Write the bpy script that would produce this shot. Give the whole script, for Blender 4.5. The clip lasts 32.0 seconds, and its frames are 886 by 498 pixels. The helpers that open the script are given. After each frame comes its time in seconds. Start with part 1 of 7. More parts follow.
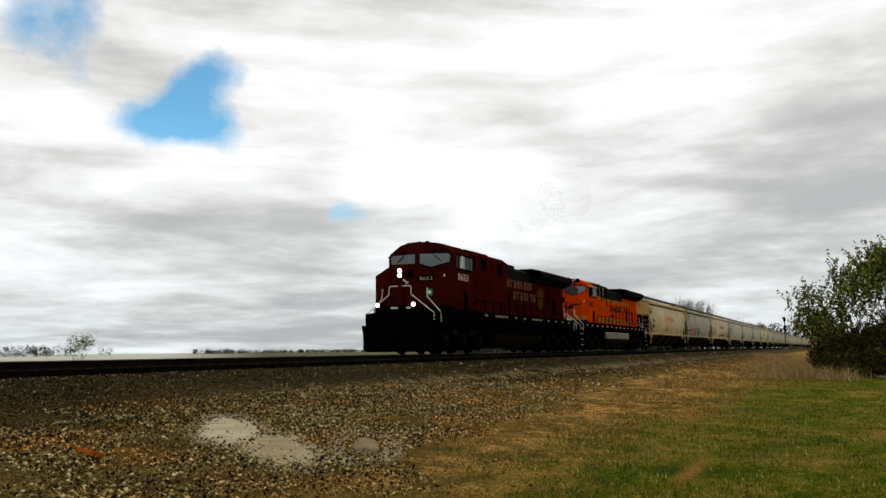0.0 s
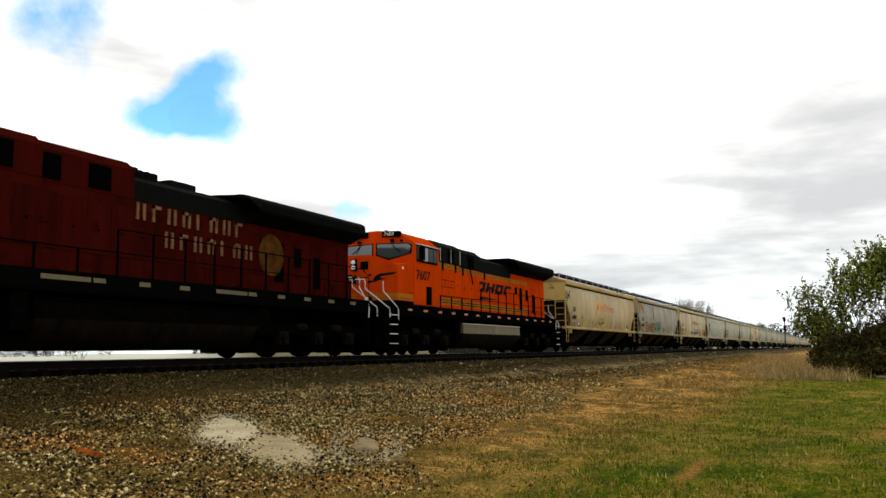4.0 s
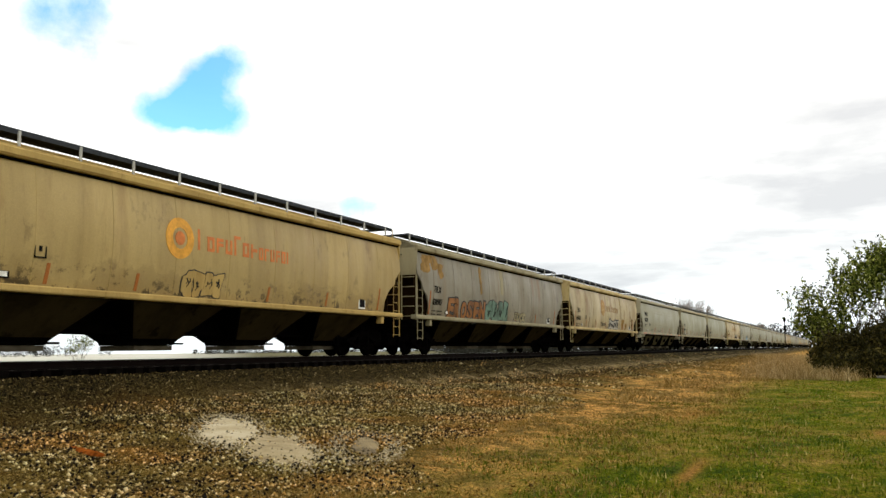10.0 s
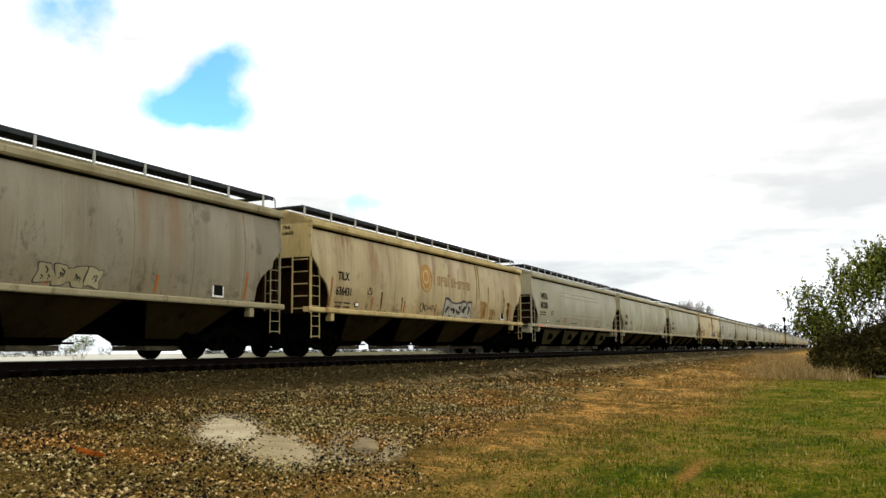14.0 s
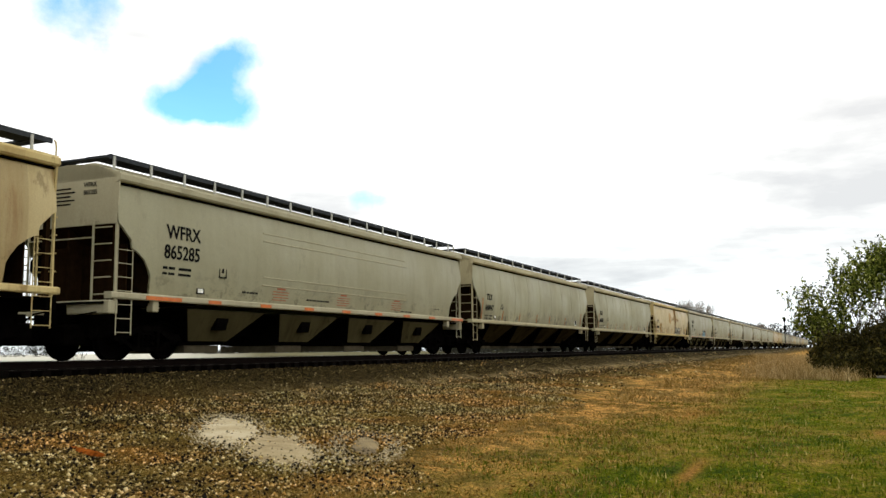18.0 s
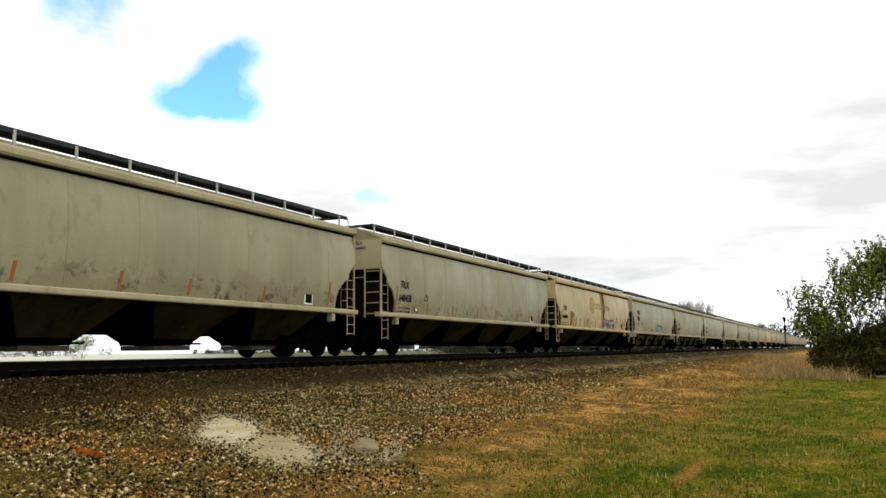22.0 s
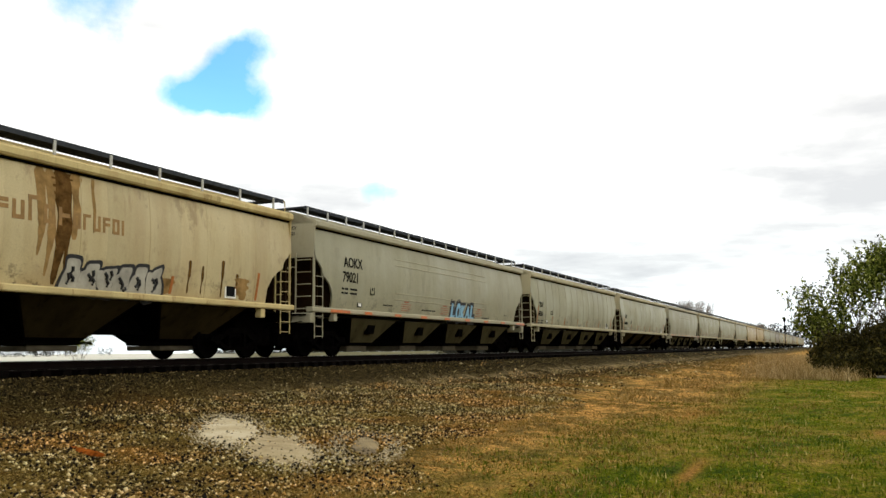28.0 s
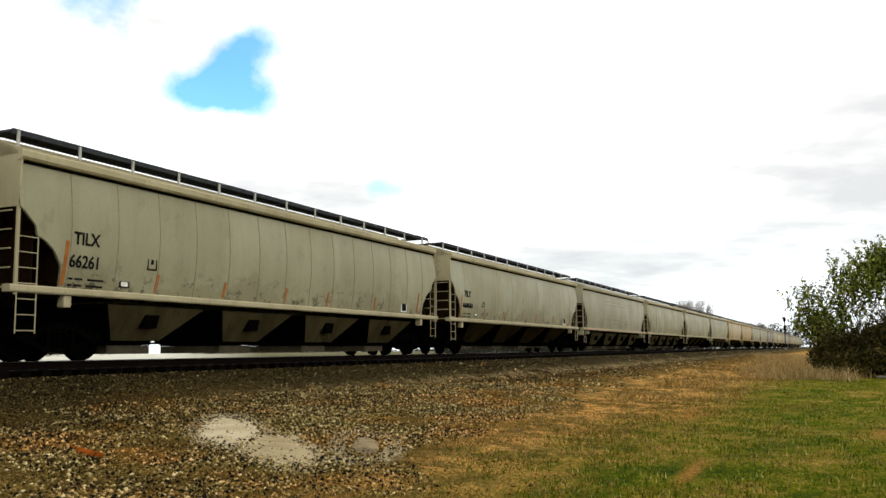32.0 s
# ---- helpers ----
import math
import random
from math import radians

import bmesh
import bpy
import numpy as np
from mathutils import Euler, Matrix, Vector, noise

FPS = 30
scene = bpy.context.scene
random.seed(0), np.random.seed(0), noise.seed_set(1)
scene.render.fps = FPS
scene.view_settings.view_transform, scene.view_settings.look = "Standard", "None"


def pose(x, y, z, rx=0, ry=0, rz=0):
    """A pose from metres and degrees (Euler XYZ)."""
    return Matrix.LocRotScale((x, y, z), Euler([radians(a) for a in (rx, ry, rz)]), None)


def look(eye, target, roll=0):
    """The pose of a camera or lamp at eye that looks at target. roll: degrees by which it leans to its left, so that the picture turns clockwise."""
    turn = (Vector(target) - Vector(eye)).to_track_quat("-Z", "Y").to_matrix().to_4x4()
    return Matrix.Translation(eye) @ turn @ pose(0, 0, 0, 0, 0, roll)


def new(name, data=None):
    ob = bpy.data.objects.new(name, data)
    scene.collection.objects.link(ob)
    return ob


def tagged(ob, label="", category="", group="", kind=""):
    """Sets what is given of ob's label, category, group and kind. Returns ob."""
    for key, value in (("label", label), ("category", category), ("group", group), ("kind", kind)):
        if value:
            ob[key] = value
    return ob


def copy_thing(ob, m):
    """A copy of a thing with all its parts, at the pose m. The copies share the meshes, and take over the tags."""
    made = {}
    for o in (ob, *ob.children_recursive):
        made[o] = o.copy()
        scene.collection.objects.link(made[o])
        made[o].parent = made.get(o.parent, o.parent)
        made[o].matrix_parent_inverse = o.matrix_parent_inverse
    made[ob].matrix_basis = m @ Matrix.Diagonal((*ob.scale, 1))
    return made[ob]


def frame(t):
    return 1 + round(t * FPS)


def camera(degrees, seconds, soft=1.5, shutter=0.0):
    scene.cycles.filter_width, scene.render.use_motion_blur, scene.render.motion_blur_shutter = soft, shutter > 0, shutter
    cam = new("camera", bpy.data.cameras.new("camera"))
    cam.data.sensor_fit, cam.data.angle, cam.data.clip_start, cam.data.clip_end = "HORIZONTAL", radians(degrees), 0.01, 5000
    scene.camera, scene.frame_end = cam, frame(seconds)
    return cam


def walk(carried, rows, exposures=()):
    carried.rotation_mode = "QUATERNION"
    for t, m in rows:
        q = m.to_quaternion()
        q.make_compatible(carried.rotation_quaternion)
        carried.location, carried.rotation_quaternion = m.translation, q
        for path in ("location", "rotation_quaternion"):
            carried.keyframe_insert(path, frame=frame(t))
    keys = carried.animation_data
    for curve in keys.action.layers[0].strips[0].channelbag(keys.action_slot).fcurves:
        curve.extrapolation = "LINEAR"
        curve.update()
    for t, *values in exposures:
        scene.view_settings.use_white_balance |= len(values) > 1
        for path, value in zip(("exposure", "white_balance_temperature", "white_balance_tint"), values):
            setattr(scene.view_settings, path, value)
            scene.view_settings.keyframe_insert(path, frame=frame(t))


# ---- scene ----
# The camera stands still on the grass verge; the track runs along x, the train comes from +x.
TRACK_Y = 15.887          # centre line of the track
RAIL = 1.30               # height of the railhead above the verge
EYE_Z = RAIL + 0.153
YAW, PITCH, ROLL = 23.764, 6.563, -0.561
cam = camera(53.45, 32.0, soft=1.5)


def camera_pose():
    y, p = radians(YAW), radians(PITCH)
    eye = Vector((0, 0, EYE_Z))
    ahead = Vector((math.cos(y) * math.cos(p), math.sin(y) * math.cos(p), math.sin(p)))
    return look(eye, eye + ahead, ROLL)


walk(cam, [(0.0, camera_pose()), (32.0, camera_pose())],
     exposures=[(0.0, -0.72), (1.0, -0.74), (2.0, -0.76), (3.0, -0.56), (4.0, -0.20), (5.0, 0.0), (32.0, 0.0)])

# ---- daylight: blue sky behind a broken cloud deck, sun veiled ----
SUN_AZ, SUN_EL = -118.0, 58.0     # azimuth from +x towards +y, elevation
world = bpy.data.worlds.new("sky")
scene.world = world
world.use_nodes = True
wn, wl = world.node_tree.nodes, world.node_tree.links
wn.clear()
sky = wn.new("ShaderNodeTexSky")
sky.sky_type, sky.sun_disc = "NISHITA", False
sky.sun_elevation, sky.sun_rotation = radians(SUN_EL), radians(90 - SUN_AZ)
sky.air_density, sky.dust_density, sky.ozone_density, sky.altitude = 1.0, 0.0, 1.0, 600
bg, wout = wn.new("ShaderNodeBackground"), wn.new("ShaderNodeOutputWorld")
bg.inputs["Strength"].default_value = 0.26
deep = wn.new("ShaderNodeMix")       # clear, deep blue spring sky
deep.data_type, deep.blend_type = "RGBA", "MULTIPLY"
deep.inputs[0].default_value = 1.0
deep.inputs[7].default_value = (0.50, 0.95, 1.0, 1)
wl.new(sky.outputs[0], deep.inputs[6])
wl.new(deep.outputs[2], bg.inputs[0])
wl.new(bg.outputs[0], wout.inputs[0])

sun_data = bpy.data.lights.new("sun", "SUN")
sun_data.energy, sun_data.angle, sun_data.color = 0.6, radians(20), (1.0, 0.95, 0.87)
sun = new("sun", sun_data)
sun.matrix_basis = look((0, 0, 60), (-60 * math.cos(radians(SUN_AZ)) / math.tan(radians(SUN_EL)),
                                    -60 * math.sin(radians(SUN_AZ)) / math.tan(radians(SUN_EL)), 0))


# ---- materials ----
class Mat:
    """A small node-tree builder round a Principled shader."""

    def __init__(self, name, rough=0.7, metal=0.0):
        self.m = bpy.data.materials.new(name)
        self.m.use_nodes = True
        self.t = self.m.node_tree
        self.n, self.l = self.t.nodes, self.t.links
        self.p = self.n["Principled BSDF"]
        self.p.inputs["Roughness"].default_value = rough
        self.p.inputs["Metallic"].default_value = metal
        self.co = None

    def put(self, socket, value):
        if hasattr(value, "is_linked"):
            self.l.new(value, socket)
        else:
            socket.default_value = value

    def coords(self, kind="Object"):
        if self.co is None:
            self.co = self.n.new("ShaderNodeTexCoord")
        return self.co.outputs[0 if self.co.bl_idname == "ShaderNodeVectorMath" else kind]

    def vary(self):
        """Shifts the pattern from object to object."""
        info = self.n.new("ShaderNodeObjectInfo")
        by = self.n.new("ShaderNodeMath")
        by.operation = "MULTIPLY"
        by.inputs[1].default_value = 60.0
        self.l.new(info.outputs["Random"], by.inputs[0])
        add = self.n.new("ShaderNodeVectorMath")
        add.operation = "ADD"
        self.l.new(self.n.new("ShaderNodeTexCoord").outputs["Object"], add.inputs[0])
        self.l.new(by.outputs[0], add.inputs[1])
        self.co = add

    def mapped(self, scale, kind="Object"):
        mp = self.n.new("ShaderNodeMapping")
        mp.inputs["Scale"].default_value = scale
        self.l.new(self.coords(kind), mp.inputs["Vector"])
        return mp.outputs[0]

    def noise(self, scale=5.0, detail=4.0, rough=0.6, vec=None, dist=0.0):
        nt = self.n.new("ShaderNodeTexNoise")
        nt.inputs["Scale"].default_value, nt.inputs["Detail"].default_value = scale, detail
        nt.inputs["Roughness"].default_value, nt.inputs["Distortion"].default_value = rough, dist
        self.l.new(vec if vec is not None else self.coords(), nt.inputs["Vector"])
        return nt.outputs["Fac"]

    def voronoi(self, scale, out="Distance", vec=None):
        v = self.n.new("ShaderNodeTexVoronoi")
        v.inputs["Scale"].default_value = scale
        self.l.new(vec if vec is not None else self.coords(), v.inputs["Vector"])
        return v.outputs[out]

    def ramp(self, fac, stops):
        r = self.n.new("ShaderNodeValToRGB")
        e = r.color_ramp.elements
        while len(e) < len(stops):
            e.new(0.5)
        for el, (pos, c) in zip(e, stops):
            el.position = pos
            el.color = (c, c, c, 1) if isinstance(c, (int, float)) else (*c, 1)
        self.l.new(fac, r.inputs[0])
        return r.outputs[0]

    def mix(self, fac, a, b, mode="MIX"):
        x = self.n.new("ShaderNodeMix")
        x.data_type, x.blend_type = "RGBA", mode
        self.put(x.inputs[0], fac)
        for sock, v in ((x.inputs[6], a), (x.inputs[7], b)):
            self.put(sock, (*v, 1) if isinstance(v, tuple) and len(v) == 3 else v)
        return x.outputs[2]

    def math(self, op, a, b=0.0):
        x = self.n.new("ShaderNodeMath")
        x.operation = op
        self.put(x.inputs[0], a)
        self.put(x.inputs[1], b)
        return x.outputs[0]

    def island(self):
        return self.n.new("ShaderNodeNewGeometry").outputs["Random Per Island"]

    def random(self):
        return self.n.new("ShaderNodeObjectInfo").outputs["Random"]

    def colour(self, c):
        self.put(self.p.inputs["Base Color"], (*c, 1) if isinstance(c, tuple) else c)
        return self

    def rough(self, v):
        self.put(self.p.inputs["Roughness"], v)
        return self

    def bump(self, height, strength=0.3, distance=0.02):
        b = self.n.new("ShaderNodeBump")
        b.inputs["Strength"].default_value, b.inputs["Distance"].default_value = strength, distance
        self.l.new(height, b.inputs["Height"])
        self.l.new(b.outputs[0], self.p.inputs["Normal"])
        return self


def worn_paint(name, base, dirt, streak=0.5, rough=0.62, rust=0.0, blotch=0.4, dark=0.7, spec=0.04, tide=0.0, drip=0.0):
    """Weathered paint on steel: broad blotches, vertical streaks, fine grain, rust runs.
    tide: splashed grime with a ragged upper edge along the foot of a car side; drip: rust runs from its top."""
    k = Mat(name, rough)
    k.vary()
    k.p.inputs["Specular IOR Level"].default_value = spec
    broad = k.ramp(k.noise(0.5, 3, 0.6), [(0.35, 0.0), (0.7, 1.0)])
    c = k.mix(k.math("MULTIPLY", broad, blotch), base, tuple(v * 0.74 for v in base))
    # sheets that have aged unlike each other
    sheet = k.ramp(k.voronoi(1.0, "Color", k.mapped((0.62, 0.0, 0.0))), [(0.0, 0.80), (0.5, 1.0), (1.0, 1.14)])
    c = k.mix(min(1.0, streak * 1.3), c, sheet, "MULTIPLY")
    # broad washes, thin runs and ragged dark smudges
    wash = k.ramp(k.noise(1.0, 5, 0.6, k.mapped((1.3, 1.3, 0.14))), [(0.46, 0.0), (0.66, 1.0)])
    c = k.mix(k.math("MULTIPLY", wash, streak * 0.6), c, dirt)
    runs = k.ramp(k.noise(1.0, 5, 0.7, k.mapped((5.0, 5.0, 0.4))), [(0.57, 0.0), (0.70, 1.0)])
    c = k.mix(k.math("MULTIPLY", runs, streak * 0.55), c, tuple(v * 0.7 for v in dirt))
    smudge = k.ramp(k.noise(1.0, 7, 0.72, k.mapped((1.5, 1.5, 0.8))), [(0.585, 0.0), (0.64, 1.0)])
    c = k.mix(k.math("MULTIPLY", smudge, streak * dark), c, tuple(v * 0.5 for v in dirt))
    if rust:
        spots = k.ramp(k.noise(2.2, 6, 0.7, k.mapped((1.6, 1.6, 0.45))), [(0.58, 0.0), (0.66, 1.0)])
        c = k.mix(k.math("MULTIPLY", spots, rust), c, (0.17, 0.06, 0.012))
    if tide or drip:
        sep = k.n.new("ShaderNodeSeparateXYZ")
        k.l.new(k.n.new("ShaderNodeTexCoord").outputs["Object"], sep.inputs[0])
        z = sep.outputs["Z"]
    if tide:
        line = k.math("ADD", k.math("SUBTRACT", 1.93, z), k.math("MULTIPLY", k.math("SUBTRACT", k.noise(1.0, 5, 0.6, k.mapped((0.55, 0.55, 0.3))), 0.5), 3.2))
        film = k.ramp(line, [(0.0, 0.0), (0.05, 0.45), (0.3, 0.75), (0.8, 1.0)])
        c = k.mix(k.math("MULTIPLY", film, tide), c, tuple(0.5 * v + 0.36 * b for v, b in zip(dirt, base)))
        spots = k.ramp(k.noise(1.0, 7, 0.75, k.mapped((2.6, 2.6, 3.4))), [(0.53, 0.0), (0.60, 1.0)])
        near = k.ramp(k.math("MULTIPLY", z, 0.2), [(0.30, 1.0), (0.46, 0.0)])
        c = k.mix(k.math("MULTIPLY", k.math("MULTIPLY", spots, near), min(1.0, tide * 1.3)), c, tuple(v * 0.22 for v in dirt))
    if drip:
        run = k.ramp(k.noise(1.0, 6, 0.65, k.mapped((1.1, 1.1, 0.10))), [(0.55, 0.0), (0.63, 1.0)])
        high = k.ramp(k.math("ADD", k.math("MULTIPLY", z, 0.2), k.math("MULTIPLY", k.noise(1.5, 5, 0.7), 0.3)), [(0.60, 0.25), (0.92, 1.0)])
        c = k.mix(k.math("MULTIPLY", k.math("MULTIPLY", run, high), drip), c, (0.20, 0.082, 0.014))
    grain = k.noise(35.0, 3, 0.6)
    c = k.mix(0.12, c, k.ramp(grain, [(0.3, 0.15), (0.7, 0.9)]), "OVERLAY")
    k.colour(c)
    k.rough(k.ramp(broad, [(0.0, rough - 0.1), (1.0, min(1.0, rough + 0.15))]))
    dents = k.math("ADD", k.noise(1.0, 3, 0.5), k.math("MULTIPLY", k.noise(1.0, 2, 0.5, k.mapped((1.15, 0.3, 0.22))), 1.5))
    k.bump(dents, 0.45, 0.06)
    return k.m


def plain(name, base, rough=0.6, metal=0.0, var=0.25, scale=6.0, spec=None):
    k = Mat(name, rough, metal)
    f = k.ramp(k.noise(scale, 5, 0.65), [(0.3, 0.0), (0.7, 1.0)])
    k.colour(k.mix(f, tuple(v * (1 - var) for v in base), tuple(min(1, v * (1 + var)) for v in base)))
    k.bump(k.noise(scale * 6, 3), 0.12, 0.01)
    k.p.inputs["Specular IOR Level"].default_value = 0.3 if spec is None else spec
    return k.m


def glow(name, colour, strength):
    k = Mat(name, 0.3)
    k.colour(colour)
    k.p.inputs["Emission Color"].default_value = (*colour, 1)
    k.p.inputs["Emission Strength"].default_value = strength
    return k.m


CREAM = worn_paint("beige_paint", (0.50, 0.345, 0.115), (0.23, 0.135, 0.035), 0.5, rust=0.15)
CREAM_PALE = worn_paint("pale_cream_paint", (0.58, 0.46, 0.21), (0.30, 0.17, 0.045), 0.7, rust=0.35)
CREAM_RUST = worn_paint("rusty_cream_paint", (0.60, 0.48, 0.22), (0.28, 0.14, 0.035), 0.6, rust=0.5)
GREY_DIRTY = worn_paint("grimy_grey_paint", (0.36, 0.315, 0.185), (0.19, 0.145, 0.065), 0.85, blotch=0.6)
GREY = worn_paint("light_grey_paint", (0.47, 0.415, 0.255), (0.25, 0.195, 0.09), 0.42)
GREY_CLEAN = worn_paint("clean_grey_paint", (0.41, 0.375, 0.25), (0.23, 0.195, 0.105), 0.3, blotch=0.25)

SIDES = {}
for paint_, base_, dirt_, args_ in ((CREAM, (0.53, 0.375, 0.125), (0.20, 0.12, 0.03), dict(streak=0.5, rust=0.15, tide=0.75, drip=0.3)),
                                    (CREAM_PALE, (0.57, 0.455, 0.22), (0.26, 0.155, 0.04), dict(streak=0.7, rust=0.25, tide=0.6, drip=0.8)),
                                    (CREAM_RUST, (0.64, 0.52, 0.26), (0.28, 0.155, 0.04), dict(streak=0.5, rust=0.2, tide=0.6, drip=0.55)),
                                    (GREY_DIRTY, (0.30, 0.262, 0.168), (0.17, 0.125, 0.055), dict(streak=0.9, blotch=0.6, tide=0.5, drip=0.6)),
                                    (GREY, (0.395, 0.375, 0.22), (0.20, 0.165, 0.08), dict(streak=0.28, tide=0.8)),
                                    (GREY_CLEAN, (0.375, 0.352, 0.215), (0.20, 0.17, 0.09), dict(streak=0.22, blotch=0.25, tide=0.4))):
    SIDES[paint_.name] = worn_paint(paint_.name + "_side", tuple(0.83 * v for v in base_), dirt_, rough=0.5, spec=0.32, **args_)
RUST_RUN = plain("dark_rust_stain", (0.10, 0.052, 0.016), 0.95, var=0.6, scale=5, spec=0.0)
PALE_RUST = plain("pale_orange_rust_stain", (0.27, 0.165, 0.060), 0.95, var=0.5, scale=2.5, spec=0.0)
POST = plain("pale_galvanised_post", (0.42, 0.42, 0.38), 0.7, var=0.2)
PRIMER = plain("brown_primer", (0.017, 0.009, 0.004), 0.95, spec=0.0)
# Hopper steel: grime, with the shade under the car put into the colour
BAY = worn_paint("grimy_brown_shaded_hopper_steel", (0.034, 0.024, 0.009), (0.007, 0.005, 0.002), 0.9, rough=0.95, blotch=0.9, spec=0.0)
BAY_GREY = worn_paint("grimy_grey_shaded_hopper_steel", (0.060, 0.050, 0.022), (0.018, 0.013, 0.005), 0.8, rough=0.95, spec=0.0)
PAN = plain("dusty_gate_pan", (0.065, 0.054, 0.034), 0.95, var=0.4, scale=3, spec=0.0)
# Near-black for grimy steel, and for underside shade put into the colour
UNDER = plain("grime_and_shade_black", (0.0020, 0.0017, 0.0014), 1.0, 0.0, 0.6, spec=0.0)
GRATE = plain("dark_galvanised_grating", (0.040, 0.044, 0.050), 0.9, spec=0.03)
RED = worn_paint("faded_maroon_paint", (0.046, 0.0042, 0.0026), (0.010, 0.0026, 0.0014), 0.8, 0.8, spec=0.0, tide=1.0)
ORANGE = worn_paint("bright_orange_paint", (0.53, 0.046, 0.002), (0.22, 0.016, 0.002), 0.26, 0.7, blotch=0.45, spec=0.0, tide=0.35)
YELLOW = worn_paint("ochre_stripe_paint", (0.34, 0.125, 0.008), (0.20, 0.07, 0.008), 0.5, 0.7, spec=0.02)
BLACK = plain("black_paint", (0.0020, 0.0020, 0.0018), 0.95, spec=0.0)
ROOF_BLACK = plain("sooty_black_roof", (0.0045, 0.0050, 0.0042), 0.9, spec=0.02)
WHITE = plain("white_paint", (0.78, 0.76, 0.70), 0.5, var=0.08)
INK = plain("black_lettering", (0.008, 0.008, 0.008), 0.8, spec=0.03)
CREAM_INK = plain("worn_cream_lettering", (0.36, 0.29, 0.19), 0.6, var=0.3, scale=20)
DIM_INK = plain("sooty_cream_lettering", (0.17, 0.085, 0.045), 0.8, var=0.5, scale=5, spec=0.0)
CREST = plain("sooty_golden_crest", (0.075, 0.030, 0.007), 0.8, var=0.6, scale=3, spec=0.0)
SILVER = plain("bare_silver_rail", (0.62, 0.62, 0.58), 0.4, 0.2, 0.08)
# Brown for oily grime, and for the tank belly's shade put into colour
GRIME_SHADE = plain("brown_grime_and_shade", (0.006, 0.004, 0.002), 0.9, var=0.7, scale=2, spec=0.02)
TANK = worn_paint("dusty_silver_tank", (0.15, 0.125, 0.065), (0.05, 0.038, 0.016), 0.5, 0.5)
REFLECT = plain("orange_reflector", (0.55, 0.14, 0.018), 0.35)
REFLECT_W = plain("white_reflector", (0.85, 0.82, 0.72), 0.3)
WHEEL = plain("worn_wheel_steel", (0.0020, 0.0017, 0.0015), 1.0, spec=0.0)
TREAD = plain("polished_steel", (0.45, 0.43, 0.40), 0.28, 1.0, 0.1)
GLASS = Mat("cab_glass", 0.06)
GLASS.colour((0.035, 0.050, 0.052))
GLASS.p.inputs["Specular IOR Level"].default_value = 0.9
GLASS = GLASS.m
SIDE_GLASS = Mat("dim_cab_glass", 0.12)
SIDE_GLASS.colour((0.004, 0.005, 0.005))
SIDE_GLASS.p.inputs["Specular IOR Level"].default_value = 0.06
SIDE_GLASS = SIDE_GLASS.m
BRIGHT_GLASS = Mat("sky_lit_cab_glass", 0.08)
BRIGHT_GLASS.colour((0.06, 0.07, 0.07))
BRIGHT_GLASS.p.inputs["Specular IOR Level"].default_value = 0.7
BRIGHT_GLASS = BRIGHT_GLASS.m
DARK = plain("dark_interior", (0.003, 0.003, 0.003), 0.95, spec=0.0)
LAMP = glow("headlight_glow", (1.0, 0.97, 0.90), 6.0)
LENS = plain("unlit_lamp_lens", (0.75, 0.75, 0.72), 0.15)
GREEN = plain("green_sticker", (0.02, 0.22, 0.07), 0.5)
RUSTY = plain("rust_brown_steel", (0.012, 0.007, 0.004), 0.85)
SUN_YELLOW = plain("golden_yellow_decal", (0.70, 0.33, 0.03), 0.6)
SUN_ORANGE = plain("faded_orange_decal", (0.58, 0.17, 0.03), 0.6, var=0.3, scale=3)
SUN_GOLD = plain("faded_golden_decal", (0.38, 0.19, 0.03), 0.6, var=0.35, scale=2)
SUN_BROWN = plain("faded_brown_decal", (0.27, 0.15, 0.04), 0.6, var=0.3, scale=3)
G_ORANGE = plain("orange_spray_paint", (0.25, 0.095, 0.016), 0.6, var=0.6, scale=1.6)
G_TEAL = plain("teal_spray_paint", (0.10, 0.17, 0.115), 0.6, var=0.6, scale=1.6)
G_BLUE = plain("pale_blue_spray_paint", (0.22, 0.42, 0.55), 0.6, var=0.2, scale=2)
G_SILVER = plain("silver_spray_paint", (0.36, 0.335, 0.26), 0.5, var=0.35, scale=2)
G_BLACK = plain("black_spray_paint", (0.015, 0.014, 0.013), 0.6)


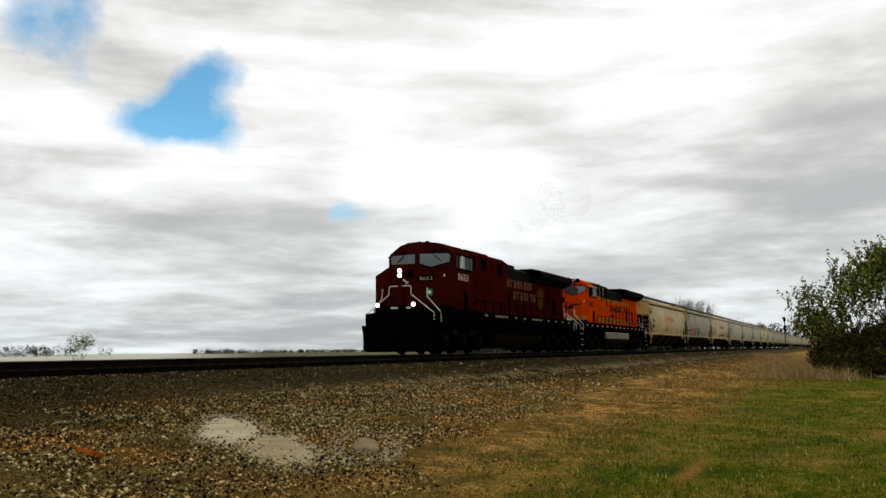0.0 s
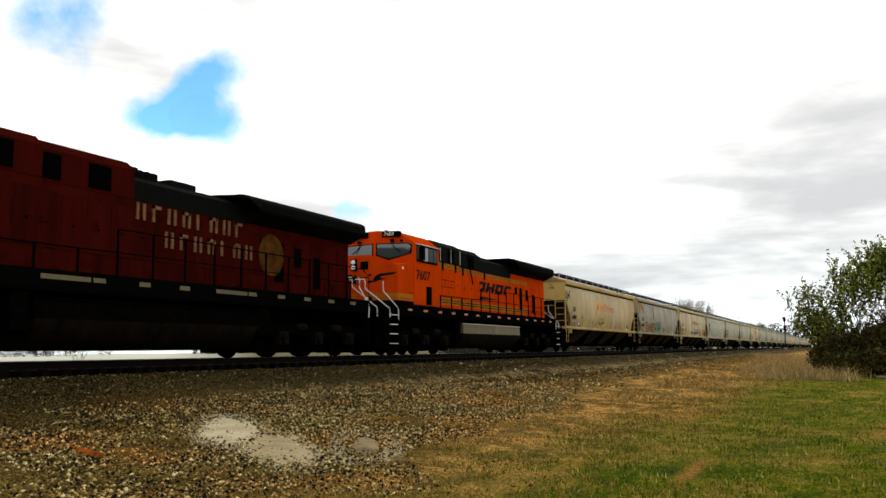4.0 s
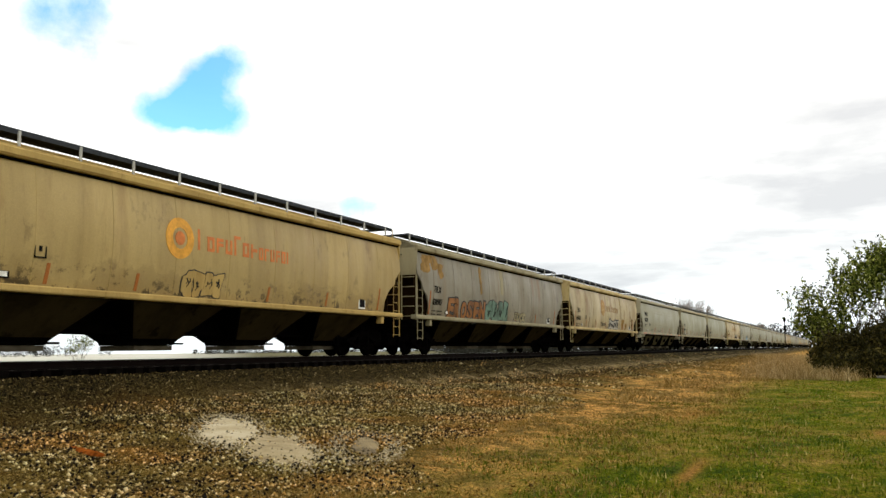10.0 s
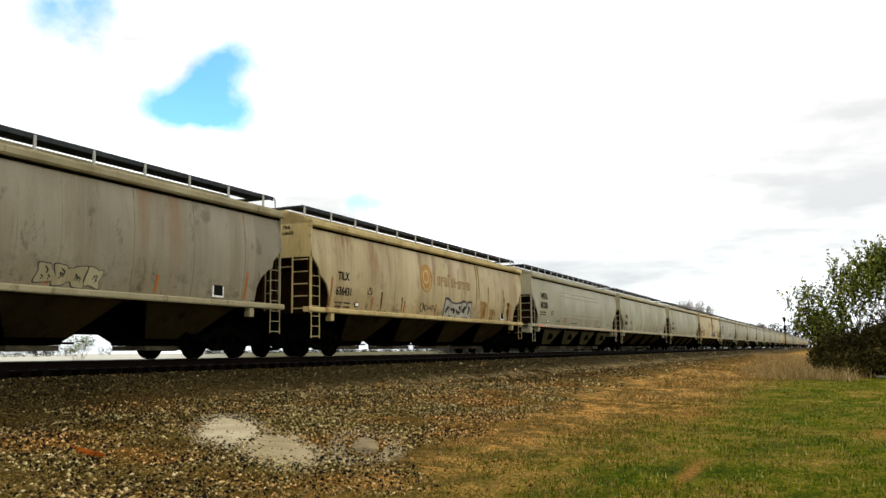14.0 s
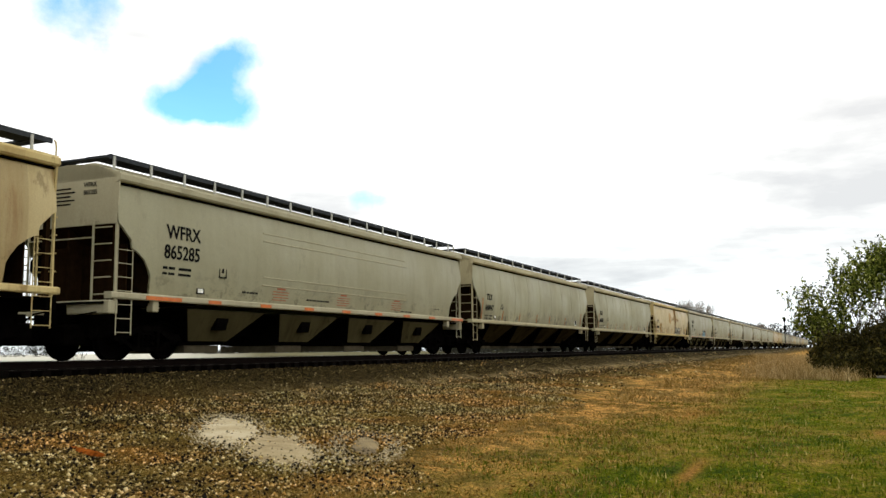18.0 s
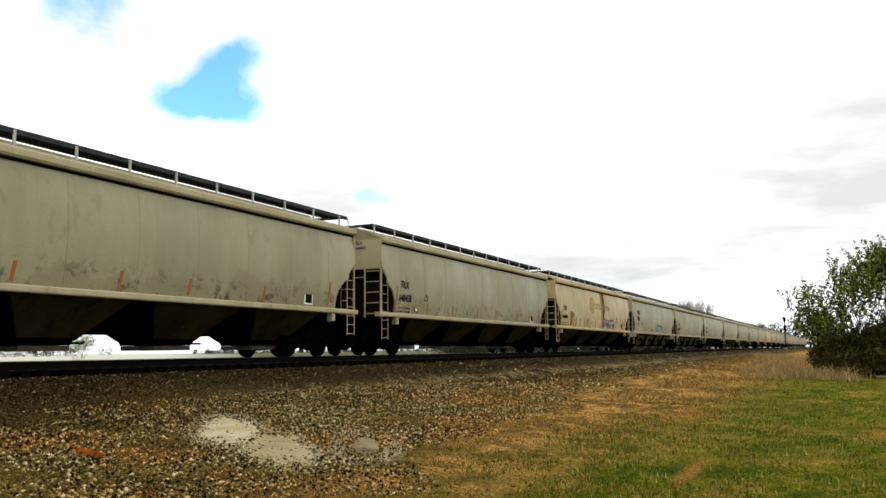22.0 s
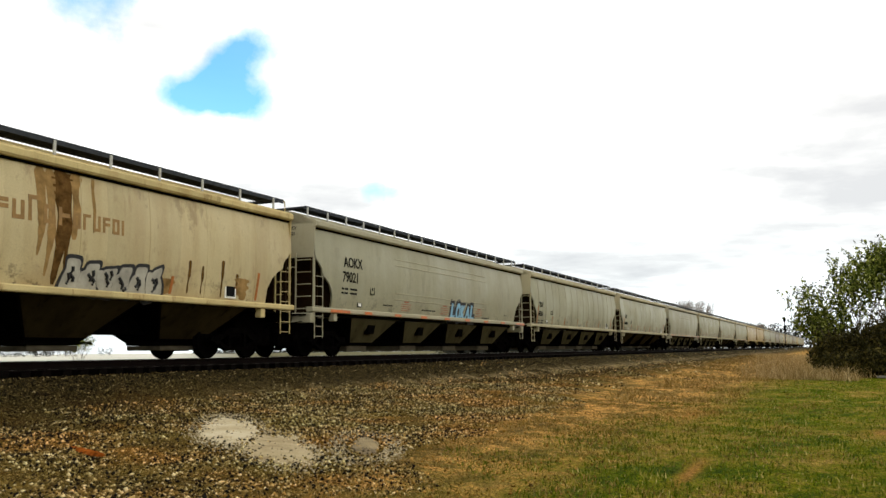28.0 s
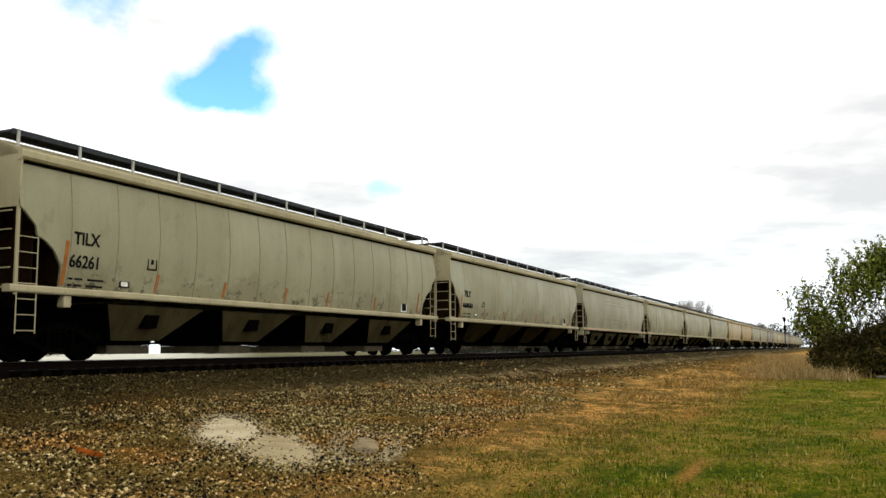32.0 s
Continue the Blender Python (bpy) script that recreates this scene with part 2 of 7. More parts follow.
# ---- mesh building ----
class Shape:
    """Collects vertices and faces of one mesh."""

    def __init__(self):
        self.v, self.f = [], []

    def add(self, verts, faces):
        o = len(self.v)
        self.v += [tuple(p) for p in verts]
        self.f += [tuple(i + o for i in f) for f in faces]
        return self

    def box(self, x0, x1, y0, y1, z0, z1, c=0.0):
        """A box, its edges cut by c."""
        if c <= 0:
            v = [(x, y, z) for x in (x0, x1) for y in (y0, y1) for z in (z0, z1)]
            return self.add(v, [(0, 1, 3, 2), (4, 6, 7, 5), (0, 4, 5, 1), (2, 3, 7, 6), (0, 2, 6, 4), (1, 5, 7, 3)])
        c = min(c, abs(x1 - x0) * 0.45, abs(y1 - y0) * 0.45, abs(z1 - z0) * 0.45)
        ring = []
        for z, k in ((z0, c), (z0 + c, 0), (z1 - c, 0), (z1, c)):
            ring.append([(x0 + k + (c if k == 0 else 0), y0 + k, z), (x1 - k - (c if k == 0 else 0), y0 + k, z),
                         (x1 - k, y0 + k + (c if k == 0 else 0), z), (x1 - k, y1 - k - (c if k == 0 else 0), z),
                         (x1 - k - (c if k == 0 else 0), y1 - k, z), (x0 + k + (c if k == 0 else 0), y1 - k, z),
                         (x0 + k, y1 - k - (c if k == 0 else 0), z), (x0 + k, y0 + k + (c if k == 0 else 0), z)])
        return self.loft(ring, True)

    def loft(self, rings, caps=True, closed=True):
        n = len(rings[0])
        v = [p for r in rings for p in r]
        f = []
        for i in range(len(rings) - 1):
            for j in range(n if closed else n - 1):
                k = (j + 1) % n
                f.append((i * n + j, i * n + k, (i + 1) * n + k, (i + 1) * n + j))
        if caps:
            f.append(tuple(range(n - 1, -1, -1)))
            f.append(tuple((len(rings) - 1) * n + j for j in range(n)))
        return self.add(v, f)

    def prism(self, poly, a, b, axis="y"):
        """A polygon pulled from a to b. axis y: poly in x, z; axis x: poly in y, z; axis z: poly in x, y."""
        put = {"y": lambda p, d: (p[0], d, p[1]), "x": lambda p, d: (d, p[0], p[1]), "z": lambda p, d: (p[0], p[1], d)}[axis]
        return self.loft([[put(p, a) for p in poly], [put(p, b) for p in poly]])

    def rod(self, path, r, n=6):
        """A round bar along a path of points."""
        path = [Vector(p) for p in path]
        rings = []
        for i, p in enumerate(path):
            d = (path[min(i + 1, len(path) - 1)] - path[max(i - 1, 0)]).normalized()
            s = d.cross(Vector((0, 0, 1)) if abs(d.z) < 0.9 else Vector((1, 0, 0))).normalized()
            t = d.cross(s)
            rings.append([p + r * (math.cos(6.2832 * k / n) * s + math.sin(6.2832 * k / n) * t) for k in range(n)])
        return self.loft(rings)

    def disc(self, centre, radii, axis="y", n=24):
        """A turned body: radii is a list of (offset along the axis, radius)."""
        rings = []
        for d, r in radii:
            ring = []
            for k in range(n):
                a = 6.28318 * k / n
                u, w = r * math.cos(a), r * math.sin(a)
                ring.append({"y": (centre[0] + u, centre[1] + d, centre[2] + w), "x": (centre[0] + d, centre[1] + u, centre[2] + w),
                             "z": (centre[0] + u, centre[1] + w, centre[2] + d)}[axis])
            rings.append(ring)
        return self.loft(rings)

    def mesh(self, name, mat, smooth=False):
        me = bpy.data.meshes.new(name)
        me.from_pydata(self.v, [], self.f)
        bm = bmesh.new()
        bm.from_mesh(me)
        bmesh.ops.recalc_face_normals(bm, faces=bm.faces)
        bm.to_mesh(me)
        bm.free()
        me.materials.append(mat)
        if smooth:
            me.shade_smooth()
            me.set_sharp_from_angle(angle=radians(38))
        return me


def part(name, shape, mat, parent, label="", smooth=False, at=None):
    """Links a shape, or a ready mesh, as ONE mesh object under a thing or a part."""
    me = shape if isinstance(shape, bpy.types.Mesh) else shape.mesh(name, mat, smooth)
    ob = new(name, me)
    ob.parent = parent
    if at is not None:
        ob.matrix_basis = at
    return tagged(ob, label)


def thing(name, label, category, group="", kind="", at=None):
    ob = new(name)
    ob.empty_display_size = 0.2
    if at is not None:
        ob.matrix_basis = at
    return tagged(ob, label, category, group, kind)


LETTER = {}


def lettering(text, height, bold=0.0, thick=0.004, spacing=1.0):
    """A mesh of the built-in font's characters, of that capital height, starting at the origin, facing -y."""
    key = (text, height, bold, thick, spacing)
    if key not in LETTER:
        cu = bpy.data.curves.new("lettering", "FONT")
        cu.body, cu.size, cu.extrude, cu.offset = text, height / 0.73, thick, bold
        cu.resolution_u, cu.space_character = 3, spacing
        tmp = bpy.data.objects.new("lettering", cu)
        scene.collection.objects.link(tmp)
        bpy.context.view_layer.update()
        me = bpy.data.meshes.new_from_object(tmp.evaluated_get(bpy.context.evaluated_depsgraph_get()))
        bpy.data.objects.remove(tmp)
        me.transform(Matrix.Rotation(radians(90), 4, "X"))
        LETTER[key] = me
    return LETTER[key].copy()


def write(name, text, height, mat, parent, x, y, z, squeeze=1.0, lean=0.0, bold=0.0, label="", turn=0.0, slope=0.0):
    me = lettering(text, height, bold)
    me.transform(Matrix.Diagonal((squeeze, 1, 1, 1)))
    if lean:
        me.transform(Matrix(((1, 0, lean, 0), (0, 1, 0, 0), (0, 0, 1, 0), (0, 0, 0, 1))))
    me.materials.clear()
    me.materials.append(mat)
    return part(name, me, mat, parent, label, at=pose(x, y, z, slope, 0, turn))


# ---- ground, track bed and sky ----
def smooth_step(a, b, v):
    k = min(1.0, max(0.0, (v - a) / (b - a)))
    return k * k * (3 - 2 * k)


BED = RAIL - 0.31           # top of the ballast


def ground_z(x, y):
    """Height of the ground: verge, gravel slope, ballast shoulder, field behind."""
    d = TRACK_Y - y
    if d >= 0:
        z = 0.34 * smooth_step(12.5, 5.2, d) + (BED - 0.34) * smooth_step(4.6, 2.0, d)
    else:
        z = BED + (0.15 - BED) * smooth_step(2.0, 4.8, -d)
    far = max(abs(x), abs(y))
    if far < 160 and not 13.4 < y < 18.4:
        z += 0.10 * noise.noise((x * 0.16, y * 0.22, 0.3)) * smooth_step(2.0, 6.0, abs(d)) * (0.25 if d < 0 else 1)
        z += 0.035 * noise.noise((x * 0.9, y * 0.9, 4.0)) + 0.018 * noise.noise((x * 2.7, y * 2.7, 9.0))
    return z


def spaced(stops):
    out = []
    for (a, b, n) in stops:
        out += [a + (b - a) * i / n for i in range(n)]
    return out + [stops[-1][1]]


def earth_tint(k):
    """Broad patches of reddish and of greyer earth."""
    return k.ramp(k.noise(0.42, 5, 0.65), [(0.36, (0.86, 0.96, 0.92)), (0.5, (1.0, 1.0, 1.0)), (0.6, (1.25, 0.98, 0.75)), (0.68, (1.05, 0.92, 0.8))])


def ground_material():
    k = Mat("ground_gravel_and_grass", 1.0)
    k.p.inputs["Specular IOR Level"].default_value = 0.03
    sep = k.n.new("ShaderNodeSeparateXYZ")
    k.l.new(k.coords(), sep.inputs[0])
    y = sep.outputs["Y"]
    x = sep.outputs["X"]
    wob = k.math("MULTIPLY", k.math("SUBTRACT", k.noise(0.45, 8, 0.72), 0.5), 3.0)
    # edges of the green verge and of the gravel, along the track
    verge = k.math("SUBTRACT", 3.5, k.math("MULTIPLY", k.math("MAXIMUM", k.math("SUBTRACT", x, 17.0), 0.0), 0.045))
    shore = k.math("MINIMUM", k.math("ADD", 4.75, k.math("MULTIPLY", k.math("SUBTRACT", x, 8.0), 0.115)), 7.6)
    d = k.math("ADD", k.math("SUBTRACT", y, verge), wob)
    g = k.math("ADD", k.math("SUBTRACT", y, shore), k.math("MULTIPLY", wob, 0.6))
    # gravel: near-black fines with speckles of pale and rust-brown stones, in patches
    speck = k.noise(30.0, 5, 0.85)
    stone = k.ramp(speck, [(0.41, (0.003, 0.0016, 0.0004)), (0.47, (0.026, 0.015, 0.002)), (0.53, (0.15, 0.088, 0.013)), (0.585, (0.40, 0.265, 0.062)), (0.65, (0.82, 0.62, 0.25))])
    fines = k.ramp(k.noise(0.9, 10, 0.84), [(0.38, (0.010, 0.006, 0.001)), (0.46, (0.075, 0.046, 0.008)), (0.53, (0.20, 0.118, 0.020)), (0.63, (0.40, 0.235, 0.050))])
    gravel = k.mix(k.ramp(k.noise(0.7, 6, 0.75), [(0.36, 0.25), (0.6, 0.95)]), fines, stone)
    gravel = k.mix(1.0, gravel, earth_tint(k), "MULTIPLY")
    # bare orange dirt with dead grass, and the green verge
    grit = k.ramp(k.noise(24.0, 6, 0.9), [(0.40, 0.12), (0.5, 0.95), (0.60, 2.2)])
    soil = k.ramp(k.noise(1.1, 10, 0.82), [(0.34, (0.040, 0.026, 0.006)), (0.43, (0.15, 0.095, 0.022)), (0.50, (0.24, 0.148, 0.034)), (0.55, (0.62, 0.31, 0.075)), (0.60, (0.36, 0.21, 0.058)), (0.70, (0.20, 0.13, 0.035))])
    green = k.ramp(k.noise(0.7, 10, 0.82), [(0.38, (0.022, 0.046, 0.0006)), (0.46, (0.068, 0.098, 0.001)), (0.51, (0.135, 0.130, 0.004)), (0.565, (0.21, 0.155, 0.020)), (0.64, (0.36, 0.22, 0.045))])
    c = k.mix(k.ramp(k.math("MULTIPLY", k.math("ADD", d, 2.0), 0.25), [(0.15, 0.0), (0.85, 1.0)]), green, soil)
    c = k.mix(0.85, c, grit, "MULTIPLY")
    c = k.mix(k.ramp(k.math("MULTIPLY", k.math("ADD", g, 1.0), 0.5), [(0.30, 0.0), (0.70, 1.0)]), c, gravel)
    # dark mossy ballast shoulder
    bed = k.ramp(k.noise(22.0, 5, 0.8), [(0.42, (0.002, 0.0013, 0.0006)), (0.50, (0.015, 0.011, 0.0026)), (0.57, (0.070, 0.049, 0.013)), (0.64, (0.30, 0.22, 0.085))])
    up = k.math("ADD", y, k.math("ADD", wob, k.math("MINIMUM", k.math("MULTIPLY", k.math("MAXIMUM", k.math("SUBTRACT", x, 14.0), 0.0), 0.05), 1.5)))
    c = k.mix(k.ramp(k.math("MULTIPLY", up, 0.05), [(0.46, 0.0), (0.65, 1.0)]), c, bed)
    off = k.math("DIVIDE", k.math("ADD", k.math("SUBTRACT", y, 11.95), k.math("MULTIPLY", wob, 0.5)), 0.42)
    path = k.math("POWER", 2.718, k.math("MULTIPLY", k.math("MULTIPLY", off, off), -1.0))
    along = k.ramp(k.math("MULTIPLY", x, 0.01), [(0.14, 0.0), (0.19, 0.7), (0.5, 1.0), (0.9, 0.5)])
    broken = k.ramp(k.noise(1.4, 6, 0.75), [(0.44, 0.0), (0.56, 1.0)])
    c = k.mix(k.math("MULTIPLY", k.math("MULTIPLY", path, along), broken), c, k.ramp(speck, [(0.40, (0.05, 0.034, 0.010)), (0.5, (0.26, 0.18, 0.07)), (0.6, (0.62, 0.48, 0.24))]))
    for cx, cy, rx, ry in ((10.9, 1.65, 1.0, 0.10), (16.6, -0.9, 0.9, 0.5), (20.5, 3.0, 1.6, 0.35)):
        u, v = k.math("DIVIDE", k.math("SUBTRACT", x, cx), rx), k.math("DIVIDE", k.math("ADD", k.math("SUBTRACT", y, cy), k.math("MULTIPLY", wob, 0.12)), ry)
        spot = k.math("POWER", 2.718, k.math("MULTIPLY", k.math("ADD", k.math("MULTIPLY", u, u), k.math("MULTIPLY", v, v)), -1.0))
        c = k.mix(k.math("MULTIPLY", spot, 0.9), c, k.mix(0.7, (0.36, 0.17, 0.035), grit, "MULTIPLY"))
    # beyond the track: a pale field, then olive pasture
    field = k.ramp(k.noise(0.02, 5, 0.6), [(0.35, (0.50, 0.48, 0.38)), (0.65, (0.66, 0.64, 0.54))])
    pasture = k.ramp(k.noise(0.05, 6, 0.7), [(0.35, (0.085, 0.078, 0.034)), (0.6, (0.16, 0.145, 0.075)), (0.72, (0.30, 0.28, 0.18))])
    side = k.math("MULTIPLY", k.math("DIVIDE", x, k.math("MAXIMUM", y, 5.0)), 0.25)
    field = k.mix(k.ramp(side, [(0.28, 0.0), (0.35, 1.0)]), field, pasture)
    c = k.mix(k.ramp(k.math("MULTIPLY", y, 0.04), [(0.78, 0.0), (0.86, 1.0)]), c, field)
    k.colour(c)
    k.bump(k.noise(16.0, 7, 0.8), 1.0, 0.06)
    return k.m


def build_ground():
    xs = spaced([(-2400, -300, 5), (-300, -40, 10), (-40, 2, 24), (2, 34, 150), (34, 90, 80), (90, 400, 50), (400, 2400, 8)])
    ys = spaced([(-2400, -200, 5), (-200, -24, 8), (-24, -4, 22), (-4, 14, 90), (14, 22, 16), (22, 60, 8), (60, 400, 8), (400, 2400, 6)])
    v = [(x, y, ground_z(x, y)) for y in ys for x in xs]
    n = len(xs)
    f = [(j * n + i, j * n + i + 1, (j + 1) * n + i + 1, (j + 1) * n + i) for j in range(len(ys) - 1) for i in range(n - 1)]
    me = bpy.data.meshes.new("ground")
    me.from_pydata(v, [], f)
    me.materials.append(ground_material())
    me.shade_smooth()
    tagged(new("ground", me), "gravelly railway verge with dry dirt and patchy spring grass", "ground", kind="structure")


build_ground()


def cloud_material():
    """A thick, bright, broken cloud deck; its gaps let the blue sky through."""
    k = Mat("cloud_deck")
    k.n.remove(k.p)
    out = k.n["Material Output"]
    direction = k.n.new("ShaderNodeVectorMath")
    direction.operation = "NORMALIZE"
    k.l.new(k.coords(), direction.inputs[0])
    d = direction.outputs[0]
    sep = k.n.new("ShaderNodeSeparateXYZ")
    k.l.new(d, sep.inputs[0])
    up = k.math("MAXIMUM", sep.outputs["Z"], 0.0)
    # flat layers seen in perspective: project the direction on a plane overhead
    scale = k.math("DIVIDE", 1.0, k.math("ADD", up, 0.10))
    plane = k.n.new("ShaderNodeVectorMath")
    plane.operation = "SCALE"
    k.l.new(d, plane.inputs[0])
    k.l.new(scale, plane.inputs["Scale"])
    p = plane.outputs[0]
    mass = k.noise(0.8, 6, 0.55, p, 0.4)
    wisps = k.noise(1.9, 7, 0.6, p, 0.2)
    layer = k.n.new("ShaderNodeVectorMath")
    layer.operation = "MULTIPLY"
    k.l.new(d, layer.inputs[0])
    layer.inputs[1].default_value = (1.0, 1.0, 6.0)
    bands = k.noise(3.2, 6, 0.55, layer.outputs[0], 0.3)
    tone = k.math("ADD", k.math("ADD", k.math("MULTIPLY", mass, 0.45), k.math("MULTIPLY", wisps, 0.2)), k.math("MULTIPLY", bands, 0.35))
    # grey bars low on one side, a thin bright stretch of deck beside them
    for px, py, radius, depth in ((350, 56, 0.020, -0.05), (395, 54, 0.024, -0.09), (440, 56, 0.026, -0.13), (490, 58, 0.030, -0.14), (-70, 66, 0.055, 0.12), (20, 60, 0.055, 0.12), (90, 54, 0.05, 0.09),
                                  (300, 190, 0.06, -0.03), (380, 175, 0.06, -0.03), (450, 190, 0.06, -0.03), (230, 105, 0.09, -0.025), (390, 115, 0.10, -0.03), (470, 75, 0.09, -0.03), (310, 45, 0.08, -0.03),
                                  (-60, 160, 0.16, 0.04), (-330, 80, 0.14, 0.02)):
        dist = k.n.new("ShaderNodeVectorMath")
        dist.operation = "DISTANCE"
        k.l.new(d, dist.inputs[0])
        dist.inputs[1].default_value = ray_dir(px, py)
        q = k.math("DIVIDE", dist.outputs["Value"], radius)
        tone = k.math("ADD", tone, k.math("MULTIPLY", k.math("POWER", 2.718, k.math("MULTIPLY", k.math("MULTIPLY", q, q), -1.0)), depth))
    low = k.ramp(up, [(0.0, (0.86, 0.91, 0.94)), (0.06, (0.89, 0.93, 0.95)), (0.13, (0.95, 0.97, 0.98)), (0.26, (1.0, 1.0, 1.0))])
    shade = k.ramp(tone, [(0.38, (0.86, 0.865, 0.87)), (0.43, (1.0, 1.0, 0.99)), (0.47, (1.18, 1.18, 1.15)), (0.51, (1.42, 1.42, 1.40)), (0.58, (1.75, 1.75, 1.75))])
    c = k.mix(1.0, shade, low, "MULTIPLY")
    em = k.n.new("ShaderNodeEmission")
    k.l.new(c, em.inputs["Color"])
    em.inputs["Strength"].default_value = 1.0
    # gaps: where the noise field dips near the known openings
    warp = k.n.new("ShaderNodeTexNoise")
    warp.inputs["Scale"].default_value, warp.inputs["Detail"].default_value = 9.0, 5.0
    k.l.new(d, warp.inputs["Vector"])
    off = k.n.new("ShaderNodeVectorMath")
    off.operation = "SUBTRACT"
    k.l.new(warp.outputs["Color"], off.inputs[0])
    off.inputs[1].default_value = (0.5, 0.5, 0.5)
    sc = k.n.new("ShaderNodeVectorMath")
    sc.operation = "SCALE"
    k.l.new(off.outputs[0], sc.inputs[0])
    sc.inputs["Scale"].default_value = 0.05
    moved = k.n.new("ShaderNodeVectorMath")
    moved.operation = "ADD"
    k.l.new(d, moved.inputs[0])
    k.l.new(sc.outputs[0], moved.inputs[1])
    field = k.math("MULTIPLY", k.math("SUBTRACT", k.noise(15.0, 7, 0.62, d), 0.5), 1.3)
    for gx, gy, gz, radius, depth in GAPS:
        dist = k.n.new("ShaderNodeVectorMath")
        dist.operation = "DISTANCE"
        k.l.new(moved.outputs[0], dist.inputs[0])
        dist.inputs[1].default_value = Vector((gx, gy, gz)).normalized()
        q = k.math("DIVIDE", dist.outputs["Value"], radius)
        bell = k.math("POWER", 2.718, k.math("MULTIPLY", k.math("MULTIPLY", q, q), -1.0))
        field = k.math("ADD", field, k.math("MULTIPLY", bell, depth))
    hole = k.ramp(field, [(0.30, 0.0), (0.58, 0.45), (1.0, 0.96)])
    tr = k.n.new("ShaderNodeBsdfTransparent")
    mx = k.n.new("ShaderNodeMixShader")
    k.l.new(hole, mx.inputs[0])
    k.l.new(em.outputs[0], mx.inputs[1])
    k.l.new(tr.outputs[0], mx.inputs[2])
    k.l.new(mx.outputs[0], out.inputs["Surface"])
    k.m.cycles.emission_sampling = "NONE"
    return k.m


def ray_dir(px, py):
    """Direction of a place in the picture (in thousandths of its width from its middle, up positive)."""
    y, p, r = radians(YAW), radians(PITCH), radians(ROLL)
    ahead = Vector((math.cos(y) * math.cos(p), math.sin(y) * math.cos(p), math.sin(p)))
    right = Vector((math.sin(y), -math.cos(y), 0))
    up = right.cross(ahead)
    right, up = math.cos(r) * right + math.sin(r) * up, -math.sin(r) * right + math.cos(r) * up
    w = 2 * math.tan(radians(53.45) / 2) / 1000
    return (ahead + right * px * w + up * py * w).normalized()


# openings in the cloud deck: direction, angular size, clearness
GAPS = [(*ray_dir(px, py), radius, depth) for px, py, radius, depth in (
    (-243, 205, 0.024, 0.60), (-268, 198, 0.022, 0.55), (-292, 184, 0.022, 0.45), (-264, 174, 0.024, 0.50), (-345, 148, 0.026, 0.75), (-322, 150, 0.026, 0.70), (-304, 143, 0.026, 0.65),
    (-276, 132, 0.026, 0.65), (-250, 128, 0.024, 0.65), (-247, 152, 0.020, 0.45), (-300, 166, 0.022, 0.40), (-284, 152, 0.026, 0.45),
    (-484, 256, 0.044, 0.30), (-462, 274, 0.044, 0.30), (-430, 270, 0.036, 0.26), (-449, 237, 0.040, 0.26), (-400, 278, 0.034, 0.26), (-420, 222, 0.034, 0.20),
    (-118, 38, 0.018, 0.42), (-102, 44, 0.020, 0.40), (-86, 38, 0.018, 0.36))]


def build_clouds():
    s = Shape()
    rings = []
    for i in range(11):
        e = radians(-3 + 93 * i / 10) if i < 10 else radians(89.5)
        rings.append([(2500 * math.cos(e) * math.cos(a), 2500 * math.cos(e) * math.sin(a), 2500 * math.sin(e))
                      for a in (6.28318 * j / 40 for j in range(40))])
    s.loft(rings, False)
    n = len(s.v)
    s.f.append(tuple(range(n - 40, n)))
    ob = new("backdrop_clouds", s.mesh("clouds", cloud_material(), True))
    return tagged(ob, "bright broken cloud deck with a few blue gaps", "clouds", kind="structure")


CLOUDS = build_clouds()


# ---- the railway track ----
def rail_section(y):
    """Foot, web and head of a rail, standing 0.17 m high."""
    p = [(-0.070, -0.170), (0.070, -0.170), (0.070, -0.158), (0.012, -0.140), (0.010, -0.050), (0.036, -0.036), (0.036, -0.006),
         (0.028, 0.0), (-0.028, 0.0), (-0.036, -0.006), (-0.036, -0.036), (-0.010, -0.050), (-0.012, -0.140), (-0.070, -0.158)]
    return [(y + a, RAIL + b) for a, b in p]


TRACK = thing("railway_track", "single railway track of rusty steel rails on dark ties", "track", kind="structure", at=pose(0, 0, 0))
RAIL_SIDE = plain("rusty_rail_side", (0.006, 0.004, 0.003), 0.95, spec=0.03)
for side in (-1, 1):
    yy = TRACK_Y + side * 0.752
    part("rail", Shape().prism(rail_section(yy), -180, 900, "x"), RAIL_SIDE, TRACK)
    part("rail_head", Shape().box(-180, 900, yy - 0.026, yy + 0.026, RAIL - 0.004, RAIL + 0.0015), TREAD, TRACK, "shiny worn running surface")
TIE = plain("weathered_tie_wood", (0.003, 0.0022, 0.0015), 0.95, var=0.5, spec=0.03)
tie_mesh = Shape().box(-0.115, 0.115, -1.30, 1.30, -0.16, 0.0, 0.012).mesh("tie", TIE)
plate_mesh = Shape().box(-0.10, 0.10, -0.18, 0.18, 0.0, 0.012, 0.003).mesh("tie_plate", RUSTY)
rng = random.Random(5)
far_ties = Shape()
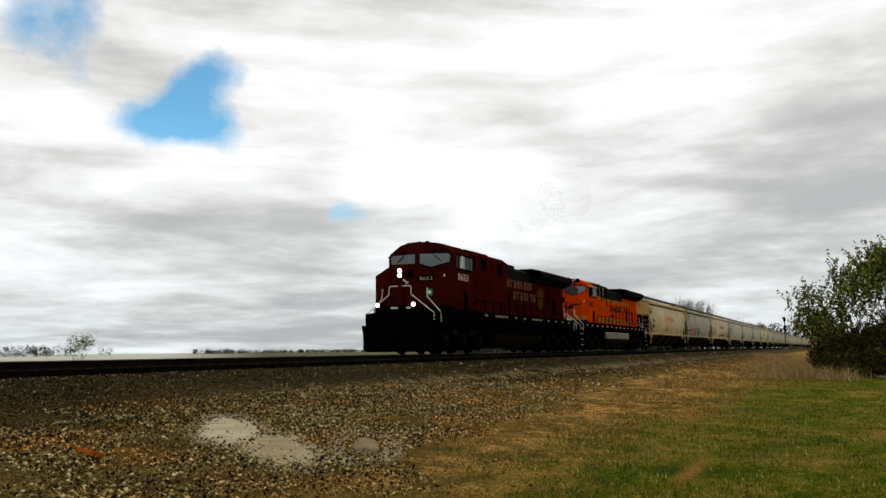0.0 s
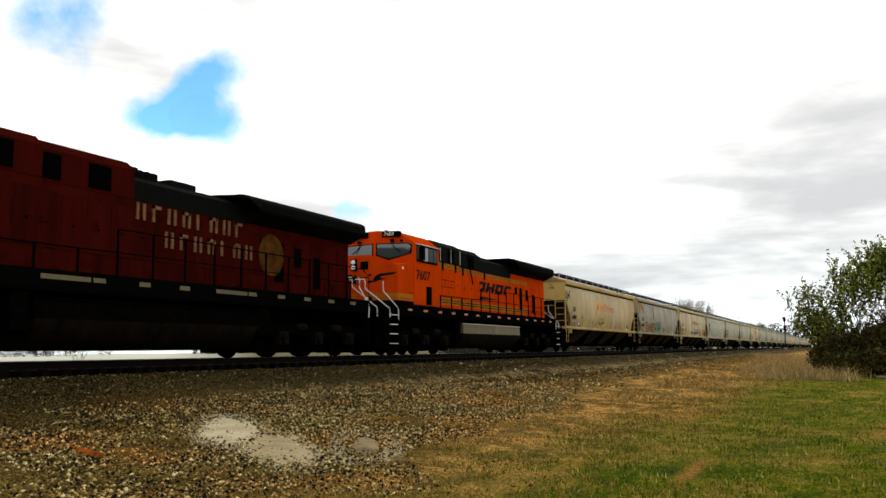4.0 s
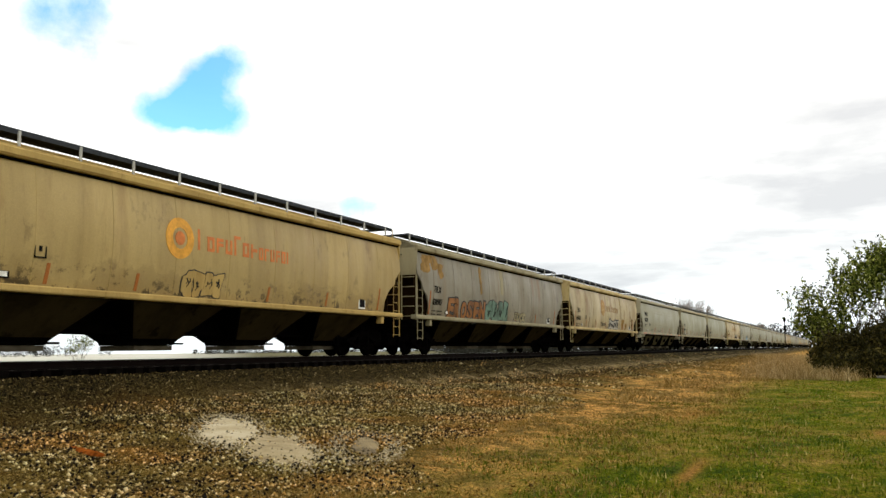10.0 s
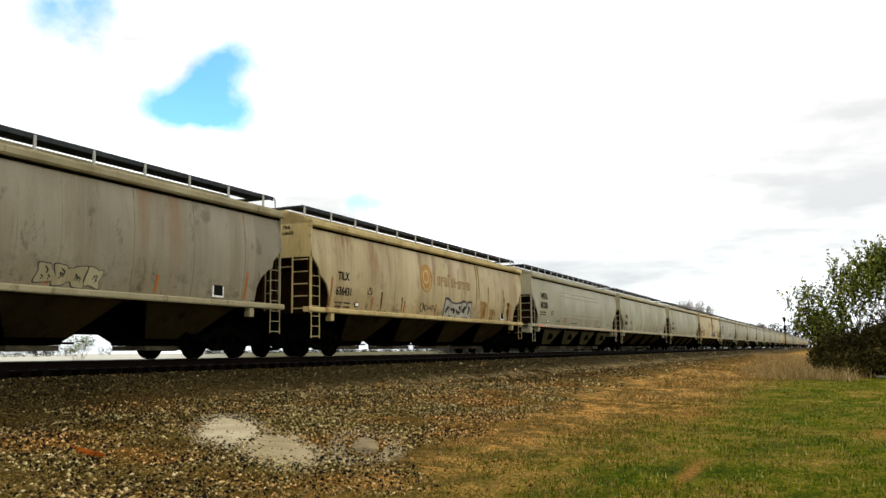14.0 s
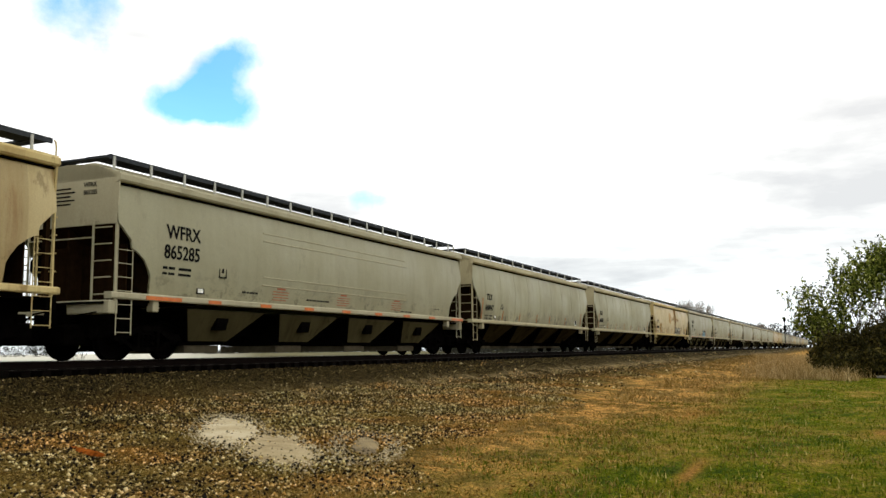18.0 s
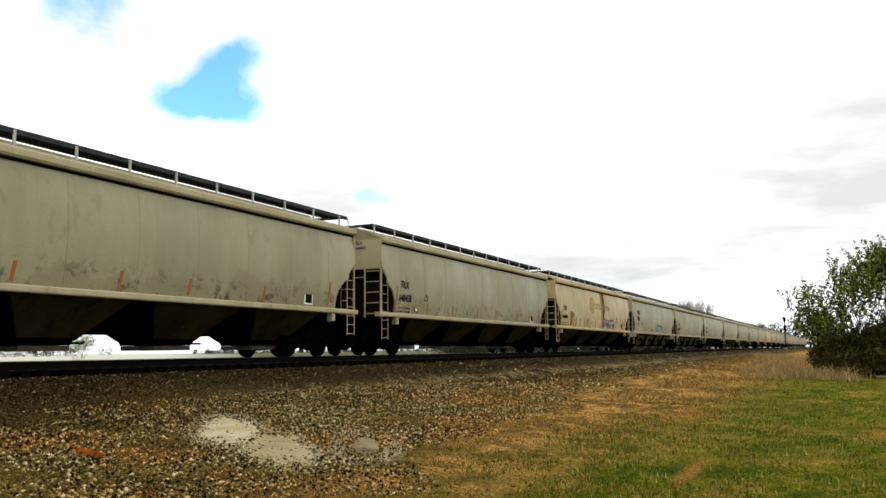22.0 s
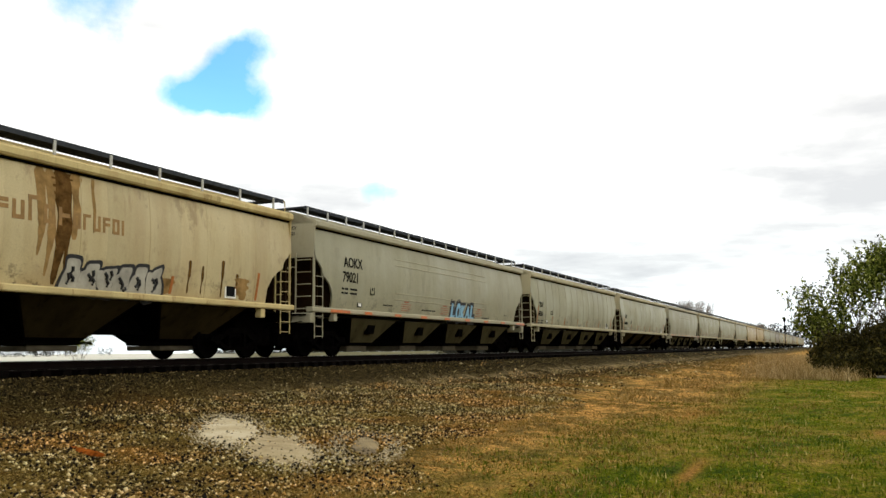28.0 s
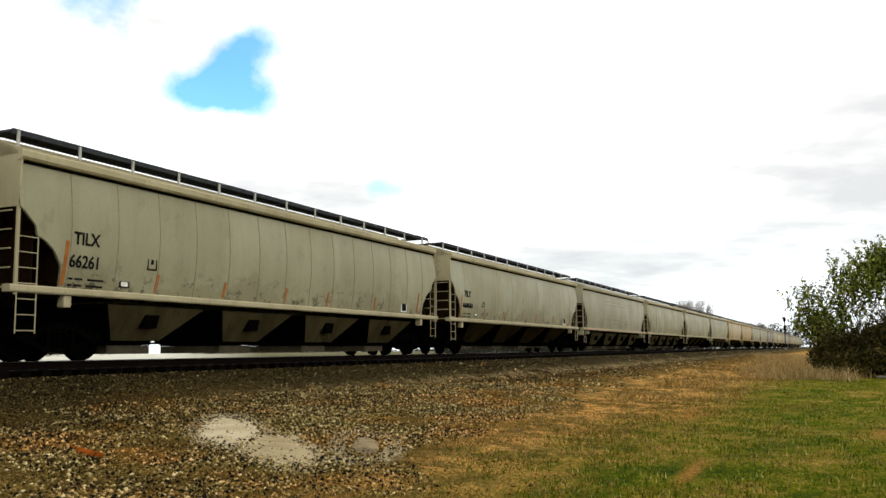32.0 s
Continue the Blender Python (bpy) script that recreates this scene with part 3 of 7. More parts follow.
for i in range(-60, 700):
    x = i * 0.508 + rng.uniform(-0.02, 0.02)
    if -2 < x < 120:
        part("tie", tie_mesh, TIE, TRACK, at=pose(x, TRACK_Y + rng.uniform(-0.05, 0.05), RAIL - 0.176, 0, 0, rng.uniform(-1.5, 1.5)))
        if x < 60:
            part("tie_plate", plate_mesh, RUSTY, TRACK, at=pose(x, TRACK_Y - 0.752, RAIL - 0.1765))
    else:
        far_ties.box(x - 0.115, x + 0.115, TRACK_Y - 1.3, TRACK_Y + 1.3, RAIL - 0.33, RAIL - 0.176)
tagged(part("far_ties", far_ties, TIE, TRACK), kind="stuff")


# ---- rolling stock: the origin of each lies at its front end, on the railhead, x runs to its rear, -y faces the verge ----
def wheelset_mesh(r, name, gauge=0.752):
    s = Shape()
    for side in (-1, 1):
        c = (0, side * gauge, 0)
        s.disc(c, [(side * -0.075, r + 0.026), (side * -0.045, r + 0.024), (side * -0.03, r), (side * 0.06, r - 0.006),
                   (side * 0.062, r - 0.07), (side * 0.02, r - 0.09), (side * 0.01, 0.15), (side * 0.07, 0.13), (side * 0.09, 0.11)], "y", 28)
        s.disc((0, side * 1.0, 0), [(side * -0.12, 0.11), (side * 0.10, 0.11), (side * 0.13, 0.07)], "y", 12)
        for k in range(3):
            a = 2.0944 * k
            s.box(0.06 * math.cos(a) - 0.014, 0.06 * math.cos(a) + 0.014, side * 1.12, side * 1.15, 0.06 * math.sin(a) - 0.014, 0.06 * math.sin(a) + 0.014)
    s.rod([(0, -0.8, 0), (0, 0.8, 0)], 0.08, 10)
    return s.mesh(name, WHEEL, True)


CAR_WHEELS = wheelset_mesh(0.457, "wheelset")
LOCO_WHEELS = wheelset_mesh(0.535, "wheelset")
WHEELS = []      # (object, radius): turned in motions()


def side_frame(y0, y1):
    """Cast side frame of a two-axle truck with its spring window."""
    s = Shape()
    s.prism([(-1.12, 0.46), (-1.06, 0.60), (-0.62, 0.64), (-0.36, 0.80), (0.36, 0.80), (0.62, 0.64), (1.06, 0.60), (1.12, 0.46), (0.86, 0.40), (0.60, 0.52), (0.34, 0.66),
             (-0.34, 0.66), (-0.60, 0.52), (-0.86, 0.40)], y0, y1)
    s.prism([(-0.86, 0.42), (-0.72, 0.44), (-0.40, 0.30), (0.40, 0.30), (0.72, 0.44), (0.86, 0.42), (0.46, 0.20), (-0.46, 0.20)], y0, y1)
    for x in (-0.36, 0.28):
        s.box(x, x + 0.09, y0, y1, 0.28, 0.68)
    return s


SIDE_FRAMES = [side_frame(-1.10, -0.96).mesh("side_frame", UNDER), side_frame(0.96, 1.10).mesh("side_frame", UNDER)]
SPRING = Shape().rod([(0.07 * math.cos(k * 1.05), 0.05 * math.sin(k * 1.05), 0.30 + k * 0.0105) for k in range(26)], 0.016, 4).mesh("spring", UNDER)
BRAKE_BEAM = Shape().box(-0.12, 0.12, -0.66, 0.66, 0.26, 0.58, 0.05).mesh("brake_beam", UNDER)
BOLSTER = Shape().prism([(-1.05, 0.58), (-0.5, 0.50), (0.5, 0.50), (1.05, 0.58), (1.05, 0.70), (0.4, 0.82), (-0.4, 0.82), (-1.05, 0.70)], -0.2, 0.2, "x").mesh("bolster", UNDER)


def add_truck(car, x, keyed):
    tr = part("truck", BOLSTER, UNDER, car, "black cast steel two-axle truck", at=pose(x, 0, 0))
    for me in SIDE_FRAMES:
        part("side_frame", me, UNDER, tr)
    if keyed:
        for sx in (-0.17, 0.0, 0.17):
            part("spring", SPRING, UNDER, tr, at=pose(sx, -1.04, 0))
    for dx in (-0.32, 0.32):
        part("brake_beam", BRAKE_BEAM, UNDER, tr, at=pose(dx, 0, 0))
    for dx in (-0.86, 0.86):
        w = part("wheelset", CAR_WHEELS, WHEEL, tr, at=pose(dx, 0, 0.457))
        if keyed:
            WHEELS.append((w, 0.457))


CAR_L = 19.60


def side_y(z):
    return 1.44 + 0.17 * math.sin(math.pi * (z - 1.22) / 3.05)


def side_slope(z):
    return math.degrees(math.atan(0.17 * math.pi / 3.05 * math.cos(math.pi * (z - 1.22) / 3.05)))


def cut_z(u):
    """Lower edge of the side sheet near a car's end, u from the end."""
    pts = [(0.0, 3.02), (0.10, 2.96), (0.40, 2.68), (0.44, 2.50), (0.66, 2.40), (0.88, 2.24), (1.02, 2.05), (1.10, 1.90), (1.11, 1.62), (1.12, 1.46)]
    for (a, za), (b, zb) in zip(pts, pts[1:]):
        if u <= b:
            return za + (zb - za) * (u - a) / (b - a)
    return 1.46


def car_side(side, seams):
    """One curved side sheet, cut away at both ends, with its weld seams as shallow ribs."""
    s = Shape()
    us = [0.0, 0.10, 0.40, 0.44, 0.66, 0.88, 1.02, 1.10, 1.11, 1.12]
    xs = us + [1.12 + (CAR_L - 2.24) * i / 26 for i in range(1, 26)] + [CAR_L - u for u in reversed(us)]
    top, n = 4.06, 9
    for lift in (0.0, -0.05):
        rings = []
        for x in xs:
            zb = cut_z(min(x, CAR_L - x))
            rings.append([(x, side * (side_y(zb + (top - zb) * j / (n - 1)) + lift), zb + (top - zb) * j / (n - 1)) for j in range(n)])
        s.loft(rings, False, False)
    return s


def seam_strip(x, side, w=0.022, h=0.010, z0=1.5, z1=4.02):
    rings = []
    for j in range(9):
        z = z0 + (z1 - z0) * j / 8
        y = side_y(z)
        rings.append([(x - w, side * (y - 0.01), z), (x - w * 0.4, side * (y + h), z), (x + w * 0.4, side * (y + h), z), (x + w, side * (y - 0.01), z)])
    return Shape().loft(rings)


def roof_shape():
    s = Shape()
    prof = [(-1.60, 4.04), (-1.62, 4.10), (-1.60, 4.17), (-1.52, 4.19), (-1.1, 4.32), (-0.6, 4.42), (0.0, 4.46), (0.6, 4.42), (1.1, 4.32), (1.52, 4.19), (1.60, 4.17), (1.62, 4.10), (1.60, 4.04)]
    inner = [(1.48, 4.06), (-1.48, 4.06)]
    return s.prism(prof + inner, 0.0, CAR_L, "x")


def eave_rail(side):
    """Pale top chord under the roof edge, set proud of the side."""
    return Shape().prism([(side * 1.50, 3.94), (side * 1.60, 3.955), (side * 1.645, 4.0), (side * 1.645, 4.12), (side * 1.60, 4.15), (side * 1.52, 4.15)], -0.02, CAR_L + 0.02, "x")


def end_sheet(x0, x1):
    prof = [(-1.55, 3.02), (1.55, 3.02), (1.60, 4.06), (1.1, 4.32), (0.6, 4.42), (0, 4.46), (-0.6, 4.42), (-1.1, 4.32), (-1.60, 4.06)]
    return Shape().prism(prof, x0, x1, "x")


def hopper_shape(x0, x1, b0, b1, y_top=1.46, y_bot=1.12, z1=1.34, z0=0.52):
    rings = [[(x0, -y_top, z1), (x1, -y_top, z1), (x1, y_top, z1), (x0, y_top, z1)], [(b0, -y_bot, z0), (b1, -y_bot, z0), (b1, y_bot, z0), (b0, y_bot, z0)]]
    return Shape().loft(rings)


def bay_sheet(x0, x1, b0, b1, y_top, y_bot, z1, z0, side):
    """The outer sheet of a hopper bay, 8 mm proud of it."""
    out = 0.008
    quad = [(x0, y_top, z1), (x1, y_top, z1), (b1, y_bot, z0), (b0, y_bot, z0)]
    return Shape().loft([[(x, side * (y + out), z) for x, y, z in quad], [(x, side * (y - 0.02), z) for x, y, z in quad]])


def ladder(x0, x1, y, z0, z1, rungs, depth=0.0):
    """Side ladder: two angle stiles and round rungs."""
    s = Shape()
    s.box(x0 - 0.011, x0 + 0.011, y - 0.010, y + 0.014, z0 if depth == 0 else depth, z1, 0.006)
    s.box(x1 - 0.011, x1 + 0.011, y - 0.010, y + 0.014, z0, z1 - 0.45, 0.006)
    for i in range(rungs):
        z = z0 + 0.06 + (z1 - z0 - 0.6) * i / (rungs - 1)
        s.rod([(x0, y, z), (x1, y, z)], 0.010, 5)
    return s


def shared(cache, key, make):
    if key not in cache:
        cache[key] = make()
    return cache[key]


MESHES = {}


def tape(z, h):
    """An upright strip of reflective tape that follows the bulge of the side."""
    rings = []
    for k in range(7):
        a = k / 6
        y, zz = -side_y(z + h * a), z + h * a
        rings.append([(-0.045 + 0.04 * a, y + 0.01, zz), (-0.045 + 0.04 * a, y - 0.007, zz), (0.045 + 0.04 * a, y - 0.007, zz), (0.045 + 0.04 * a, y + 0.01, zz)])
    return Shape().loft(rings)


def build_hopper(paint, style, keyed, label, posts=13):
    """A long covered hopper. style: 'plain', 'seamed' (welded sheets) or 'ribbed' (long shallow ribs, reflectors)."""
    car = thing("covered_hopper_car", label, "railway car", "cars of the train")
    pm = paint.name

    def sub(name, make, mat, lab="", smooth=False, parent=None, at=None, key=None):
        me = shared(MESHES, (key or name, mat.name), lambda: make().mesh(name, mat, smooth))
        return part(name, me, mat, parent or car, lab, at=at)

    for side in (-1, 1):
        sub("side_sheet", lambda: car_side(side, style), SIDES[pm], "", True, key=f"side{side}")
        sub("top_chord", lambda: eave_rail(side), paint, key=f"chord{side}")
        # Black strip stands in for the shadow line below the chord's overhang
        sub("drip_gap", lambda: Shape().prism([(side * 1.47, 3.895), (side * 1.545, 3.895), (side * 1.56, 3.94), (side * 1.47, 3.945)], 0.02, CAR_L - 0.02, "x"), UNDER, "black strip in place of the shadow under the top chord", key=f"drip{side}")
        sub("side_sill", lambda: Shape().prism([(side * 1.40, 1.35), (side * 1.60, 1.35), (side * 1.62, 1.38), (side * 1.62, 1.47), (side * 1.58, 1.50), (side * 1.40, 1.50)],
                                               -0.15, CAR_L + 0.15, "x"), paint, key=f"sill{side}")
    sub("roof", roof_shape, paint, "", True)
    sub("hatch_trough", lambda: Shape().prism([(-0.34, 4.44), (0.34, 4.44), (0.30, 4.60), (0.12, 4.64), (-0.12, 4.64), (-0.30, 4.60)], 0.7, CAR_L - 0.7, "x"), paint)
    for x0, x1, b in ((0.0, 0.04, 1), (CAR_L - 0.04, CAR_L, -1)):
        sub("end_sheet", lambda: end_sheet(x0, x1), paint, key=f"end{b}")
        xe = x0 if b == 1 else x1
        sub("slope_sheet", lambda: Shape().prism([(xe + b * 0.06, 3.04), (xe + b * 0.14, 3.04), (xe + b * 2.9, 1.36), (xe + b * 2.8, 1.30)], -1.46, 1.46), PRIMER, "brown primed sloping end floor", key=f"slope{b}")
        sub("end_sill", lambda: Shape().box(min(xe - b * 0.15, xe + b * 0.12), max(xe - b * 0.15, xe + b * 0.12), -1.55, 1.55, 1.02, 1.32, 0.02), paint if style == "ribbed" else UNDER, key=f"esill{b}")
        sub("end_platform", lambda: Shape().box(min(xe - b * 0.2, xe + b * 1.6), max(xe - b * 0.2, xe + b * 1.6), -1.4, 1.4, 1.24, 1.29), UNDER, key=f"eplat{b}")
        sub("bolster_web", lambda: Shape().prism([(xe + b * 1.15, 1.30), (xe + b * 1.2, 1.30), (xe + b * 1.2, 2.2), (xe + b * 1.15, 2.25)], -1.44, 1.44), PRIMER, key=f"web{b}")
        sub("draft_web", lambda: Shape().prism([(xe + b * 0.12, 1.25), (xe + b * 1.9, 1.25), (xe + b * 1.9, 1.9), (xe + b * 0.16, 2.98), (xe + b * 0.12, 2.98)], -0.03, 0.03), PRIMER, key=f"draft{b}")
        # Plate added across the open end so no sky shows through
        sub("end_bulkhead", lambda: Shape().box(min(xe + b * 0.52, xe + b * 0.56), max(xe + b * 0.52, xe + b * 0.56), -1.36, 1.36, 1.29, 2.62), PRIMER, "brown plate added to close the open end below the slope sheet", key=f"bulk{b}")
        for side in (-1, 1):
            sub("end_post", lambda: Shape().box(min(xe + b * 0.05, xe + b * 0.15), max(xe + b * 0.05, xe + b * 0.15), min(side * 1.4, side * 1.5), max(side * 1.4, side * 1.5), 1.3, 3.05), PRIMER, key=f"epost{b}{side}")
        for side in (-1, 1):
            la = xe + b * 0.03
            sub("ladder", lambda: ladder(la, la + b * 0.46, side * 1.58, 0.55 if b == 1 else 0.66, 2.98, 7), paint, key=f"lad{b}{side}")
            sub("corner_post", lambda: Shape().box(min(xe - b * 0.02, xe + b * 0.04), max(xe - b * 0.02, xe + b * 0.04), side * 1.55 - 0.025, side * 1.55 + 0.025, 1.3, 3.05, 0.01), paint, key=f"cpost{b}{side}")
            # end ladder beside the corner
            def end_ladder():
                s = Shape()
                yy0, yy1 = side * 1.42, side * 0.98
                s.box(xe - b * 0.1 - 0.02, xe - b * 0.1 + 0.02, yy1 - 0.018, yy1 + 0.018, 1.3, 3.15)
                for i in range(5):
                    z = 1.45 + 0.37 * i
                    s.rod([(xe - b * 0.1, yy0 + side * 0.1, z), (xe - b * 0.1, yy1, z)], 0.016, 5)
                s.rod([(xe, yy1, 3.1), (xe - b * 0.1, yy1, 3.1)], 0.02, 5)
                return s
            sub("end_ladder", end_ladder, paint, key=f"elad{b}{side}")
            sub("jacking_pad", lambda: Shape().box(xe + b * 1.30 - 0.10, xe + b * 1.30 + 0.10, side * 1.46 - 0.1, side * 1.46 + 0.10, 1.10, 1.345, 0.015), paint, key=f"jack{b}{side}")
        sub("crossover_rail", lambda: Shape().rod([(xe - b * 0.1, -1.0, 2.72), (xe - b * 0.1, 1.0, 2.72)], 0.017, 5), paint, key=f"xrail{b}")

        def coupler():
            s = Shape().box(min(xe - b * 0.45, xe + b * 0.6), max(xe - b * 0.45, xe + b * 0.6), -0.09, 0.09, 0.78, 0.96, 0.02)
            s.prism([(xe - b * 0.40, -0.14), (xe - b * 0.62, -0.16), (xe - b * 0.70, -0.02), (xe - b * 0.62, 0.05), (xe - b * 0.60, 0.16), (xe - b * 0.42, 0.14)], 0.73, 1.0, "z")
            s.rod([(xe - b * 0.2, 0.3, 0.75), (xe - b * 0.35, 0.3, 0.45), (xe - b * 0.6, 0.2, 0.38), (xe - b * 0.72, 0.1, 0.5)], 0.03, 6)
            return s
        sub("coupler", coupler, UNDER, key=f"coupler{b}")
        # Added dark block with a lever; it closes the bright gap between cars
        sub("uncoupling_gear", lambda: Shape().box(min(xe - b * 0.42, xe + b * 0.5), max(xe - b * 0.42, xe + b * 0.5), -0.62, 0.62, 0.33, 0.80, 0.05).rod([(xe - b * 0.30, -1.35, 1.05), (xe - b * 0.34, -0.7, 0.98), (xe - b * 0.40, -0.15, 0.72)], 0.02, 5), UNDER, "black box added to fill the gap at the coupler, with a lever", key=f"gapfill{b}")
        # Added box that keeps the space from coupler to truck dark
        sub("draft_gear", lambda: Shape().box(min(xe + b * 0.10, xe + b * 1.5), max(xe + b * 0.10, xe + b * 1.5), -0.80, 0.80, 0.46, 1.24, 0.04), UNDER, "black box added to darken the space between coupler and truck", key=f"endfill{b}")
    # brake gear on the front end
    sub("brake_wheel", lambda: Shape().disc((-0.16, 0.55, 2.15), [(-0.02, 0.28), (0.02, 0.28), (0.02, 0.23), (-0.02, 0.23), (-0.02, 0.28)], "x", 20).rod([(-0.16, 0.29, 2.15), (-0.16, 0.81, 2.15)], 0.014, 5).rod([(-0.16, 0.55, 1.89), (-0.16, 0.55, 2.41)], 0.014, 5), UNDER)
    sub("brake_housing", lambda: Shape().box(-0.12, 0.05, 0.38, 0.72, 1.95, 2.4, 0.03), UNDER)
    # running boards and their posts
    for side in (-1, 1):
        ya, yb = sorted((side * 0.40, side * 1.12))

        def walkway():
            s = Shape().prism([(ya, 4.54), (ya + 0.02, 4.54), (ya + 0.02, 4.60), (ya + 0.705, 4.60), (ya + 0.705, 4.635), (ya, 4.635)], 0.15, CAR_L + 0.25, "x")
            return s
        sub("running_board", walkway, GRATE, "dark grated roof walkway", key=f"walk{side}")
        sub("walkway_edge", lambda: Shape().box(0.15, CAR_L + 0.25, side * 1.125 - 0.012, side * 1.125 + 0.012, 4.54, 4.65), GRATE, key=f"wedge{side}")
        for i in range(posts):
            x = 0.28 + (CAR_L - 0.56) * i / (posts - 1)
            sub("walkway_post", lambda: Shape().box(-0.032, 0.032, side * 1.145 - 0.022, side * 1.145 + 0.022, 4.27, 4.62, 0.006), POST, at=pose(x, 0, 0), key=f"wpost{side}")
        sub("walkway_end_rail", lambda: Shape().rod([(CAR_L + 0.32, side * 1.1, 4.62), (CAR_L + 0.36, side * 1.1, 4.60), (CAR_L + 0.38, side * 1.1, 4.50), (CAR_L + 0.38, side * 1.1, 4.30), (CAR_L + 0.03, side * 1.3, 4.15)], 0.02, 5), paint, key=f"werail{side}")
    for x in (0.30, CAR_L + 0.12):
        sub("cross_walk", lambda: Shape().box(-0.15, 0.15, -1.1, 1.1, 4.585, 4.625), GRATE, at=pose(x, 0, 0))
    # the hoppers with their gates
    dark_bays = style == "plain"
    for i in range(4):
        x0 = 2.25 + 3.98 * i if dark_bays else 2.46 + 3.96 * i
        # Bay hulls go near-black: the shade between bays is in their colour
        bay = sub("hopper_bay", lambda: hopper_shape(0.0, 3.3, 0.47, 2.05, 1.46, 1.12, 1.24, 0.43) if not dark_bays else hopper_shape(0.12, 3.55, 1.17, 2.64, 1.46, 0.52, 1.34, 0.40), UNDER, "hopper bay painted black for the shade between bays", at=pose(x0, 0, 0), key=f"bay{dark_bays}")
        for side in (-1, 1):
            sub("bay_sheet", lambda: bay_sheet(0.04, 3.26, 0.50, 2.02, 1.46, 1.12, 1.22, 0.44, side) if not dark_bays else bay_sheet(0.20, 3.47, 1.20, 2.61, 1.46, 0.52, 1.33, 0.41, side), BAY if dark_bays else BAY_GREY, "grimy bay side sheet, colour darkened for underside shade", parent=bay, key=f"baysheet{dark_bays}{side}")
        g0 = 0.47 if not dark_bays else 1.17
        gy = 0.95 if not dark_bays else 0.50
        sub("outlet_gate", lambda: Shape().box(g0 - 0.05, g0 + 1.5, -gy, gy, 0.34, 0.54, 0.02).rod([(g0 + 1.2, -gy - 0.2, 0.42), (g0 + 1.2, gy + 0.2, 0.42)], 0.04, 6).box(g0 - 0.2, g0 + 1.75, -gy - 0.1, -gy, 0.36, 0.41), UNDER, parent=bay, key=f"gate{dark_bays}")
        sub("gate_pan", lambda: Shape().box(g0 + 0.05, g0 + 1.4, -gy - 0.04, gy + 0.04, 0.215 if dark_bays else 0.14, 0.335, 0.01), PAN, "dusty grey pan under the gate", parent=bay, key=f"pan{dark_bays}")
        if not dark_bays:
            sub("vibrator_pad", lambda: Shape().prism([(1.17, 0.72), (1.60, 0.72), (1.72, 1.03), (1.28, 1.03)], -1.43, -1.28), UNDER, parent=bay)
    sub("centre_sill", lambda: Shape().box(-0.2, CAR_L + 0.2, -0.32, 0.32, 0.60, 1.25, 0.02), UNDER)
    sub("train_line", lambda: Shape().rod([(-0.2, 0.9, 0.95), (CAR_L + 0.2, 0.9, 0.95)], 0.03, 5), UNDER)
    # details of each make
    if style == "seamed":
        for i in range(14):
            sub("weld_seam", lambda: seam_strip(0, -1), SEAM, at=pose(1.3 + 1.31 * i, 0, 0))
    elif style == "plain":
        for i in range(9):
            sub("weld_seam", lambda: seam_strip(0, -1, 0.016, 0.006), SIDES[pm], at=pose(1.5 + 2.05 * i, 0, 0), key="softseam")
    else:
        for x0, x1, z in ((5.4, 14.4, 3.42), (5.4, 14.4, 3.20), (5.4, 14.4, 2.2), (5.4, 14.4, 1.98)):
            n = 5
            for k in range(n):
                a, b2 = x0 + (x1 - x0) * k / n + 0.04, x0 + (x1 - x0) * (k + 1) / n
                y = -side_y(z)
                part("stiffening_rib", shared(MESHES, ("rib", pm, z, k), lambda: Shape().prism([(y + 0.01, z - 0.022), (y - 0.014, z - 0.010), (y - 0.014, z + 0.010), (y + 0.01, z + 0.022)], a, b2, "x").mesh("stiffening_rib", paint)), paint, car)
        for i in range(9):
            x = 0.9 + 2.2 * i
            part("reflector", shared(MESHES, ("refl", i in (0, 8)), lambda: Shape().box(0, 1.2 if i in (0, 8) else 0.5, -1.634, -1.622, 1.36, 1.45).mesh("reflector", REFLECT)), REFLECT, car, "orange reflective strip", at=pose(x, 0, 0))
    if style != "ribbed":
        for i, (x, h) in enumerate(((1.17, 0.92), (3.9, 0.42), (6.4, 0.40), (9.2, 0.42), (11.5, 0.4), (14.6, 0.42), (18.0, 0.75))):
            z = 1.55
            part("reflector", shared(MESHES, ("vrefl", h), lambda: tape(z, h).mesh("reflector", REFLECT_DULL)), REFLECT_DULL, car, "faded orange reflective strip", at=pose(x, 0, 0))
    for x in (1.6, 17.8):
        add_truck(car, x, keyed)
    return car


SEAM = plain("dark_weld_seam", (0.27, 0.24, 0.145), 0.8)
REFLECT_DULL = plain("faded_orange_reflector", (0.36, 0.115, 0.018), 0.7)
RED_INK = plain("faded_red_stencil", (0.30, 0.085, 0.03), 0.7, var=0.4, scale=9)


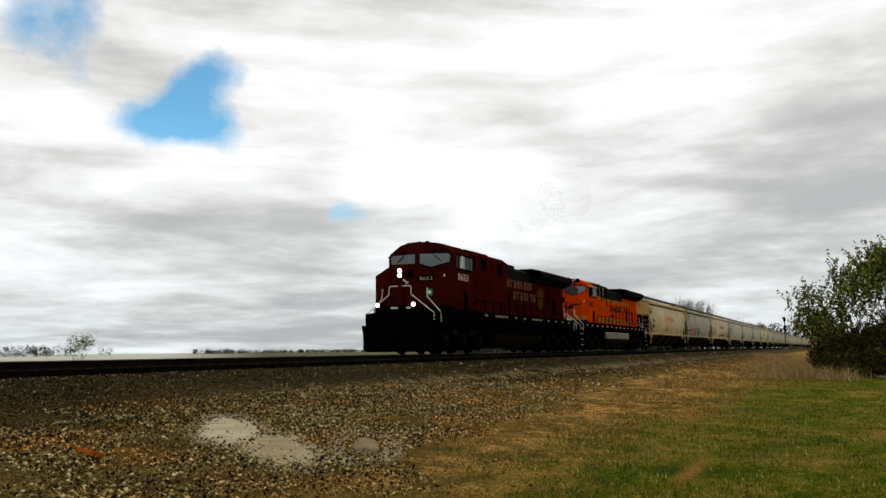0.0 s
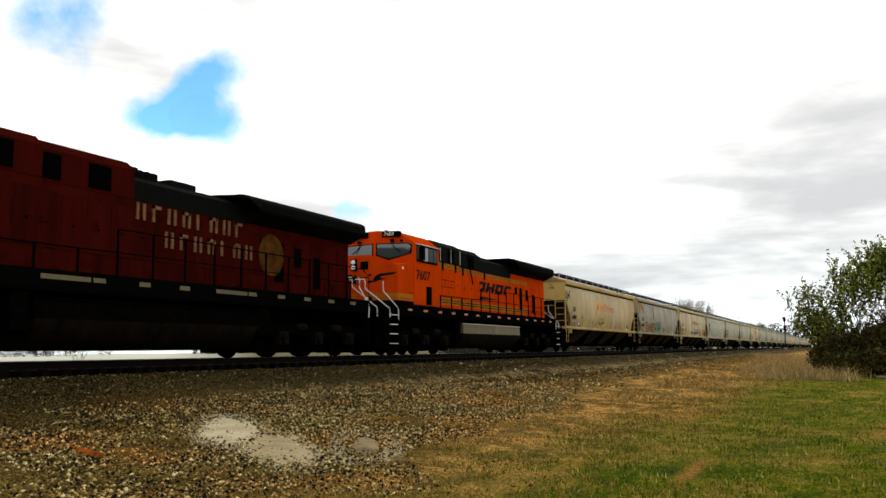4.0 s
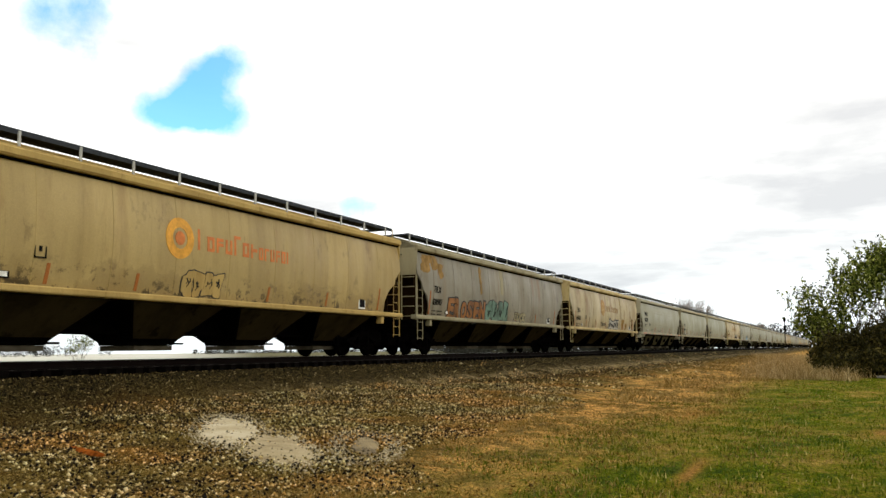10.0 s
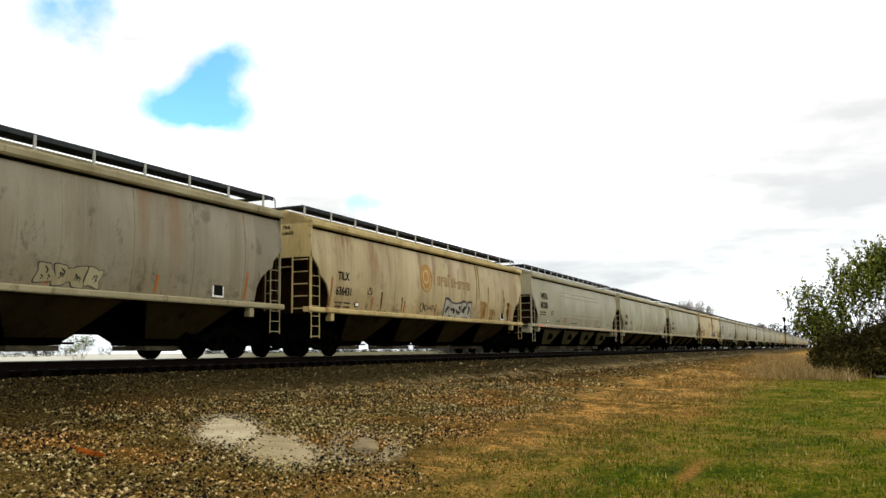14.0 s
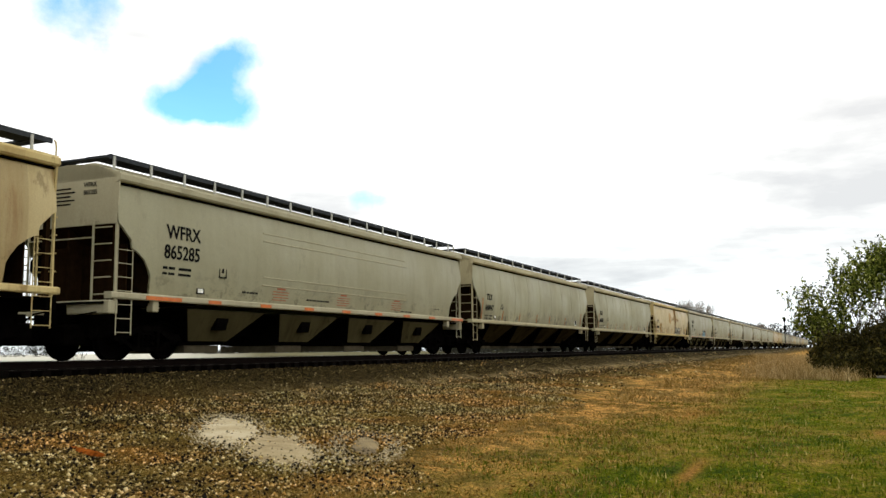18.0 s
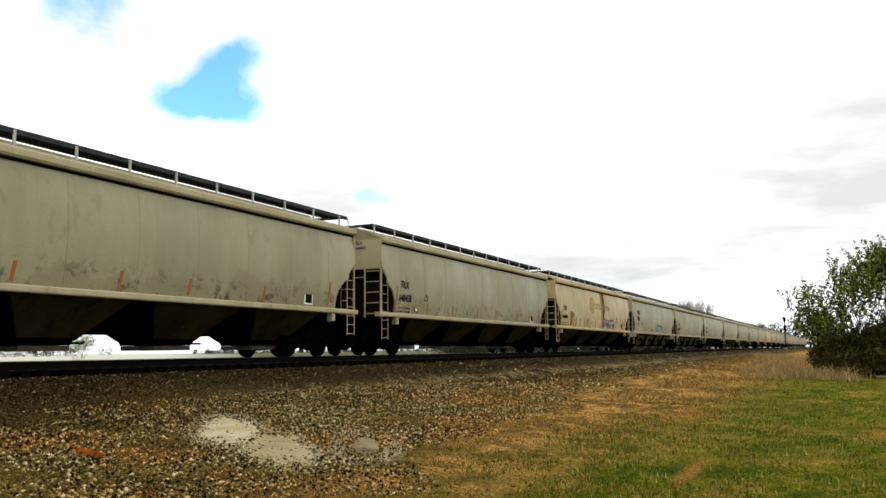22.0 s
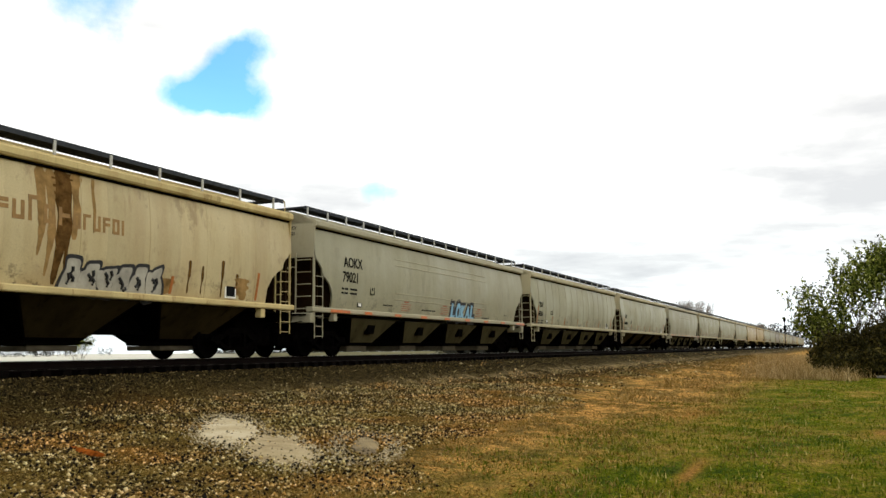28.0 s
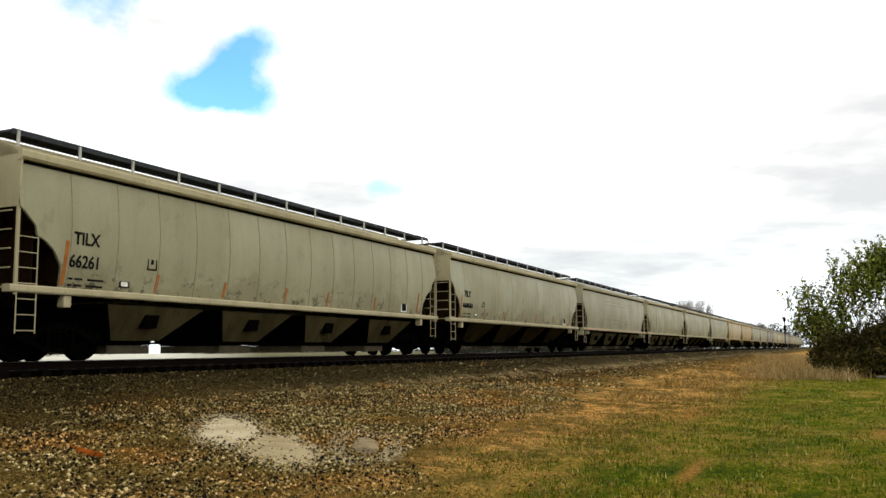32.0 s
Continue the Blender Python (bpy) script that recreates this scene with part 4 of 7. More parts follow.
def stencil(car, rows, x, z, mat=None):
    """Two big rows of lettering, the small weight lines below, the end stencils and the boxed marks."""
    mat = mat or INK
    (a, ha), (b, hb) = rows
    write("reporting_mark", a, ha, mat, car, x, -side_y(z) - 0.010, z, 0.92, slope=side_slope(z + ha / 2), bold=0.007)
    if b:
        write("car_number", b, hb, mat, car, x - 0.08, -side_y(z - 0.48) - 0.010, z - 0.48, 0.92, slope=side_slope(z - 0.48 + hb / 2), bold=0.007)
        write("end_mark", b, 0.11, mat, car, -0.012, -0.55, 3.72, 0.9, turn=-90)
    else:
        for k in range(6):
            part("car_number_bar", Shape().box(x - 0.08 + 0.19 * k, x + 0.06 + 0.19 * k, -side_y(z - 0.35) - 0.008, -side_y(z - 0.35) + 0.03, z - 0.46, z - 0.24), mat, car, "dark bar of an unreadable number")
    s = Shape()
    for k in range(2):
        for x0, x1 in ((0, 0.16), (0.2, 0.42), (0.55, 1.0)):
            zz = z - 0.74 - 0.13 * k
            s.box(x - 0.08 + x0, x - 0.08 + x1, -side_y(zz) - 0.006, -side_y(zz) + 0.02, zz, zz + 0.065)
    part("weight_lines", s, mat, car, "small unreadable stencil lines")
    s = Shape()
    for k in range(5):
        s.box(-0.012, 0.01, -0.15 - 0.12 * (k % 2), 0.55, 3.52 + 0.09 * k, 3.55 + 0.09 * k)
    part("end_stencil", s, mat, car, "small stencilled lines on the end")
    write("end_mark", a, 0.11, mat, car, -0.012, -0.55, 3.90, 0.9, turn=-90)
    s = Shape()
    y = -side_y(2.2)
    for x0, x1, z0, z1 in ((3.55, 3.85, 2.05, 2.08), (3.55, 3.85, 2.40, 2.43), (3.55, 3.58, 2.05, 2.43), (3.82, 3.85, 2.05, 2.43), (3.66, 3.74, 2.18, 2.30)):
        s.box(x0, x1, y - 0.006, y + 0.02, z0, z1)
    part("boxed_mark", s, mat, car)
    part("test_label", Shape().box(2.75, 3.05, -side_y(1.7) - 0.006, -side_y(1.7) + 0.02, 1.6, 1.76), INK, car)
    part("test_label_plate", Shape().box(2.80, 3.0, -side_y(1.7) - 0.010, -side_y(1.7), 1.63, 1.73), REFLECT_W, car)
    if a in ("WFRX", "AOKX"):
        return
    part("door_stencil_border", Shape().box(16.655, 17.095, -side_y(1.8) - 0.005, -side_y(1.8) + 0.02, 1.555, 1.945), REFLECT_W, car, "white border of the stencil")
    part("door_stencil", Shape().box(16.7, 17.05, -side_y(1.8) - 0.008, -side_y(1.8) + 0.02, 1.6, 1.9), INK, car)


def hug(shape, z_mid):
    """Bends a flat decal on to the curved car side."""
    shape.v = [(x, y + side_y(z_mid) - side_y(z), z) for x, y, z in shape.v]
    return shape


def blob_letters(name, count, w, h, fill, car, x, z, seed, label, edge=0.05):
    """Sprayed bubble forms in a row: dark outlines under coloured fills, with a few dark inner strokes."""
    r = random.Random(seed)
    zm = z + h / 2
    y = -side_y(zm)
    for k in range(count):
        cx, cz = x + w * (k + 0.5) / count, z + h * r.uniform(0.46, 0.54)
        hw, hh, ph, q = w / count * 0.50, h * r.uniform(0.44, 0.52), r.uniform(0, 6), r.choice((2, 3, 3, 4))
        ring = []
        for a in (6.28318 * m / 26 for m in range(26)):
            k1 = 1 + 0.20 * math.sin(q * a + ph) + 0.07 * math.sin(5 * a + ph)
            e = 0.55
            ca, sa = math.cos(a), math.sin(a)
            ring.append((cx + hw * k1 * math.copysign(abs(ca) ** e, ca) + 0.14 * hh * sa, cz + hh * k1 * math.copysign(abs(sa) ** e, sa)))
        grown = [(cx + (a - cx) * (1 + edge / hw), cz + (b - cz) * (1 + edge / hh)) for a, b in ring]
        part(name + "_outline", hug(Shape().prism(grown, y - 0.008 - 0.0006 * k, y + 0.03), zm), G_BLACK, car)
        form = part(name, hug(Shape().prism(ring, y - 0.014 - 0.0006 * k, y + 0.02), zm), fill, car, label)
        for m in range(3):
            px, pz = cx + hw * r.uniform(-0.5, 0.4), cz + hh * r.uniform(-0.6, 0.2)
            qx, qz = px + hw * r.uniform(-0.4, 0.4), pz + hh * r.uniform(0.3, 0.7)
            part(name + "_stroke", hug(Shape().rod([(px, y - 0.018, pz), ((px + qx) / 2 + 0.05, y - 0.018, (pz + qz) / 2), (qx, y - 0.018, qz)], max(0.014, edge * 0.5), 5), zm), G_BLACK, form)


def spray_word(name, text, w, h, fill, car, x, z, label, edge=0.06, fat=0.045):
    """A sprayed word: each letter fat and squeezed into its cell, over a wider black one."""
    zm, n = z + h / 2, len(text)
    y0 = -side_y(zm)
    for k, ch in enumerate(text):
        form = None
        for bold, depth, mat in ((fat + edge, 0.008, G_BLACK), (fat, 0.014, fill)):
            me = lettering(ch, 0.7, bold)
            xs, zs = [v.co.x for v in me.vertices], [v.co.z for v in me.vertices]
            grow = 0.0 if mat is fill else edge
            cw, chh = w / n * 0.88 + 2 * grow, h + 2 * grow
            tilt = 0.10 * math.sin(2.1 * k + 1)
            for v in me.vertices:
                q, r = (v.co.x - min(xs)) / (max(xs) - min(xs)) - 0.5, (v.co.z - min(zs)) / (max(zs) - min(zs)) - 0.5
                px = x + w * (k + 0.5) / n + q * cw * (1 + 0.12 * math.sin(3 * k)) + tilt * h * r
                pz = zm + r * chh * (1 + 0.10 * math.sin(1.7 * k)) + 0.04 * h * math.sin(2.6 * k)
                px += 0.10 * h * noise.noise((px * 2.3, pz * 2.3, 1.5 + k))
                pz += 0.10 * h * noise.noise((px * 2.3, pz * 2.3, 7.5 + k))
                v.co = (px, -side_y(pz) - depth - 0.0006 * k + v.co.y, pz)
            me.materials.clear()
            me.materials.append(mat)
            if mat is fill:
                form = part(name, me, mat, car, label)
            else:
                part(name + "_outline", me, mat, car)


def warning_lines(car, x, z):
    """A block of small red stencil lines under a red heading."""
    s = Shape()
    for k, (a, b) in enumerate(((0.2, 0.6), (0.0, 0.8), (0.0, 0.75), (0.05, 0.8), (0.0, 0.7))):
        zz = z - 0.075 * k
        s.box(x + a, x + b, -side_y(zz) - 0.006, -side_y(zz) + 0.02, zz, zz + (0.05 if k == 0 else 0.022))
    part("warning_stencil", s, RED_INK, car, "block of faded red stencil lines")


def stencil_line(car, x0, x1, z, h=0.055):
    """One row of small black stencil bars."""
    s, a, k = Shape(), x0, 0
    while a < x1:
        w = (0.16, 0.09, 0.22, 0.12)[k % 4]
        s.box(a, min(a + w, x1), -side_y(z) - 0.007, -side_y(z) + 0.02, z, z + h)
        a, k = a + w + 0.035, k + 1
    part("stencil_line", s, INK, car, "row of small unreadable stencil bars")


def rust_stain(car, x, w, z0, z1, mat, seed, taper=0.6):
    """A ragged stain that runs down the side, narrowing as it goes."""
    rings, n = [], 16
    for k in range(n):
        a = k / (n - 1)
        z = z1 + (z0 - z1) * a
        half = w * 0.5 * (1 - taper * a) * (1 + 0.5 * noise.noise((seed, a * 4, 0.3)) + 0.35 * noise.noise((seed, a * 11, 2.3)))
        if k in (0, n - 1):
            half *= 0.5
        m, y = x + 0.25 * w * noise.noise((seed + 5, a * 2.5, 0.7)), -side_y(z)
        rings.append([(m - half, y - 0.003, z), (m + half, y - 0.003, z), (m + half, y + 0.01, z), (m - half, y + 0.01, z)])
    part("rust_stain", Shape().loft(rings), mat, car, "ragged brown rust stain")


def scrawl(car, x, z, w, h, seed, mat=None):
    """A thin looping tag."""
    r = random.Random(seed)
    pts, n = [], 90
    a, b, c = r.uniform(5, 8), r.uniform(11, 17), r.uniform(0, 6)
    for i in range(n):
        t = i / (n - 1)
        px = x + w * (t + 0.06 * math.sin(a * 6.283 * t + c))
        pz = z + h * (0.5 + 0.40 * math.sin(b * 2.2 * t + c) * (0.6 + 0.4 * math.sin(7 * t)) + 0.08 * math.sin(b * 6 * t))
        pts.append((px, -side_y(pz) - 0.004, pz))
    part("graffiti_tag", Shape().rod(pts, 0.014, 4), mat or G_BLACK, car, "thin black looping sprayed tag")


def sun_logo(car, x, z, r, outer, inner, x1, text_mat, ground):
    """A round emblem with a pale ring in it and a row of plain bars where the company's name was."""
    y = -side_y(z)

    def ring(r0, r1, depth, cx=0.0, cz=0.0, a0=0.0, a1=6.28318):
        s, n = Shape(), 30
        rings = []
        for k in range(n + 1):
            a = a0 + (a1 - a0) * k / n
            rings.append([(x + cx + q * math.cos(a), yy, z + cz + q * math.sin(a)) for q, yy in ((r0, y - depth), (r1, y - depth), (r1, y + 0.02), (r0, y + 0.02))])
        return hug(s.loft(rings, a1 - a0 < 6.2), z)
    if inner is SUN_ORANGE:
        em = part("emblem", ring(r * 0.52, r, 0.008), outer, car, "faded yellow ring emblem")
        part("emblem_core", hug(Shape().disc((x, y - 0.008, z), [(0.02, r * 0.34), (0, r * 0.34), (0, r * 0.17), (0, 0.02)], "y", 20), z), inner, em, "orange core of the emblem")
    else:
        em = part("emblem", hug(Shape().disc((x, y - 0.008, z), [(0.02, r), (0, r), (0, r * 0.75), (0, r * 0.5), (0, r * 0.25), (0, 0.02)], "y", 28), z), outer, car, "golden brown disc emblem")
        part("emblem_swirl", ring(r * 0.38, r * 0.48, 0.012, -0.04, 0.05), ground, em, "pale ring in the disc")
        part("emblem_swirl", ring(r * 0.62, r * 0.72, 0.0125, 0.0, -0.08, 3.4, 6.6), ground, em, "pale arc in the disc")
    n, a = 13, x + r * 1.3
    unit = (x1 - a) / 10.6
    for k in range(n):
        big = k < 7
        w, h, t = (unit * 0.70, 0.52 if k in (0, 4) else 0.38, 0.085) if big else (unit * 0.50, 0.34, 0.065)
        s, z0 = Shape(), z - 0.24 + (0.02 if big else 0.0)
        s.box(a, a + t, y - 0.007, y + 0.02, z0, z0 + h)
        if k % 3:
            s.box(a, a + w, y - 0.0072, y + 0.02, z0 + h - t, z0 + h)
        if k % 2:
            s.box(a, a + w, y - 0.0074, y + 0.02, z0, z0 + t)
            s.box(a + w - t, a + w, y - 0.0076, y + 0.02, z0, z0 + h)
        elif k % 4:
            s.box(a, a + w, y - 0.0074, y + 0.02, z0 + h * 0.45, z0 + h * 0.45 + t)
        part("letter_bar", hug(s, z), text_mat, car, "faded bar of a painted company name")
        a += unit * (0.92 if big else 0.68)


# the cars in their order, with the distance of each front end behind the first car's
FLEET = []


def add_car(start, paint, style, label, near=True, posts=13):
    car = build_hopper(paint, style, near, label, posts)
    FLEET.append((car, start))
    return car


c = add_car(-0.05, CREAM, "plain", "beige covered hopper car with a faded sunburst emblem")
stencil(c, (("TILX", 0.27), ("639845", 0.27)), 1.46, 2.42)
sun_logo(c, 7.75, 2.90, 0.50, SUN_YELLOW, SUN_ORANGE, 12.6, SUN_ORANGE, CREAM)
scrawl(c, 0.05, 2.95, 1.0, 0.75, 3)
blob_letters("graffiti", 4, 1.5, 0.62, CREAM, c, 7.95, 1.53, 1, "beige sprayed shapes with black outlines", 0.03)
c = add_car(21.0, GREY_DIRTY, "plain", "grimy grey covered hopper car with orange and teal graffiti")
stencil(c, (("TILX", 0.27), ("638987", 0.25)), 1.5, 2.42)
spray_word("graffiti", "EROSEN", 4.25, 0.84, G_ORANGE, c, 2.9, 1.42, "large orange sprayed letter with a black outline", 0.06, 0.05)
for x_, w_, z0_, z1_, m_ in ((0.85, 0.9, 3.15, 3.85, PALE_RUST), (1.6, 0.8, 3.3, 3.88, PALE_RUST), (2.2, 0.5, 3.0, 3.6, PALE_RUST), (6.6, 0.3, 2.6, 3.85, PALE_RUST), (9.4, 0.5, 2.7, 3.9, GREY_DIRTY)):
    rust_stain(c, x_, w_, z0_, z1_, m_, x_, 0.3)
blob_letters("graffiti", 4, 3.0, 0.86, G_TEAL, c, 7.25, 1.48, 3, "large teal sprayed shapes", 0.04)
blob_letters("graffiti", 4, 1.7, 0.42, GREY_DIRTY, c, 11.2, 1.56, 4, "dim grey sprayed shapes", 0.02)
c = add_car(42.2, CREAM_PALE, "plain", "pale cream covered hopper car streaked with rust")
stencil(c, (("TILX", 0.27), ("636431", 0.27)), 1.55, 2.42)
sun_logo(c, 8.2, 2.93, 0.55, SUN_GOLD, SUN_YELLOW, 12.9, SUN_BROWN, CREAM_PALE)
scrawl(c, 7.7, 1.6, 1.4, 0.4, 9)
blob_letters("graffiti", 5, 2.9, 0.62, G_SILVER, c, 10.0, 1.50, 5, "grey sprayed shapes with black outlines", 0.085)
for x_, w_, z0_, z1_, m_ in ((14.3, 0.9, 1.53, 2.3, PALE_RUST), (15.4, 0.8, 1.53, 2.0, PALE_RUST), (17.6, 0.5, 1.53, 2.4, RUST_RUN), (13.5, 0.16, 1.9, 3.9, PALE_RUST), (13.75, 0.10, 2.3, 3.88, RUST_RUN), (14.9, 0.14, 1.6, 3.0, PALE_RUST), (16.9, 0.15, 1.55, 3.0, PALE_RUST), (17.05, 0.08, 1.55, 2.6, RUST_RUN), (15.6, 0.16, 1.52, 2.0, RUST_RUN), (15.85, 0.10, 1.52, 1.9, RUST_RUN), (17.7, 0.2, 1.52, 1.9, RUST_RUN), (4.6, 0.12, 1.55, 2.2, RUST_RUN), (6.2, 0.10, 1.55, 2.1, RUST_RUN)):
    rust_stain(c, x_, w_, z0_, z1_, m_, x_)
c = add_car(63.5, GREY_CLEAN, "ribbed", "light grey covered hopper car with long shallow ribs", posts=17)
stencil(c, (("WFRX", 0.34), ("865285", 0.34)), 1.55, 2.86)
c = add_car(84.45, GREY, "plain", "light grey covered hopper car with orange markers")
stencil(c, (("TILX", 0.27), ("648447", 0.27)), 1.65, 2.42)
c = add_car(105.92, GREY, "plain", "pale grey covered hopper car with orange markers")
stencil(c, (("TILX", 0.27), ("648458", 0.27)), 1.45, 2.42)
c = add_car(127.08, CREAM_RUST, "plain", "rust-stained cream covered hopper car with silver graffiti")
stencil(c, (("TILX", 0.27), (None, 0.27)), 1.45, 2.42)
sun_logo(c, 8.2, 2.98, 0.55, SUN_GOLD, SUN_YELLOW, 13.2, SUN_BROWN, CREAM_RUST)
blob_letters("graffiti", 6, 2.9, 0.66, G_SILVER, c, 11.35, 1.40, 6, "silver sprayed bubble shapes with black outlines", 0.075)
for x_, w_, z0_, z1_, m_ in ((10.70, 0.28, 2.1, 3.9, PALE_RUST), (10.95, 0.24, 1.7, 3.9, PALE_RUST), (11.22, 0.42, 1.55, 3.9, RUST_RUN), (11.42, 0.20, 1.9, 3.88, RUST_RUN), (11.62, 0.30, 2.5, 3.9, PALE_RUST), (3.3, 0.9, 1.55, 2.4, PALE_RUST), (14.4, 0.6, 1.53, 1.9, PALE_RUST), (17.3, 0.7, 1.53, 2.1, PALE_RUST), (12.1, 0.12, 2.7, 3.88, PALE_RUST), (15.2, 0.12, 1.6, 2.4, RUST_RUN), (15.7, 0.10, 1.6, 2.3, RUST_RUN), (16.5, 0.12, 1.55, 2.5, RUST_RUN), (17.1, 0.12, 1.55, 2.2, RUST_RUN), (4.4, 0.10, 1.55, 2.1, RUST_RUN), (5.3, 0.14, 1.55, 2.0, RUST_RUN), (7.2, 0.10, 1.55, 2.1, RUST_RUN)):
    rust_stain(c, x_, w_, z0_, z1_, m_, x_)
c = add_car(147.96, GREY_CLEAN, "ribbed", "light grey covered hopper car with blue graffiti", posts=17)
stencil(c, (("AOKX", 0.34), ("79021", 0.34)), 1.72, 2.86)
spray_word("graffiti", "LOKAL", 2.6, 0.62, G_BLUE, c, 10.52, 1.43, "pale blue sprayed letter with a black outline", 0.15, 0.06)
for car_ in (c, FLEET[3][0]):
    for x_ in (5.99, 9.51, 13.29):
        warning_lines(car_, x_, 1.90)
    stencil_line(car_, 7.76, 9.05, 1.66)
    stencil_line(car_, 4.6, 5.3, 1.72)
    stencil_line(car_, 14.1, 15.0, 1.55, 0.04)
    stencil_line(car_, 17.0, 17.4, 1.75, 0.03)
c = add_car(168.95, GREY, "seamed", "light grey covered hopper car with dark weld seams")
stencil(c, (("TILX", 0.27), ("66261", 0.27)), 1.36, 2.42)
RUN = [("plain", GREY), ("ribbed", GREY_CLEAN), ("seamed", GREY), ("plain", GREY), ("ribbed", GREY), ("plain", CREAM_PALE), ("plain", CREAM), ("plain", GREY),
       ("ribbed", GREY_CLEAN), ("plain", GREY_DIRTY), ("seamed", GREY), ("plain", CREAM_PALE), ("plain", GREY), ("ribbed", GREY), ("plain", GREY_DIRTY), ("plain", GREY),
       ("plain", CREAM), ("ribbed", GREY_CLEAN), ("plain", GREY), ("seamed", GREY), ("plain", GREY)]
FIRST = {}
for i, (style, paint) in enumerate(RUN):
    start = 190.05 + 21.1 * i
    lab = {"beige_paint": "beige", "pale_cream_paint": "pale cream", "grimy_grey_paint": "grimy grey", "light_grey_paint": "light grey", "clean_grey_paint": "clean grey"}[paint.name] + " covered hopper car far down the train"
    if i == 0:
        c = add_car(start, paint, style, "light grey covered hopper car with orange markers")
        stencil(c, (("TILX", 0.27), (None, 0.27)), 1.45, 2.42)
    elif (style, paint.name) in FIRST:
        FLEET.append((copy_thing(FIRST[style, paint.name], pose(0, 0, 0)), start))
    else:
        FIRST[style, paint.name] = add_car(start, paint, style, lab, False)


# ---- the two locomotives ----
def louvre(x0, x1, y, z0, z1, n, out):
    """One panel folded into n sloping slats."""
    prof = [(y - out, z0), (y, z0)]
    for k in range(n):
        z, dz = z0 + (z1 - z0) * k / n, (z1 - z0) / n
        prof += [(y + out, z + dz * 0.15), (y, z + dz * 0.95)]
    prof += [(y, z1), (y - out, z1)]
    return Shape().prism(prof, x0, x1, "x")


def add_loco_truck(loco, x, keyed=True):
    def frame_shape():
        s = Shape()
        for y0, y1 in ((-1.22, -1.04), (1.04, 1.22)):
            s.prism([(-2.75, 0.62), (-2.7, 0.92), (-2.2, 0.98), (-1.0, 0.96), (-0.8, 0.80), (0.8, 0.80), (1.0, 0.96), (2.2, 0.98), (2.7, 0.92), (2.75, 0.62), (2.3, 0.56), (2.0, 0.70),
                     (1.4, 0.70), (0.5, 0.60), (-0.5, 0.60), (-1.4, 0.70), (-2.0, 0.70), (-2.3, 0.56)], y0, y1)
        s.box(-0.9, 0.9, -1.1, 1.1, 0.6, 0.95)
        s.box(-2.7, -2.5, -1.1, 1.1, 0.6, 0.9)
        s.box(2.5, 2.7, -1.1, 1.1, 0.6, 0.9)
        return s
    tr = part("truck", shared(MESHES, "loco_truck", lambda: frame_shape().mesh("truck_frame", UNDER)), UNDER, loco, "black three-axle truck", at=pose(x, 0, 0))
    for dx in (-1.9, 0, 1.9):
        w = part("wheelset", LOCO_WHEELS, WHEEL, tr, at=pose(dx, 0, 0.535))
        WHEELS.append((w, 0.535))
        for side in (-1, 1):
            part("journal_box", shared(MESHES, ("jb", side), lambda: Shape().box(-0.24, 0.24, side * 1.24 - 0.1, side * 1.24 + 0.1, 0.36, 0.74, 0.03).disc((0, side * 1.30, 0.545), [(0, 0.15), (side * 0.08, 0.13)], "y", 12).mesh("journal_box", GRIME_SHADE)), GRIME_SHADE, tr, at=pose(dx, 0, 0))
    for dx in (-0.95, 0.95):
        part("traction_motor", shared(MESHES, "tm", lambda: Shape().box(-0.72, 0.72, -0.62, 0.62, 0.13, 0.86, 0.08).mesh("traction_motor", UNDER)), UNDER, tr, at=pose(dx, 0, 0))
    for dx in (-2.6, 2.6):
        part("brake_rigging", shared(MESHES, "rig", lambda: Shape().box(-0.22, 0.22, -1.0, 1.0, 0.14, 0.62, 0.03).mesh("brake_rigging", UNDER)), UNDER, tr, at=pose(dx, 0, 0))
    for dx in (-1.0, 1.0):
        part("brake_cylinder", shared(MESHES, "bc", lambda: Shape().rod([(-0.28, -1.25, 0.88), (0.28, -1.25, 0.88)], 0.12, 10).mesh("brake_cylinder", GRIME_SHADE)), GRIME_SHADE, tr, at=pose(dx, 0, 0))
        part("sand_pipe", shared(MESHES, "sp", lambda: Shape().rod([(0, -1.1, 0.9), (0.1, -0.9, 0.5), (0.15, -0.78, 0.12)], 0.03, 6).mesh("sand_pipe", UNDER)), UNDER, tr, at=pose(dx * 2.75, 0, 0))


